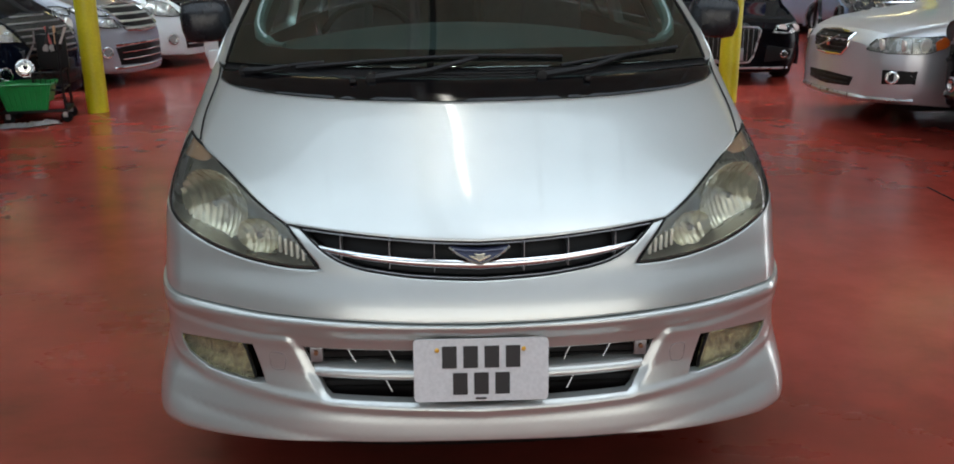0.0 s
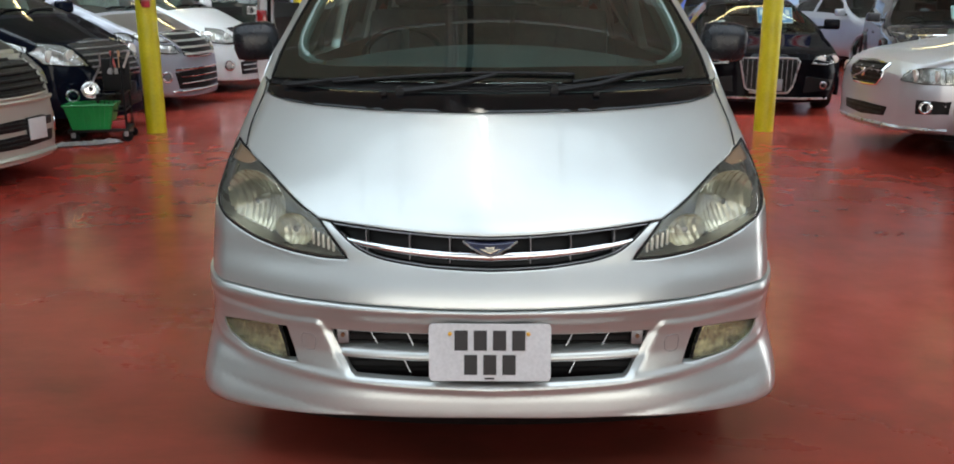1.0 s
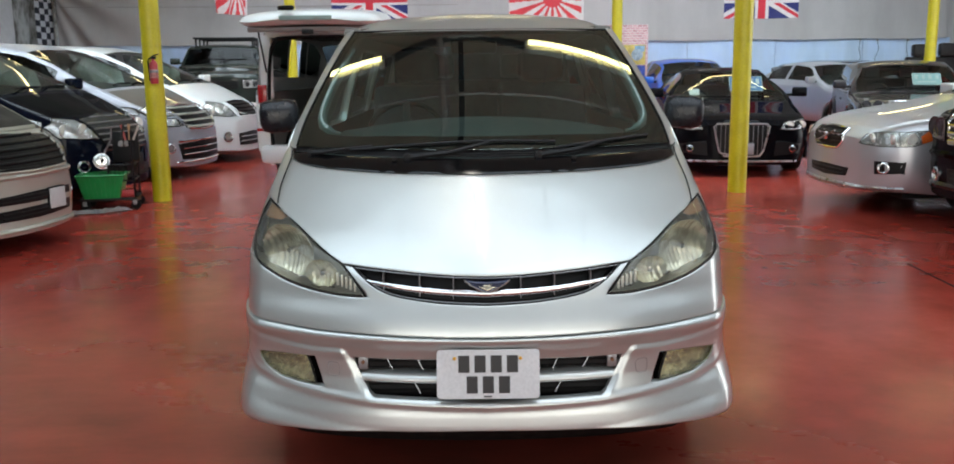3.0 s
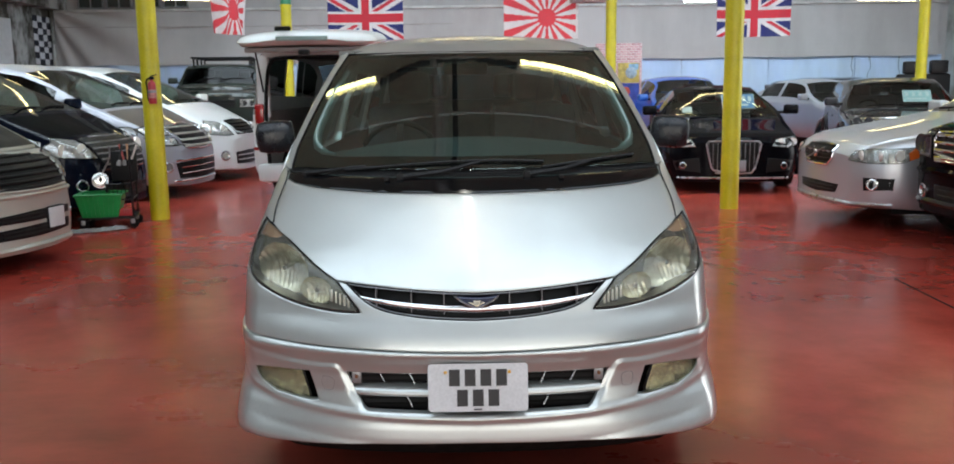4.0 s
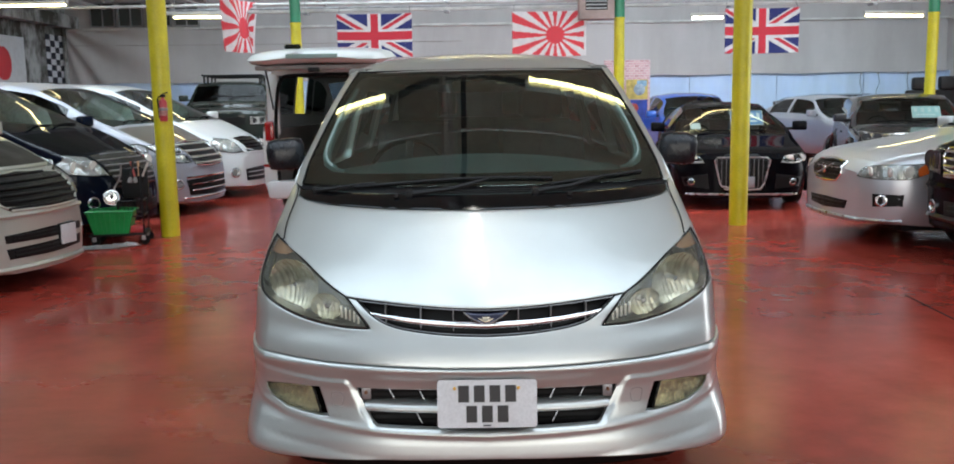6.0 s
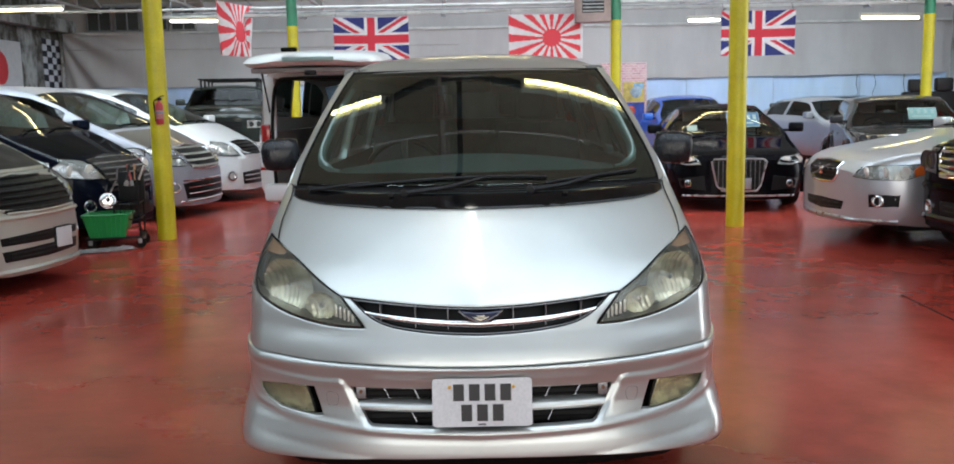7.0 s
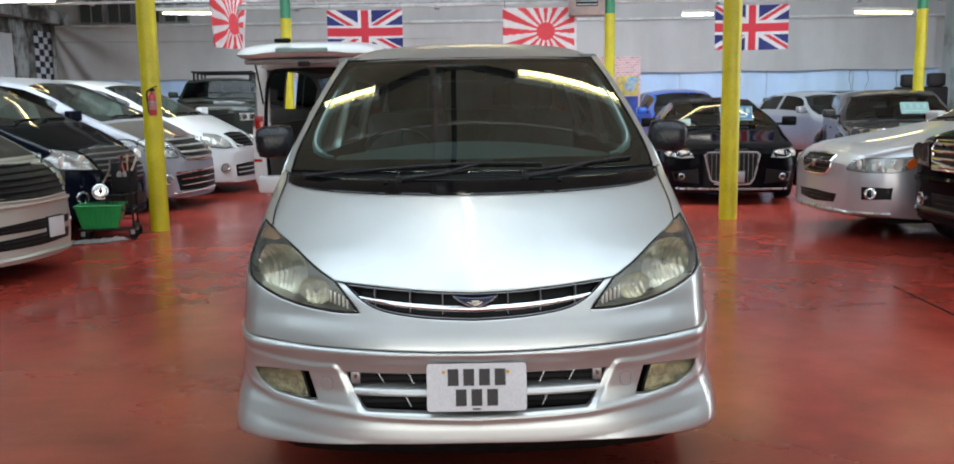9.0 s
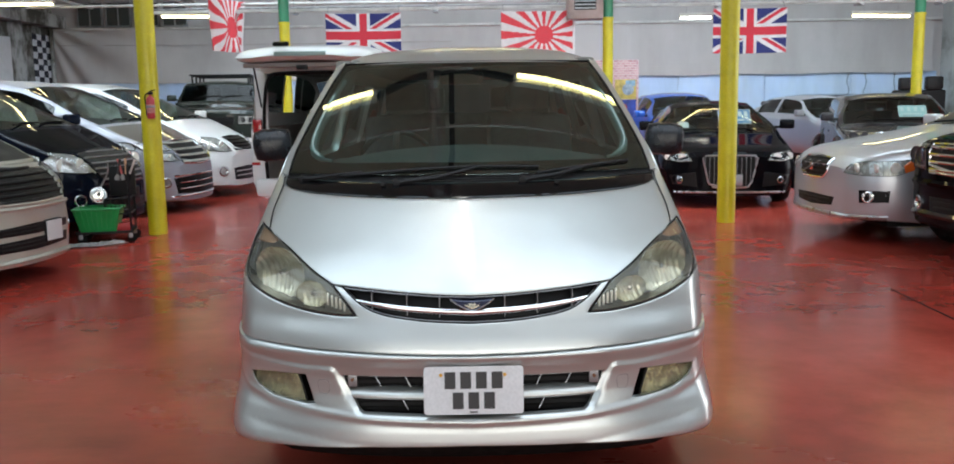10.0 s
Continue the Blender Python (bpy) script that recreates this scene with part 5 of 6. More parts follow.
    part("steering_wheel", tube_mesh(ring, 0.014, 6), PLASTIC, car, m=pose(-W * 0.42, ys - 0.48, sp["belt"] - 0.02, -30))
    for s in (1, -1):
        seat(car, s * W * 0.42, ys, sp["belt"] - 0.50, sp.get("fabric", SEAT), 0.48)
    if not sp.get("open_rear"):
        seat(car, 0, ys + 0.95, sp["belt"] - 0.50, SEAT, W * 1.4, True)
    for s, xa in ((1, -0.05), (1, -0.55)):
        ysc = sp["screen"][0] + 0.03
        zt = top(ysc)
        part("wiper", tube_mesh([(xa * W, ysc - 0.03, zt + 0.012), (xa * W + 0.28 * W, ysc + 0.05, top(ysc + 0.05) + 0.01), (xa * W + 0.6 * W, ysc + 0.05, top(ysc + 0.05) + 0.006)], 0.010, 6), RUBBER, car)
    return car


MPV = dict(L=4.78, W=0.89, belt=1.12, roof=0.66, nose=0.58, zf0=0.17, prow=0.21, bonnet_from=0.24, proud=0.009,
           top=[(0, 0.66), (0.06, 0.80), (0.16, 0.895), (0.31, 0.975), (0.55, 1.10), (0.76, 1.20), (1.84, 1.69), (2.2, 1.76), (3.0, 1.79), (4.2, 1.76), (4.62, 1.64), (4.78, 1.10)],
           screen=(0.74, 1.82), rear=(4.58, 4.72), sides=((1.35, 2.32), (2.44, 3.36), (3.48, 4.36)), wheels=(0.94, 3.86), blur=0.06,
           lamps=([(0.42, 0.70), (0.60, 0.705), (0.76, 0.73), (0.80, 0.84), (0.70, 0.93), (0.50, 0.90)],),
           wrap=([(0.24, 0.76), (0.34, 0.79), (0.46, 0.87), (0.54, 0.95), (0.42, 0.945), (0.26, 0.89)],),
           fogs=((0.62, 0.42, 0.055),), glass=TINTED, fabric=SEAT_PALE)


def mpv(label, m, **more):
    return make_car("people_carrier", label, "people carrier", m, {**MPV, **more})


# row that faces across the hall
mpv("pale silver people carrier with a matt black bonnet", pose(-3.73, 4.22, 0, 0, 0, 81), paint=WARM_SILVER, bonnet=MATT_BLACK, bonnet_label="matt black bonnet",
    grille=([(0, 0.645), (0.40, 0.655), (0.46, 0.70), (0.50, 0.89), (0, 0.93)], 6, False, WARM_SILVER), bar=0.013, bonnet_from=0.22, slat=PLASTIC,
    intakes=([(0, 0.40), (0.46, 0.41), (0.47, 0.47), (0, 0.485)], [(0, 0.275), (0.44, 0.285), (0.46, 0.365), (0, 0.37)]),
    plate=(0.19, 0.16, 0.20, 0.40, PLATE_WHITE), ribs=((0.205, 0.022, 0.72, WARM_SILVER), (0.165, 0.012, 0.72, PLASTIC), (0.945, 0.024, 0.56, WARM_SILVER), (0.615, 0.020, 0.52, WARM_SILVER)), fogs=((0.64, 0.40, 0.07),), bulbs=False)
mpv("glossy black people carrier with bright headlights", pose(-4.12, 7.05, 0, 0, 0, 81), paint=BLACK_BLUE_SHEEN, bonnet=BLACK_PAINT,
    grille=([(0, 0.60), (0.36, 0.62), (0.40, 0.66), (0.44, 0.90), (0, 0.945)], 6, False, None), bar=0.011, slat=STEEL, intakes=([(0, 0.24), (0.46, 0.26), (0.48, 0.38), (0, 0.39)],),
    plate=(0.34, 0.18, 0.06, 0.40, DARK_GREY_PAINT), ribs=((0.575, 0.014, 0.44, DARK_GREY_PAINT),))
# the bonnet's brown-grey reflection is put into its colour
mpv("light silver people carrier with a brown-grey reflection painted into its bonnet", pose(-3.94, 9.15, 0, 0, 0, 81), paint=LAVENDER, bonnet=paint("brown_grey_reflection", (0.16, 0.145, 0.13), 0.5, 0.35), bonnet_label="bonnet with a brown-grey reflection painted in",
    lamps=([(0.46, 0.82), (0.62, 0.83), (0.76, 0.84), (0.79, 0.92), (0.66, 0.945), (0.49, 0.93)], [(0.42, 0.69), (0.60, 0.695), (0.74, 0.72), (0.78, 0.81), (0.62, 0.80), (0.45, 0.79)]),
    wrap=([(0.24, 0.84), (0.32, 0.855), (0.42, 0.90), (0.46, 0.945), (0.36, 0.945), (0.25, 0.92)],),
    grille=([(0, 0.64), (0.36, 0.66), (0.43, 0.92), (0, 0.955)], 4, False, CHROME), bar=0.017, slat=WARM_SILVER, intakes=([(0, 0.25), (0.50, 0.27), (0.54, 0.47), (0, 0.49)],), intake_bar=CHROME,
    ribs=((0.235, 0.014, 0.56, CHROME), (0.50, 0.014, 0.54, CHROME)))
mpv("white people carrier with clear headlights", pose(-3.84, 11.3, 0, 0, 0, 81), paint=WHITE_PAINT,
    grille=([(0, 0.69), (0.30, 0.70), (0.38, 0.91), (0, 0.94)], 5, False, WHITE_PAINT), slat=BLACK_PAINT, intakes=([(0, 0.25), (0.40, 0.26), (0.42, 0.44), (0, 0.46)],), intake_bar=WHITE_PAINT, fogs=((0.60, 0.40, 0.065),))

# black hatchback with a tall chromed grille
hatch = make_car("hatchback", "glossy black hatchback with a tall chrome-framed grille", "hatchback", pose(3.2, 8.5, 0, 0, 0, -8), dict(
    L=4.25, W=0.885, belt=0.88, prow=0.12, roof=0.56, nose=0.78, zf0=0.16, paint=BLACK_PAINT, wheels=(0.86, 3.44), wheel=0.315,
    top=[(0, 0.66), (0.05, 0.71), (0.25, 0.77), (1.1, 0.905), (1.25, 0.935), (2.05, 1.30), (2.4, 1.35), (3.0, 1.34), (3.7, 1.24), (4.1, 0.97), (4.25, 0.88)],
    screen=(1.2, 2.02), rear=(3.66, 4.08), sides=((1.75, 2.6), (2.7, 3.45)), blur=0.1,
    lamps=([(0.46, 0.60), (0.62, 0.585), (0.80, 0.62), (0.85, 0.70), (0.76, 0.715), (0.52, 0.685)],),
    grille=([(0, 0.26), (0.22, 0.27), (0.27, 0.34), (0.335, 0.63), (0.30, 0.665), (0, 0.67)], 6, True, ALLOY),
    intakes=([(0.40, 0.27), (0.70, 0.30), (0.74, 0.42), (0.42, 0.46)],), fogs=((0.62, 0.36, 0.035),),
    plate=(0.26, 0.14, 0.02, 0.36, DULL_SILVER), ribs=((0.205, 0.014, 0.68, ALLOY),)))
# dark grey slats and brow lines, their faint highlights put into the colour
for s in (1, -1):
    for z in (0.29, 0.335, 0.38, 0.425):
        part("intake_slat", tube_mesh([(s * x, -0.015 + 0.36 * max(0, x - 0.42) ** 1.3, z + 0.02 * (x - 0.40)) for x in (0.42, 0.52, 0.62, 0.72)], 0.007, 6), DARK_GREY_PAINT, hatch)
    part("brow_line", tube_mesh([(s * x, -0.035 + 0.36 * max(0, x - 0.40) ** 1.3, 0.49 + 0.05 * (x - 0.40)) for x in (0.38, 0.50, 0.62, 0.74)], 0.006, 6), DARK_GREY_PAINT, hatch)

# silver estate
estate = make_car("estate_car", "silver estate car with a black mesh grille and raised ride", "estate car", pose(3.53, 6.05, 0, 0, 0, -86), dict(
    L=4.8, W=0.93, belt=0.98, roof=0.62, nose=0.66, prow=0.17, zf0=0.24, paint=GREY_SILVER,
    wrap=([(0.12, 0.655), (0.22, 0.66), (0.36, 0.71), (0.42, 0.775), (0.35, 0.80), (0.12, 0.787)],), amber_wrap=([(0.29, 0.685), (0.36, 0.71), (0.42, 0.775), (0.34, 0.797), (0.28, 0.75)],), wheels=(0.92, 3.72), wheel=0.345,
    top=[(0, 0.74), (0.05, 0.82), (0.25, 0.90), (1.2, 1.05), (1.4, 1.09), (2.2, 1.50), (2.6, 1.56), (3.6, 1.55), (4.4, 1.46), (4.7, 1.15), (4.8, 1.0)],
    screen=(1.36, 2.16), rear=(4.36, 4.66), sides=((1.9, 2.75), (2.85, 3.6), (3.7, 4.25)), blur=0.1,
    lamps=([(0.54, 0.675), (0.70, 0.655), (0.84, 0.655), (0.845, 0.787), (0.71, 0.785), (0.58, 0.765)],),
    grille=([(0, 0.60), (0.22, 0.61), (0.30, 0.68), (0.29, 0.79), (0, 0.81)], 5, False, CHROME), slat=PLASTIC,
    intakes=([(0, 0.33), (0.36, 0.35), (0.40, 0.43), (0, 0.44)], [(0.68, 0.40), (0.83, 0.41), (0.84, 0.52), (0.68, 0.52)]), fogs=((0.745, 0.46, 0.045),),
    ribs=((0.27, 0.020, 0.80, ALLOY),), arch=GREY_SILVER, seal=0.0035, lamp_base=worn("grey_lamp_base", (0.60, 0.61, 0.60), 0.25, 0.5, scale=25, amount=0.5)))

part("grille_bar", tube_mesh([(-0.20, -0.20, 0.64), (0.0, -0.20, 0.705), (0.20, -0.20, 0.77)], 0.007, 6), STEEL, estate, "slanting steel bar")
part("badge", lathe([(0.0, -0.006), (0.035, -0.004), (0.04, 0.0), (0.04, 0.01)], 18, "Y"), CHROME, estate, m=pose(0, -0.195, 0.705))

# black off-roader at the edge
make_car("off_roader", "black off-road car with a barred grille", "off-road car", pose(3.93, 4.05, 0, 0, 0, -82), dict(
    L=4.6, W=0.94, bulb=DARK_GREY_PAINT, belt=1.12, roof=0.70, nose=0.86, zf0=0.30, paint=BLACK_PAINT, wheels=(0.90, 3.60), wheel=0.37, arch=PLASTIC,
    top=[(0, 0.96), (0.05, 1.02), (0.3, 1.08), (1.2, 1.14), (1.35, 1.18), (1.95, 1.72), (2.3, 1.80), (3.6, 1.80), (4.35, 1.74), (4.55, 1.3), (4.6, 1.1)],
    screen=(1.32, 1.92), rear=(4.33, 4.5), sides=((1.7, 2.6), (2.7, 3.5), (3.6, 4.2)), blur=0.07,
    lamps=([(0.58, 0.76), (0.84, 0.78), (0.86, 0.98), (0.60, 0.98)],), grille=([(0, 0.74), (0.52, 0.75), (0.54, 0.98), (0, 0.99)], 4, False, CHROME), bar=0.014, slat=CHROME,
    intakes=([(0, 0.42), (0.5, 0.43), (0.52, 0.54), (0, 0.55)],), fogs=((0.68, 0.48, 0.05),), ribs=((0.66, 0.03, 0.88, BLACK_PAINT), (0.40, 0.03, 0.86, DARK_GREY_PAINT))))

# cars further back
SALOON = dict(L=4.4, W=0.87, belt=0.93, roof=0.57, nose=0.78, zf0=0.2, wheels=(0.85, 3.5), wheel=0.31,
              top=[(0, 0.64), (0.05, 0.71), (0.25, 0.78), (1.15, 0.95), (1.3, 0.99), (2.1, 1.38), (2.5, 1.43), (3.1, 1.41), (3.75, 1.10), (4.2, 1.04), (4.4, 0.95)],
              screen=(1.26, 2.06), rear=(3.15, 3.7), sides=((1.8, 2.6), (2.7, 3.35)), blur=0.1,
              lamps=([(0.50, 0.60), (0.78, 0.62), (0.84, 0.72), (0.54, 0.69)],), grille=([(0, 0.50), (0.40, 0.51), (0.42, 0.62), (0, 0.63)], 3, False, None),
              intakes=([(0, 0.27), (0.5, 0.28), (0.5, 0.38), (0, 0.39)],))
make_car("saloon_car", "silver saloon car parked beyond the hatchback", "saloon car", pose(7.95, 14.5, 0, 0, 0, 15), {**SALOON, "paint": DULL_SILVER})
make_car("saloon_car", "bright blue car parked near the back wall", "saloon car", pose(4.25, 13.4, 0, 0, 0, 4), {**SALOON, "paint": BLUE_PAINT, "belt": 0.98, "top": [(y, z * 1.06) for y, z in SALOON["top"]]})
SUV = dict(bulb=DARK_GREY_PAINT, L=4.5, W=0.91, belt=1.06, roof=0.66, nose=0.82, zf0=0.26, wheels=(0.88, 3.55), wheel=0.35,
           top=[(0, 0.86), (0.05, 0.93), (0.3, 1.0), (1.15, 1.10), (1.3, 1.14), (2.0, 1.60), (2.35, 1.67), (3.6, 1.67), (4.25, 1.58), (4.45, 1.2), (4.5, 1.0)],
           screen=(1.26, 1.98), rear=(4.22, 4.4), sides=((1.72, 2.6), (2.7, 3.5), (3.6, 4.1)), blur=0.08,
           lamps=([(0.50, 0.72), (0.80, 0.74), (0.85, 0.88), (0.54, 0.86)],), grille=([(0, 0.68), (0.42, 0.69), (0.44, 0.84), (0, 0.85)], 3, False, CHROME),
           intakes=([(0, 0.34), (0.5, 0.35), (0.52, 0.48), (0, 0.49)],))
make_car("sport_utility_car", "dark grey car parked along the back wall", "utility car", pose(11.75, 19.9, 0, 0, 0, 90), {**SUV, "paint": DARK_GREY_PAINT, "glass": SHADED, "top": [(y, z * 0.87) for y, z in SUV["top"]], "belt": 0.94})
make_car("sport_utility_car", "dark brown-black utility car with a price board", "utility car", pose(6.25, 10.1, 0, 0, 0, -16), {**SUV, "paint": DARK_GREY_PAINT, "belt": 0.93, "top": [(y, z * 0.855) for y, z in SUV["top"]]})
green4 = make_car("off_roader", "dark green off-road car with a roof rack", "off-road car", pose(-5.35, 15.3, 0, 0, 0, 10), {**SUV, "paint": GREEN_PAINT, "screen_glass": SHADED, "glass": SHADED, "W": 0.93, "roof": 0.72, "blur": 0.04, "nose": 0.9,
    "top": [(0, 1.24), (0.05, 1.30), (0.3, 1.36), (1.2, 1.45), (1.38, 1.50), (1.68, 1.87), (1.9, 1.93), (3.8, 1.93), (4.4, 1.88), (4.5, 1.2)], "belt": 1.44, "wheel": 0.42, "zf0": 0.45, "screen": (1.38, 1.67), "rear": (4.38, 4.46), "arch": PLASTIC,
    "lamps": ([(0.50, 1.02), (0.82, 1.02), (0.84, 1.18), (0.52, 1.18)],), "grille": ([(0, 1.0), (0.42, 1.01), (0.44, 1.17), (0, 1.18)], 3, False, None)})
for x in (-0.62, 0.62):
    part("rack_rail", tube_mesh([(x, 1.9, 2.07), (x, 2.9, 2.08), (x, 4.0, 2.07)], 0.02, 8), PLASTIC, green4)
for y in (1.95, 2.6, 3.3, 3.95):
    part("rack_bar", tube_mesh([(-0.66, y, 2.065), (0.66, y, 2.065)], 0.018, 8), PLASTIC, green4)
    for x in (-0.6, 0.6):
        part("rack_foot", boxed((x - 0.02, y - 0.02, 1.84), (x + 0.02, y + 0.02, 2.07)), PLASTIC, green4)

# white van with its tailgate up, seen from behind
white_van = make_car("panel_van", "white van with its tailgate raised and its load bay open", "van", pose(-1.74, 12.6, 0, 0, 0, 178.5), dict(
    L=4.6, W=0.90, belt=1.10, roof=0.74, nose=0.86, tail=0.985, zf0=0.25, paint=WHITE_PAINT, wheels=(0.8, 3.55), wheel=0.30, glass=SHADED, screen_glass=SHADED, open_rear=True, open_sides=((2, 1),),
    top=[(0, 0.95), (0.06, 1.02), (0.4, 1.12), (0.6, 1.2), (1.35, 1.78), (1.7, 1.88), (2.4, 1.92), (4.3, 1.92), (4.6, 1.88)], screen=(0.66, 1.34), rear=(4.599, 4.6),
    sides=((1.2, 2.0), (2.08, 2.42), (2.48, 3.1), (3.2, 4.2)), blur=0.1))


# ---- lamps, flags and fittings of the hall ----
def roof_height(y):
    """Underside of the roof at y."""
    for (ya, yr, za, zr), yb in zip(SLOPES, (-3.6, VALLEY + BAY, VALLEY + 2 * BAY, Y1)):
        if ya <= y <= yr:
            return za + (zr - za) * (y - ya) / (yr - ya)
        if yr < y <= yb:
            return zr + (4.15 - zr) * (y - yr) / (yb - yr)
    return 4.15


def hung(a, b, material=TUBE):
    return strip_light(a, b, material, drop=[roof_height(a[1] + (b[1] - a[1]) * f) - a[2] - 0.06 for f in (0.2, 0.8)])


over_van = hung((-0.03, 0.0, 3.9), (-0.16, 1.15, 3.9), TUBE_COOL)
for y in (0.23, 0.92):
    part("hanger_bar", boxed((-0.75, y - 0.02, roof_height(y) - 0.085), (0.5, y + 0.02, roof_height(y) - 0.03)), STEEL, over_van)
hung((-1.70, 3.76, 3.9), (-1.10, 3.72, 3.9))
hung((0.50, 3.80, 3.9), (1.70, 3.86, 3.9))
for xa in (-7.6, 4.6, 7.4):
    hung((xa, 3.9, 3.9), (xa + 1.8, 3.95, 3.9))
for xa in (-8.2, -4.6, -1.0, 2.6, 6.2):
    hung((xa, 10.4, 3.85), (xa + 1.8, 10.45, 3.85))
hung((-7.3, 13.0, 3.9), (-6.3, 12.0, 3.9))
hung((3.2, 12.62, 3.9), (5.2, 12.55, 3.9))
hung((4.05, 15.3, 2.97), (4.65, 15.3, 2.97), TUBE_COOL)
hung((7.45, 15.3, 2.96), (8.6, 15.35, 2.94))
hung((-6.2, 15.2, 3.15), (-5.05, 15.2, 3.13))
hung((-9.6, 14.7, 3.37), (-8.1, 14.7, 3.37))

rail = thing("cable_trunking", "white painted cable trunking on hangers across the hall", "trunking")
part("channel", boxed((-6.4, 15.2, 3.20), (9.4, 15.29, 3.26), 0.006), BEAM_PAINT, rail)
part("conduit", rod(bmesh.new(), (-6.4, 15.35, 3.30), (9.6, 15.35, 3.27), 0.022, seg=8), STEEL, rail)
part("conduit", rod(bmesh.new(), (-9.0, 15.45, 3.40), (9.6, 15.45, 3.36), 0.03, seg=8), BEAM_PAINT, rail)
for x in (-6.2, -3.6, -0.8, 2.0, 4.8, 7.6, 9.2):
    part("hanger", rod(bmesh.new(), (x, 15.25, 3.25), (x, 15.25, roof_height(15.2) + 0.02), 0.01, seg=6), STEEL, rail)
    part("bracket", boxed((x - 0.05, 15.19, 3.16), (x + 0.05, 15.48, 3.20), 0.005), STEEL, rail)

# dark cable between the two lamps over the van, with a beam, a pale pipe and a junction box
part("lamp_rail", tube_mesh(spline([(-1.1, 3.72, 3.98), (-0.6, 3.84, 3.96), (-0.1, 3.88, 3.96), (0.5, 3.82, 3.98)], 5), 0.035, 8), PLASTIC, rail)
part("lamp_beam", boxed((-0.285, 1.2, 3.97), (-0.235, 5.0, 4.07), 0.006), PLASTIC, rail)
part("pale_pipe", tube_mesh(spline([(-2.4, 3.30, 3.93), (-0.9, 3.25, 3.95), (0.3, 3.26, 3.95), (2.4, 3.40, 3.93)], 5), 0.016, 8), BEAM_PAINT, rail)
part("junction_box", boxed((-0.52, 3.86, 3.88), (0.02, 3.99, 3.94), 0.01), BEAM_PAINT, rail)

# cloth sheet over the upper back wall, gathered in the corner
bm = bmesh.new()
cols, rws = 260, 22
grid = []
for i in range(cols + 1):
    x = -10.2 + 22.9 * (i / cols) ** 1.7
    col = []
    for k in range(rws + 1):
        f = k / rws
        z = 3.36 - f * 1.36
        fold = 0.0
        if x < -6.4:
            u = (x + 10.2) / 3.8
            turn = math.atan2(3.55 - z, x + 10.45)
            fold = 0.10 * (1 - u) ** 1.3 * math.sin(17 * turn + 1.2 * math.sin(5 * turn)) * min(1, 5 * u + 0.1)
        y = 20.86 + 0.018 * math.sin(x * 1.7 + 2 * f) * f + 0.012 * noise.noise((x * 0.8, z, 0)) - fold
        col.append(bm.verts.new((x, y, z - 0.012 * math.sin(x * 2.3) * f)))
    grid.append(col)
for a, b in zip(grid, grid[1:]):
    for k in range(rws):
        bm.faces.new((a[k], b[k], b[k + 1], a[k + 1]))
wall_sheet = part("wall_sheet", bm, WALL_GREY, None, "", HALL)
tagged(wall_sheet, "grey cloth sheet hung over the back wall, gathered in the corner", "wall cloth")
part("sheet_rail", boxed((-10.2, 20.80, 3.35), (12.9, 20.90, 3.41), 0.01), BEAM_PAINT, wall_sheet)
seam = [(-10.1, 20.80, 2.98), (-6, 20.83, 2.95), (0, 20.84, 2.96)]
part("seam", tube_mesh(seam, 0.008, 5), CLOTH_GREY, wall_sheet)

# small dark windows over the sheet
for i in range(4):
    xa = -9.6 + i * 0.72
    w = thing("window", "small dirty dark window high in the wall", "window", HALL @ pose(xa, 20.94, 3.44), "high windows")
    tagged(w, kind="structure")
    part("pane", boxed((0.03, 0.0, 0.03), (0.62, 0.02, 0.60)), mat("dirty_pane", (0.05, 0.055, 0.05), 0.25), w)
    bm = bmesh.new()
    for lo, hi in (((0, -0.03, 0), (0.65, 0.05, 0.035)), ((0, -0.03, 0.6), (0.65, 0.05, 0.64)), ((0, -0.03, 0.035), (0.035, 0.05, 0.6)), ((0.615, -0.03, 0.035), (0.65, 0.05, 0.6)), ((0.31, -0.02, 0.035), (0.34, 0.05, 0.6))):
        box(bm, lo, hi)
    part("window_frame", bm, STEEL, w)

# cables hanging down the panelling
for x, top, drop, sway in ((10.5, 1.95, 0.50, -0.03), (10.95, 1.95, 0.58, 0.04), (11.75, 1.95, 0.5, -0.02)):
    cb = thing("wall_cable", "thin black cable hanging down the pale blue panelling", "cable", HALL @ pose(x, Y1 - 0.065, top), "cables on the back wall")
    part("lead", tube_mesh(spline([(0, 0, 0), (sway, -0.01, -0.4 * drop), (-sway, -0.01, -0.8 * drop), (0.3 * sway, -0.01, -drop)], 5), 0.006, 6), RUBBER, cb)
    part("plug", boxed((-0.03, -0.03, -drop - 0.07), (0.03, 0.01, -drop), 0.01), PLASTIC, cb)
    part("hook", boxed((-0.02, -0.03, -0.01), (0.02, 0.014, 0.03), 0.005), STEEL, cb)

# concrete beam and pipe on the side wall
hall_part("wall_beam", boxed((X0, 16.0, 3.40), (X0 + 0.35, 20.99, 3.72), 0.02), WALL_MOULDY, label="projecting white concrete beam on the side wall", category="beam")
hall_part("down_pipe", rod(bmesh.new(), (X0 + 0.10, 20.6, 0.0), (X0 + 0.10, 20.6, 3.4), 0.05, seg=12), WALL_MOULDY, label="white down pipe in the corner", category="pipe", smooth=True)


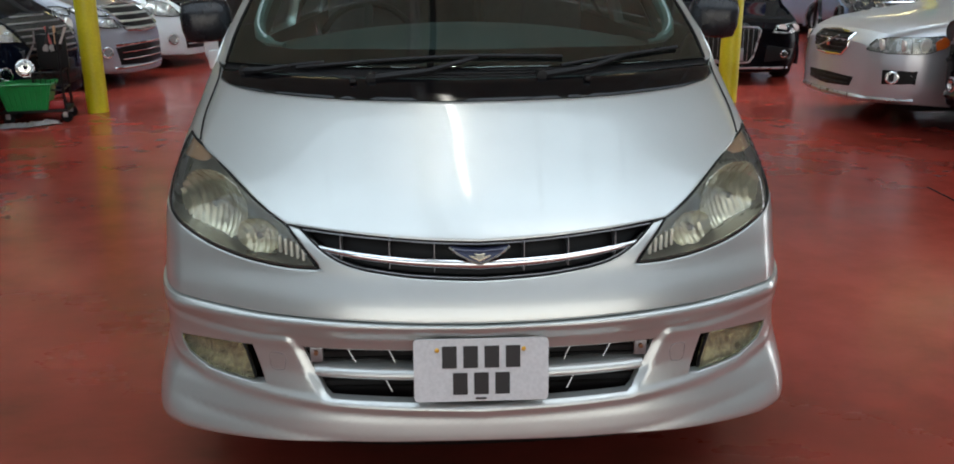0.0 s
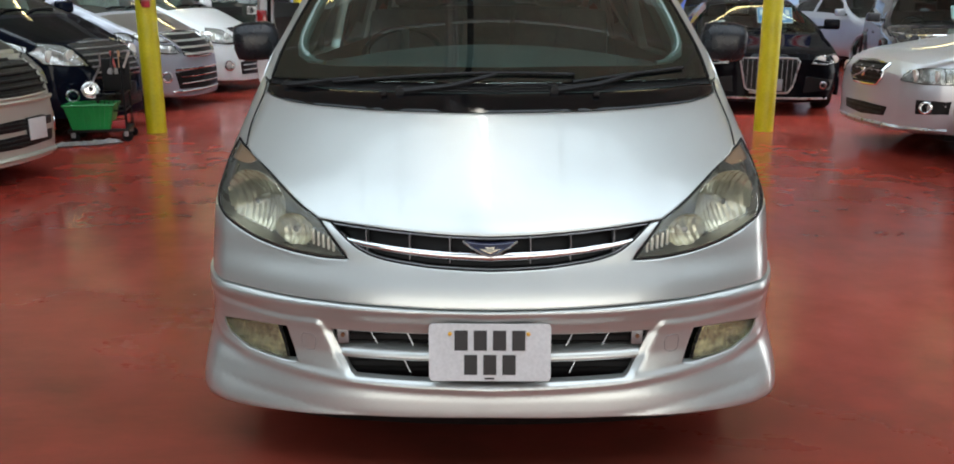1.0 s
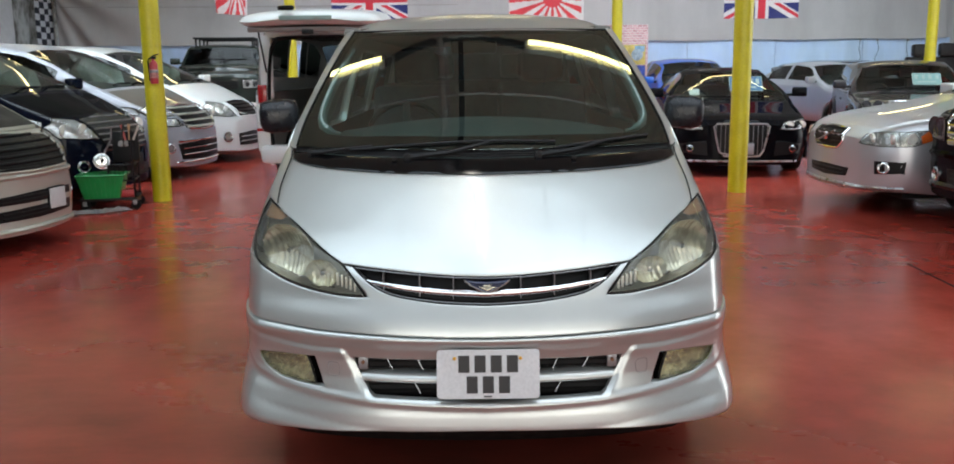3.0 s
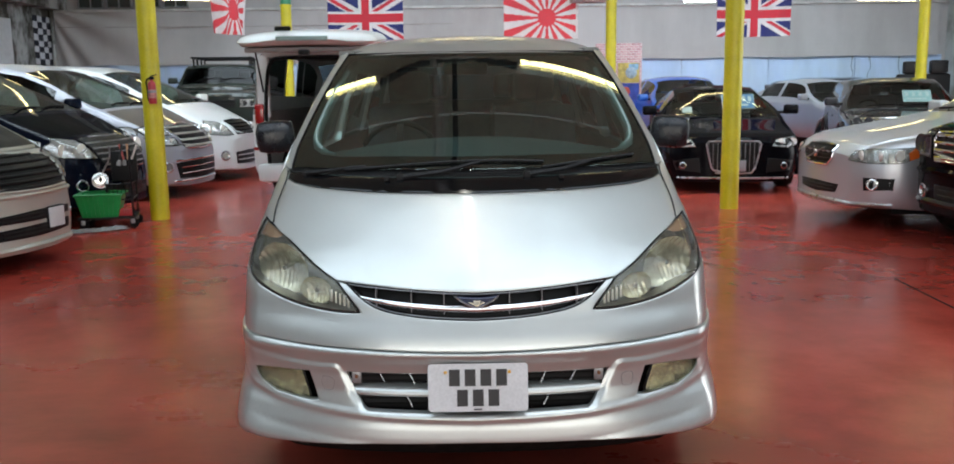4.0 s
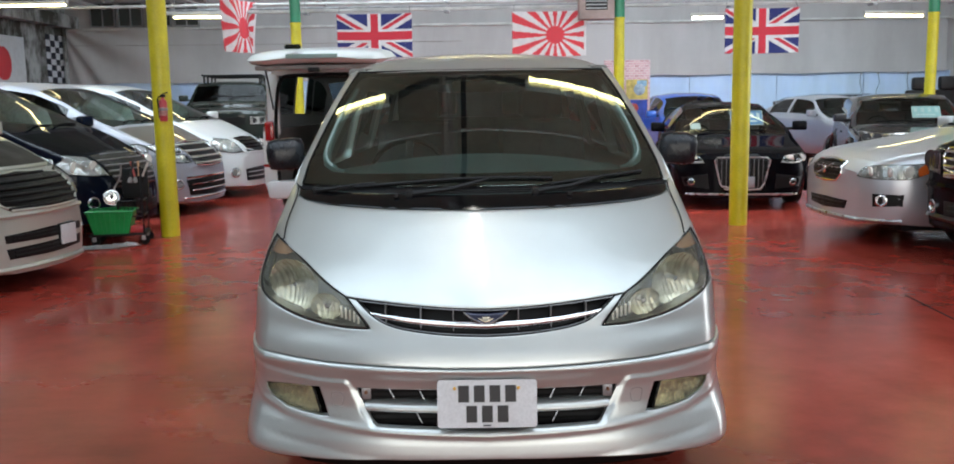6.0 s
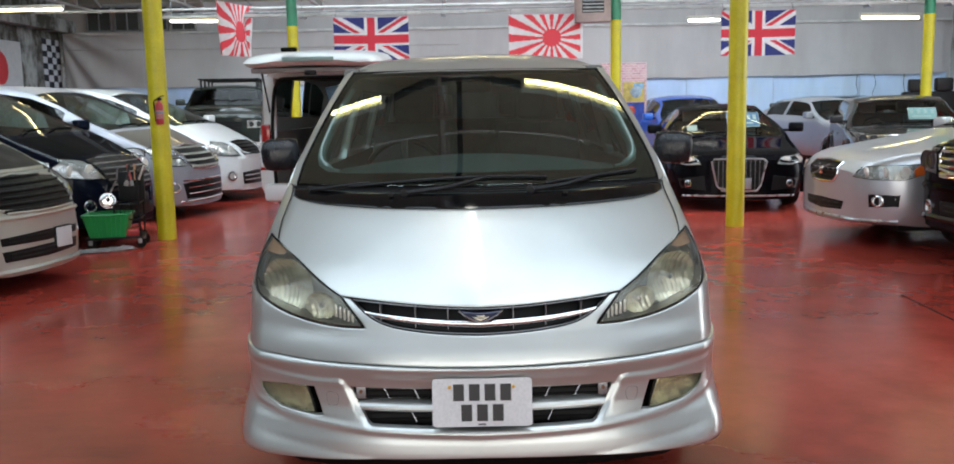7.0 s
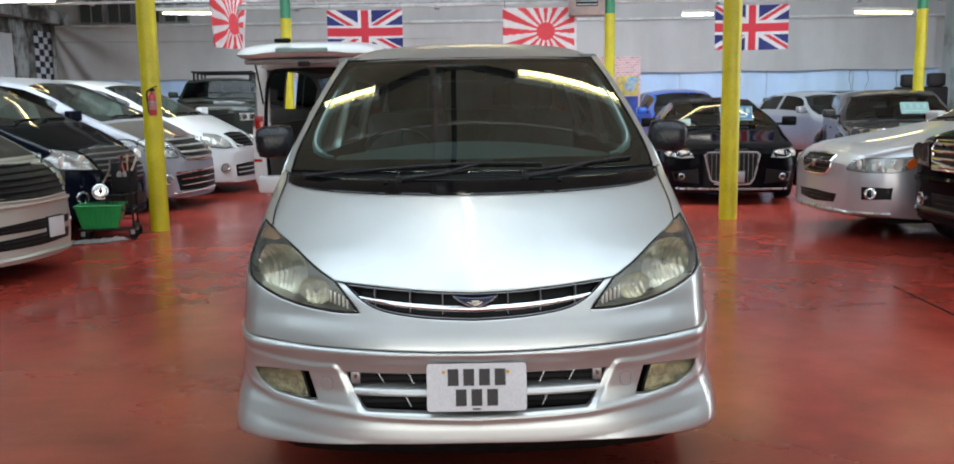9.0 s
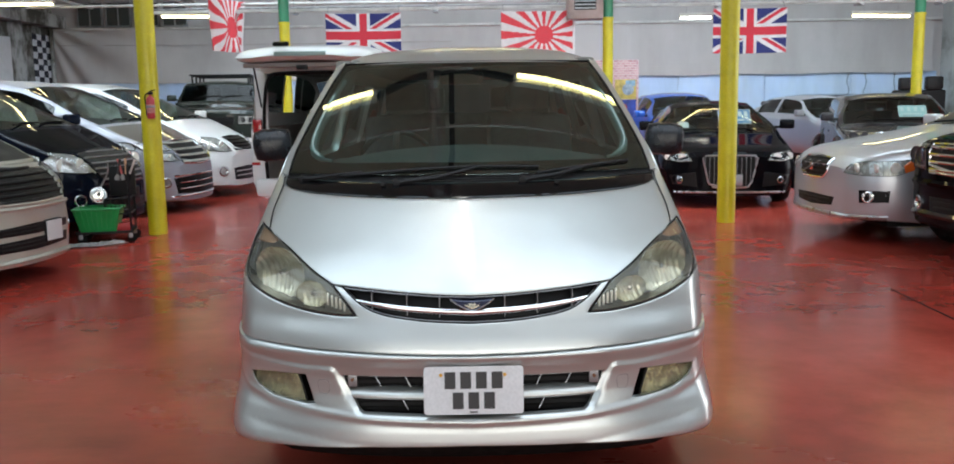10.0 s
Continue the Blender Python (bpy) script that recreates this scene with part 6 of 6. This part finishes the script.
# flags
def cloth_mats(colors):
    return [worn("flag_cloth", c, 0.85, scale=8, amount=0.1) for c in colors]


FLAG_UNION = cloth_mats([(0.70, 0.68, 0.70), (0.62, 0.035, 0.06), (0.022, 0.03, 0.16)])
FLAG_RISING = cloth_mats([(0.72, 0.68, 0.69), (0.72, 0.06, 0.08)])
FLAG_CHECK = cloth_mats([(0.60, 0.62, 0.66), (0.015, 0.018, 0.03)])
FLAG_DISC = cloth_mats([(0.60, 0.62, 0.64), (0.60, 0.05, 0.06)])


def union(u, v):
    """Pattern of crossed stripes: u along, v up, both 0..1, on a 5 by 3 flag."""
    x, y = (u - 0.5) * 5, (v - 0.5) * 3
    if abs(x) < 0.27 or abs(y) < 0.27:
        return 1
    if abs(x) < 0.46 or abs(y) < 0.46:
        return 0
    d = (abs(x) * 3 - abs(y) * 5) / math.hypot(3, 5)
    q = d * (1 if x * y > 0 else -1) * (1 if x > 0 else 1)
    if abs(d) < 0.30:
        return 1 if -0.20 < q < 0.0 or (0 <= q < 0.03) else 0
    return 2


def rising(u, v):
    x, y = (u - 0.58) * 5, (v - 0.48) * 3.05
    r = math.hypot(x, y)
    if r < 0.62:
        return 1
    a = (math.degrees(math.atan2(y, x)) + 5.6) % 22.5
    return 1 if a < 11.25 and u < 0.97 else 0


def checks(u, v):
    return (int(u * 4) + int(v * 8)) % 2


def disc(u, v):
    return 1 if math.hypot((u - 0.5) * 5, (v - 0.5) * 3) < 0.9 else 0


def flag(name, label, m, w, h, pattern, mats, wave=0.02, n=100, gather=0.0):
    rows = int(n * h / w)
    verts, faces, idx = [], [], []
    for j in range(rows + 1):
        for i in range(n + 1):
            u, v = i / n, j / rows
            x = (u - 0.5) * w * (1 - gather * (1 - v) * 0.35)
            y = wave * math.sin(7 * u + 2.5 * v) * (1.15 - v) + gather * 0.10 * math.sin(16 * u) * (1.1 - v)
            verts.append((x, y, (v - 1) * h - 0.012 * math.sin(3.1 * u) * (1 - 0.2 * v)))
    for j in range(rows):
        for i in range(n):
            a = j * (n + 1) + i
            faces.append((a, a + 1, a + n + 2, a + n + 1))
            idx.append(pattern((i + 0.5) / n, (j + 0.5) / rows))
    me = bpy.data.meshes.new(name)
    me.from_pydata(verts, [], faces)
    for k in mats:
        me.materials.append(k)
    me.polygons.foreach_set("material_index", idx)
    me.shade_smooth()
    ob = new(name, me)
    ob.matrix_basis = m
    ob.modifiers.new("thickness", "SOLIDIFY").thickness = 0.003
    tagged(ob, label, "flag")
    for s in (-0.47, 0.47):
        part("cord", rod(bmesh.new(), (s * w, 0, -0.005), (s * w, 0.16, 0.16), 0.004, seg=5), PLASTIC, ob)
    return ob


flag("flag", "red, white and blue crossed flag hanging from the trunking", pose(-2.215, 15.05, 3.14, 0, 0, 1.5), 1.47, 0.84, union, FLAG_UNION)
flag("flag", "white flag with red disc and rays hanging from the trunking", pose(1.21, 15.05, 3.13, 0, 0, 1), 1.45, 0.86, rising, FLAG_RISING)
flag("flag", "red, white and blue crossed flag half behind a column", pose(5.36, 15.05, 3.12, 0, 0, 0), 1.44, 0.86, union, FLAG_UNION)
flag("flag", "red-rayed white flag hanging edgeways and gathered", pose(-4.83, 14.95, 3.44, 0, 0, 72), 1.25, 1.0, rising, FLAG_RISING, 0.05, 100, 0.5)
flag("flag", "black and white chequered flag on the side wall", HALL @ pose(X0 + 0.02, 20.22, 3.22, 0, 0, 90), 1.0, 1.18, checks, FLAG_CHECK, 0.006, 50)
flag("flag", "white flag with a plain red disc on the side wall", HALL @ pose(X0 + 0.02, 17.55, 3.05, 0, 0, 90), 2.1, 1.25, disc, FLAG_DISC, 0.006, 90)

# heater box beside the column
heater = thing("heater_unit", "dusty pink-grey heater box with a black louvre", "heater", pose(2.11, 14.9, 2.94))
part("casing", boxed((-0.34, -0.15, 0), (0.34, 0.25, 0.62), 0.02), worn("dusty_casing", (0.36, 0.27, 0.25), 0.6, scale=4, amount=0.25), heater)
part("louvre_back", boxed((-0.22, -0.156, 0.17), (0.20, -0.15, 0.52)), PLASTIC, heater)
for i in range(5):
    part("louvre", boxed((-0.21, -0.17, 0.19 + 0.065 * i), (0.19, -0.152, 0.215 + 0.065 * i), 0.004, None), STEEL, heater)
for x in (-0.28, 0.28):
    part("hanger", rod(bmesh.new(), (x, 0.05, 0.6), (x, 0.05, roof_height(14.95) - 2.94 + 0.06), 0.012, seg=6), STEEL, heater)

# picture board near the back
board = thing("picture_board", "tall pink brick-patterned board with bright pictures", "display board", pose(2.87, 15.9, 0, 0, 0, 0))


def brick_paper():
    m = mat("pink_brick_paper", (0.5, 0.3, 0.32), 0.7)
    n, l, b = nodes_of(m)
    tx, co = n.new("ShaderNodeTexBrick"), n.new("ShaderNodeTexCoord")
    mp = n.new("ShaderNodeMapping")
    mp.inputs["Rotation"].default_value = (radians(90), 0, 0)
    tx.inputs["Color1"].default_value, tx.inputs["Color2"].default_value, tx.inputs["Mortar"].default_value = (0.45, 0.22, 0.24, 1), (0.60, 0.36, 0.38, 1), (0.62, 0.55, 0.56, 1)
    tx.inputs["Scale"].default_value, tx.inputs["Mortar Size"].default_value = 5.0, 0.03
    l.new(co.outputs["Object"], mp.inputs["Vector"])
    l.new(mp.outputs["Vector"], tx.inputs["Vector"])
    l.new(tx.outputs["Color"], b.inputs["Base Color"])
    return m


part("panel", boxed((-0.47, 0.0, 0.0), (0.47, 0.05, 2.20), 0.005), brick_paper(), board)
part("picture", boxed((-0.02, -0.012, 1.40), (0.42, -0.002, 1.80)), worn("yellow_print", (0.58, 0.45, 0.12), 0.5, scale=7, amount=0.5), board, "yellow printed picture")
part("picture", boxed((-0.02, -0.012, 0.80), (0.42, -0.002, 1.385)), worn("blue_print", (0.03, 0.07, 0.40), 0.5, scale=7, amount=0.5), board, "blue printed picture")
part("picture_shape", lathe([(0.0, -0.008), (0.11, -0.006), (0.12, 0)], 16, "Y"), worn("grey_print", (0.35, 0.45, 0.55), 0.5, scale=12, amount=0.5), board, m=pose(0.25, -0.014, 1.60))
part("picture_shape", lathe([(0.0, -0.008), (0.09, -0.006), (0.10, 0)], 7, "Y"), worn("red_print", (0.5, 0.06, 0.03), 0.5, scale=12, amount=0.5), board, m=pose(0.14, -0.014, 1.22))
part("picture_shape", boxed((0.20, -0.016, 1.66), (0.40, -0.012, 1.78)), worn("sky_print", (0.25, 0.45, 0.62), 0.5, scale=12, amount=0.3), board)

# things seen over the cars at the back: a black two-part headrest on a stored seat
stool = thing("stored_seat", "black padded seat with two headrests stored high on a rack", "seat", pose(9.3, 16.4, 0))
part("headrest", boxed((-0.36, -0.1, 1.50), (-0.04, 0.06, 1.76), 0.05), PLASTIC, stool)
part("headrest", boxed((0.20, -0.1, 1.50), (0.56, 0.06, 1.78), 0.05), PLASTIC, stool)
part("back", boxed((-0.45, -0.05, 0.75), (0.65, 0.15, 1.50), 0.06), PLASTIC, stool)
part("stand", boxed((-0.40, -0.1, 0.0), (0.60, 0.4, 0.76), 0.02), PLASTIC, stool)

# fire extinguisher on the column
ext = thing("fire_extinguisher", "small faded red fire extinguisher strapped to the column", "fire extinguisher", pose(-3.475, 6.745, 1.26))
part("cylinder", lathe([(0.0, 0.0), (0.035, 0.0), (0.042, 0.012), (0.042, 0.20), (0.034, 0.225), (0.014, 0.24), (0.014, 0.26), (0.0, 0.26)], 20, "Z"), worn("faded_red", (0.50, 0.05, 0.06), 0.35, scale=12, amount=0.3), ext)
part("label", lathe([(0.0425, 0.06), (0.0432, 0.062), (0.0432, 0.15), (0.0425, 0.152)], 20, "Z"), worn("pale_label", (0.50, 0.22, 0.20), 0.5, scale=30, amount=0.4), ext)
part("valve", boxed((-0.02, -0.016, 0.255), (0.03, 0.016, 0.285), 0.005), PLASTIC, ext)
part("lever", tube_mesh([(-0.01, 0, 0.285), (0.03, 0, 0.30), (0.06, 0, 0.305)], 0.006, 6), PLASTIC, ext)
part("hose", tube_mesh(spline([(-0.02, 0, 0.27), (-0.055, 0, 0.24), (-0.05, 0, 0.14), (-0.046, 0, 0.03)], 5), 0.008, 6), RUBBER, ext)
part("strap", lathe([(0.044, 0.115), (0.046, 0.118), (0.046, 0.137), (0.044, 0.14)], 20, "Z"), STEEL, ext)
part("bracket", boxed((-0.03, 0.03, 0.10), (0.02, 0.07, 0.16), 0.004), STEEL, ext)

# trolley with a green basket
cart = thing("trolley", "black wire trolley carrying a bright green basket and cleaning things", "trolley", pose(-3.88, 6.38, 0, 0, 0, 14))
bm = bmesh.new()
box(bm, (-0.28, -0.21, 0.10), (0.28, 0.21, 0.125), 0.006)
part("deck", bm, PLASTIC, cart)
for x in (-0.24, 0.24):
    for y in (-0.17, 0.17):
        wh = part("castor", lathe([(0.0, -0.018), (0.045, -0.018), (0.05, 0), (0.045, 0.018), (0.0, 0.018)], 16, "Y"), RUBBER, cart, m=pose(x + 0.02, y, 0.05))
        part("fork", boxed((-0.03, -0.024, 0.0), (0.01, 0.024, 0.06), 0.004), STEEL, wh)
bm = bmesh.new()
for x, y in ((0.26, -0.19), (0.26, 0.19), (0.02, 0.19), (0.02, -0.19)):
    rod(bm, (x, y, 0.11), (x, y, 0.46 if x < 0.1 else 0.80), 0.011, seg=8)
for z in (0.30, 0.46):
    rod(bm, (0.02, -0.19, z), (0.26, -0.19, z), 0.008, seg=6)
    rod(bm, (0.02, 0.19, z), (0.26, 0.19, z), 0.008, seg=6)
    rod(bm, (0.26, -0.19, z), (0.26, 0.19, z), 0.008, seg=6)
rod(bm, (0.26, -0.19, 0.80), (0.26, 0.19, 0.80), 0.013, seg=8)
for i in range(6):
    x = 0.04 + 0.04 * i
    rod(bm, (x, -0.19, 0.30), (x, -0.19, 0.46), 0.004, seg=5)
part("frame", bm, PLASTIC, cart)
part("screen", boxed((0.04, 0.05, 0.47), (0.30, 0.09, 0.78), 0.01), PLASTIC, cart)
part("tray", boxed((0.03, -0.17, 0.125), (0.25, -0.05, 0.20), 0.01), mat("red_tray", (0.45, 0.03, 0.03), 0.4), cart)

basket = thing("basket", "bright green plastic shopping basket standing on the trolley", "basket", pose(-3.91, 6.28, 0.127, 0, 0, 12))
GREEN_PLASTIC = worn("green_plastic", (0.012, 0.30, 0.07), 0.35, scale=10, amount=0.15)
bm = bmesh.new()
lo_ring, hi_ring, t = (0.17, 0.115), (0.225, 0.155), 0.006
for (sx, sy) in ((1, 0), (-1, 0), (0, 1), (0, -1)):
    for off in (0.0,):
        if sx:
            q = [(sx * lo_ring[0], -lo_ring[1], 0), (sx * lo_ring[0], lo_ring[1], 0), (sx * hi_ring[0], hi_ring[1], 0.23), (sx * hi_ring[0], -hi_ring[1], 0.23)]
        else:
            q = [(-lo_ring[0], sy * lo_ring[1], 0), (lo_ring[0], sy * lo_ring[1], 0), (hi_ring[0], sy * hi_ring[1], 0.23), (-hi_ring[0], sy * hi_ring[1], 0.23)]
        bm.faces.new([bm.verts.new(c) for c in q])
bm.faces.new([bm.verts.new(c) for c in ((-lo_ring[0], -lo_ring[1], 0), (lo_ring[0], -lo_ring[1], 0), (lo_ring[0], lo_ring[1], 0), (-lo_ring[0], lo_ring[1], 0))])
bmesh.ops.remove_doubles(bm, verts=bm.verts, dist=0.001)
bmesh.ops.solidify(bm, geom=bm.faces[:], thickness=0.005)
part("bowl", bm, GREEN_PLASTIC, basket, angle=30)
part("rim", tube_mesh([(0.23, -0.16, 0.232), (0.23, 0.16, 0.232), (-0.23, 0.16, 0.232), (-0.23, -0.16, 0.232), (0.23, -0.16, 0.232)], 0.011, 8), GREEN_PLASTIC, basket)
for i in range(9):
    x = -0.16 + 0.04 * i
    part("rib", tube_mesh([(x, -0.119, 0.01), (x * 1.25, -0.158, 0.22)], 0.004, 5), GREEN_PLASTIC, basket)
for s in (1, -1):
    part("handle", tube_mesh([(-0.14, s * 0.15, 0.235), (-0.12, s * 0.13, 0.245), (0.12, s * 0.13, 0.245), (0.14, s * 0.15, 0.235)], 0.006, 6), GREEN_PLASTIC, basket)

lampy = thing("work_light", "round chrome work light clipped to the trolley", "work light", pose(-3.89, 6.24, 0.50, 0, 0, 20))
part("reflector", lathe([(0.02, 0.06), (0.05, 0.03), (0.075, 0.0), (0.08, -0.008), (0.076, -0.008)], 24, "Y"), CHROME, lampy)
part("lens", lathe([(0.0, -0.006), (0.04, -0.005), (0.076, 0.0)], 20, "Y"), LENS, lampy)
part("arm", tube_mesh(spline([(0.0, 0.05, 0.02), (0.05, 0.06, 0.12), (0.10, 0.04, 0.22), (0.11, 0.02, 0.34)], 4), 0.009, 6), STEEL, lampy)
for k, (c, dx) in enumerate((((0.5, 0.10, 0.09), 0.0), ((0.55, 0.32, 0.18), 0.05), ((0.02, 0.02, 0.02), -0.05), ((0.55, 0.5, 0.45), 0.09))):
    br = thing("brush", "cleaning brush hanging on the trolley handle", "brush", pose(-3.68 + dx * 0.8, 6.36 + dx * 0.2, 0.70, 0, 12 * (k - 1), 0), "brushes on the trolley")
    part("grip", lathe([(0.0, 0.0), (0.012, 0.004), (0.010, 0.08), (0.014, 0.16), (0.0, 0.165)], 10, "Z"), mat("brush_grip", c, 0.5), br)
    part("bristles", lathe([(0.012, -0.002), (0.026, -0.03), (0.024, -0.06), (0.0, -0.062)], 12, "Z"), RUBBER if k % 2 else CLOTH_GREY, br)


def rag(label, x, y, sx, sy, seed, color):
    bm = bmesh.new()
    n = 22
    g = []
    for i in range(n + 1):
        row = []
        for j in range(n + 1):
            u, v = i / n * 2 - 1, j / n * 2 - 1
            r = 1 + 0.25 * noise.noise((u * 1.3, v * 1.3, seed))
            h = 0.012 + 0.03 * max(0, noise.noise((u * 3.2, v * 3.2, seed + 5)) + 0.35) * max(0, 1 - max(abs(u), abs(v)) ** 4)
            row.append(bm.verts.new((u * sx * r, v * sy * r, h)))
        g.append(row)
    for i in range(n):
        for j in range(n):
            bm.faces.new((g[i][j], g[i + 1][j], g[i + 1][j + 1], g[i][j + 1]))
    bmesh.ops.solidify(bm, geom=bm.faces[:], thickness=0.010)
    ob = part("rag", bm, worn("rag_cloth", color, 0.95, scale=14, amount=0.3), None, "", pose(x, y, 0.002, 0, 0, 20 * seed))
    tagged(ob, label, "rag")


rag("crumpled pale grey rag on the floor", -3.98, 6.0, 0.17, 0.11, 1, (0.6, 0.6, 0.61))
rag("crumpled dirty white rag beside the trolley", -3.76, 6.13, 0.15, 0.10, 2, (0.78, 0.78, 0.78))

# scratch in the floor
crack = part("floor_joint", tube_mesh([(2.98, 3.42, 0.0), (2.97, 3.0, 0.0), (2.96, 2.5, 0.0), (2.95, 1.6, 0.0)], 0.006, 6), RUBBER)
tagged(crack, "thin dark strip along the floor joint", "floor joint", kind="structure")


# ---- price boards behind windscreens ----
def price_board(label, m, w, h, color, bars):
    b = thing("price_board", label, "price board", m, "price boards")
    part("card", boxed((-w / 2, -0.004, -h / 2), (w / 2, 0.004, h / 2), 0.003), PLATE_WHITE, b)
    part("field", boxed((-w / 2 + 0.01, -0.007, -h / 2 + 0.01), (w / 2 - 0.01, -0.0045, h / 2 - 0.01)), color, b)
    for i in range(bars):
        x = -w * 0.36 + w * 0.72 * i / max(1, bars - 1)
        part("figure_bar", boxed((x - w * 0.055, -0.010, -h * 0.02), (x + w * 0.055, -0.0075, h * 0.32)), PLATE_WHITE, b)
    part("text_bar", boxed((-w * 0.36, -0.010, -h * 0.32), (w * 0.30, -0.0075, -h * 0.20)), PLATE_WHITE, b)


BOARD_BLUE = mat("board_blue", (0.08, 0.20, 0.42), 0.4)
BOARD_PALE = mat("board_pale", (0.40, 0.52, 0.55), 0.4)
price_board("blue and white price board behind the windscreen", hatch.matrix_basis @ pose(0.30, 1.86, 1.115, -48), 0.46, 0.30, BOARD_BLUE, 5)
paper = thing("paper_note", "small white paper behind the windscreen", "paper", hatch.matrix_basis @ pose(-0.44, 1.62, 1.01, -50))
part("sheet_of_paper", boxed((-0.07, -0.002, -0.06), (0.07, 0.002, 0.06)), PLATE_WHITE, paper)

suv_board = pose(6.25, 10.1, 0, 0, 0, -16)
price_board("pale price board behind the windscreen of the utility car", suv_board @ pose(0.30, 1.75, 1.13, -50), 0.42, 0.28, BOARD_PALE, 4)

# rear of the white van: frame, raised tailgate, load bay
bm = bmesh.new()
for top in (True, False):
    g = []
    for i in range(29):
        u = -1 + 2 * i / 28
        row = []
        for k in range(17):
            v = k / 16
            half = 0.78 * math.sqrt(max(0.0, 1 - max(0.0, (v - 0.72) / 0.36) ** 2.6))
            edge = max(0.0, 1 - abs(u) ** 6) ** 0.5 * max(0.0, 1 - v ** 9) ** 0.5
            y = (-0.035 - 0.085 * edge if top else -0.035 + 0.085 * edge) - 0.035 * (1 - u * u)
            row.append(bm.verts.new((half * u, y, 1.09 * v)))
        g.append(row)
    for p, q in zip(g, g[1:]):
        for k in range(16):
            bm.faces.new((p[k], p[k + 1], q[k + 1], q[k]))
bmesh.ops.remove_doubles(bm, verts=bm.verts, dist=0.0005)
gate = part("tailgate", bm, WHITE_PAINT, white_van, "raised white tailgate", pose(0, 4.62, 1.93, -94))
part("gate_lining", boxed((-0.66, 0.02, 0.08), (0.66, 0.075, 0.98), 0.02), worn("brown_lining", (0.22, 0.19, 0.175), 0.8, scale=6), gate)
part("plate_recess", boxed((-0.28, -0.10, 1.04), (0.28, -0.05, 1.098), 0.01), mat("pale_green_plastic", (0.25, 0.36, 0.34), 0.3), gate)
part("latch", boxed((-0.06, 0.045, 0.95), (0.06, 0.10, 1.03), 0.012), PLASTIC, gate)
part("under_mirror", boxed((-0.10, -0.205, 1.0), (0.08, -0.15, 1.06), 0.025), SHADED, gate, m=pose(0.22, 0, 0))
for s in (1, -1):
    part("gas_strut", tube_mesh([(s * 0.74, 4.55, 1.30), (s * 0.72, 4.95, 1.86)], 0.011, 6), PLASTIC, white_van)
    part("rear_lamp", boxed((s * 0.80 - 0.06, 4.52, 0.98), (s * 0.80 + 0.05, 4.63, 1.22), 0.02), RED_LENS, white_van)
    part("lamp_foot", boxed((s * 0.835 - 0.055, 4.54, 0.66), (s * 0.835 + 0.05, 4.61, 0.70), 0.008), RED_LENS, white_van)
    bm = bmesh.new()
    box(bm, (s * 0.80 - 0.10, 4.50, 0.42), (s * 0.80 + 0.085, 4.605, 1.10), 0.03)
    box(bm, (s * 0.76 - 0.09, 4.50, 1.05), (s * 0.76 + 0.06, 4.60, 1.80), 0.03, None)
    part("rear_post", bm, WHITE_PAINT, white_van)
    part("side_lining", boxed((s * 0.76 - 0.02, 2.0, 0.45), (s * 0.76 + 0.02, 4.5, 1.12), 0.01), worn("brown_lining", (0.22, 0.19, 0.175), 0.8, scale=6), white_van)
part("rear_header", boxed((-0.74, 4.48, 1.76), (0.74, 4.60, 1.90), 0.03), WHITE_PAINT, white_van)
part("rear_bumper", boxed((-0.85, 4.50, 0.27), (0.85, 4.66, 0.50), 0.07), WHITE_PAINT, white_van)
part("bay_headlining", boxed((-0.70, 1.6, 1.80), (0.70, 4.5, 1.83), 0.01), worn("brown_lining", (0.22, 0.19, 0.175), 0.8, scale=6), white_van)
part("bay_seat", boxed((-0.68, 3.4, 0.45), (0.30, 3.75, 1.30), 0.06), SEAT, white_van)
part("door_seal", tube_mesh(spline([(0.70, 4.607, 0.50), (0.715, 4.607, 1.05), (0.69, 4.607, 1.45), (0.63, 4.607, 1.70), (0.45, 4.607, 1.76), (-0.45, 4.607, 1.76), (-0.63, 4.607, 1.70), (-0.69, 4.607, 1.45), (-0.715, 4.607, 1.05), (-0.70, 4.607, 0.50)], 5), 0.022, 8), RUBBER, white_van)
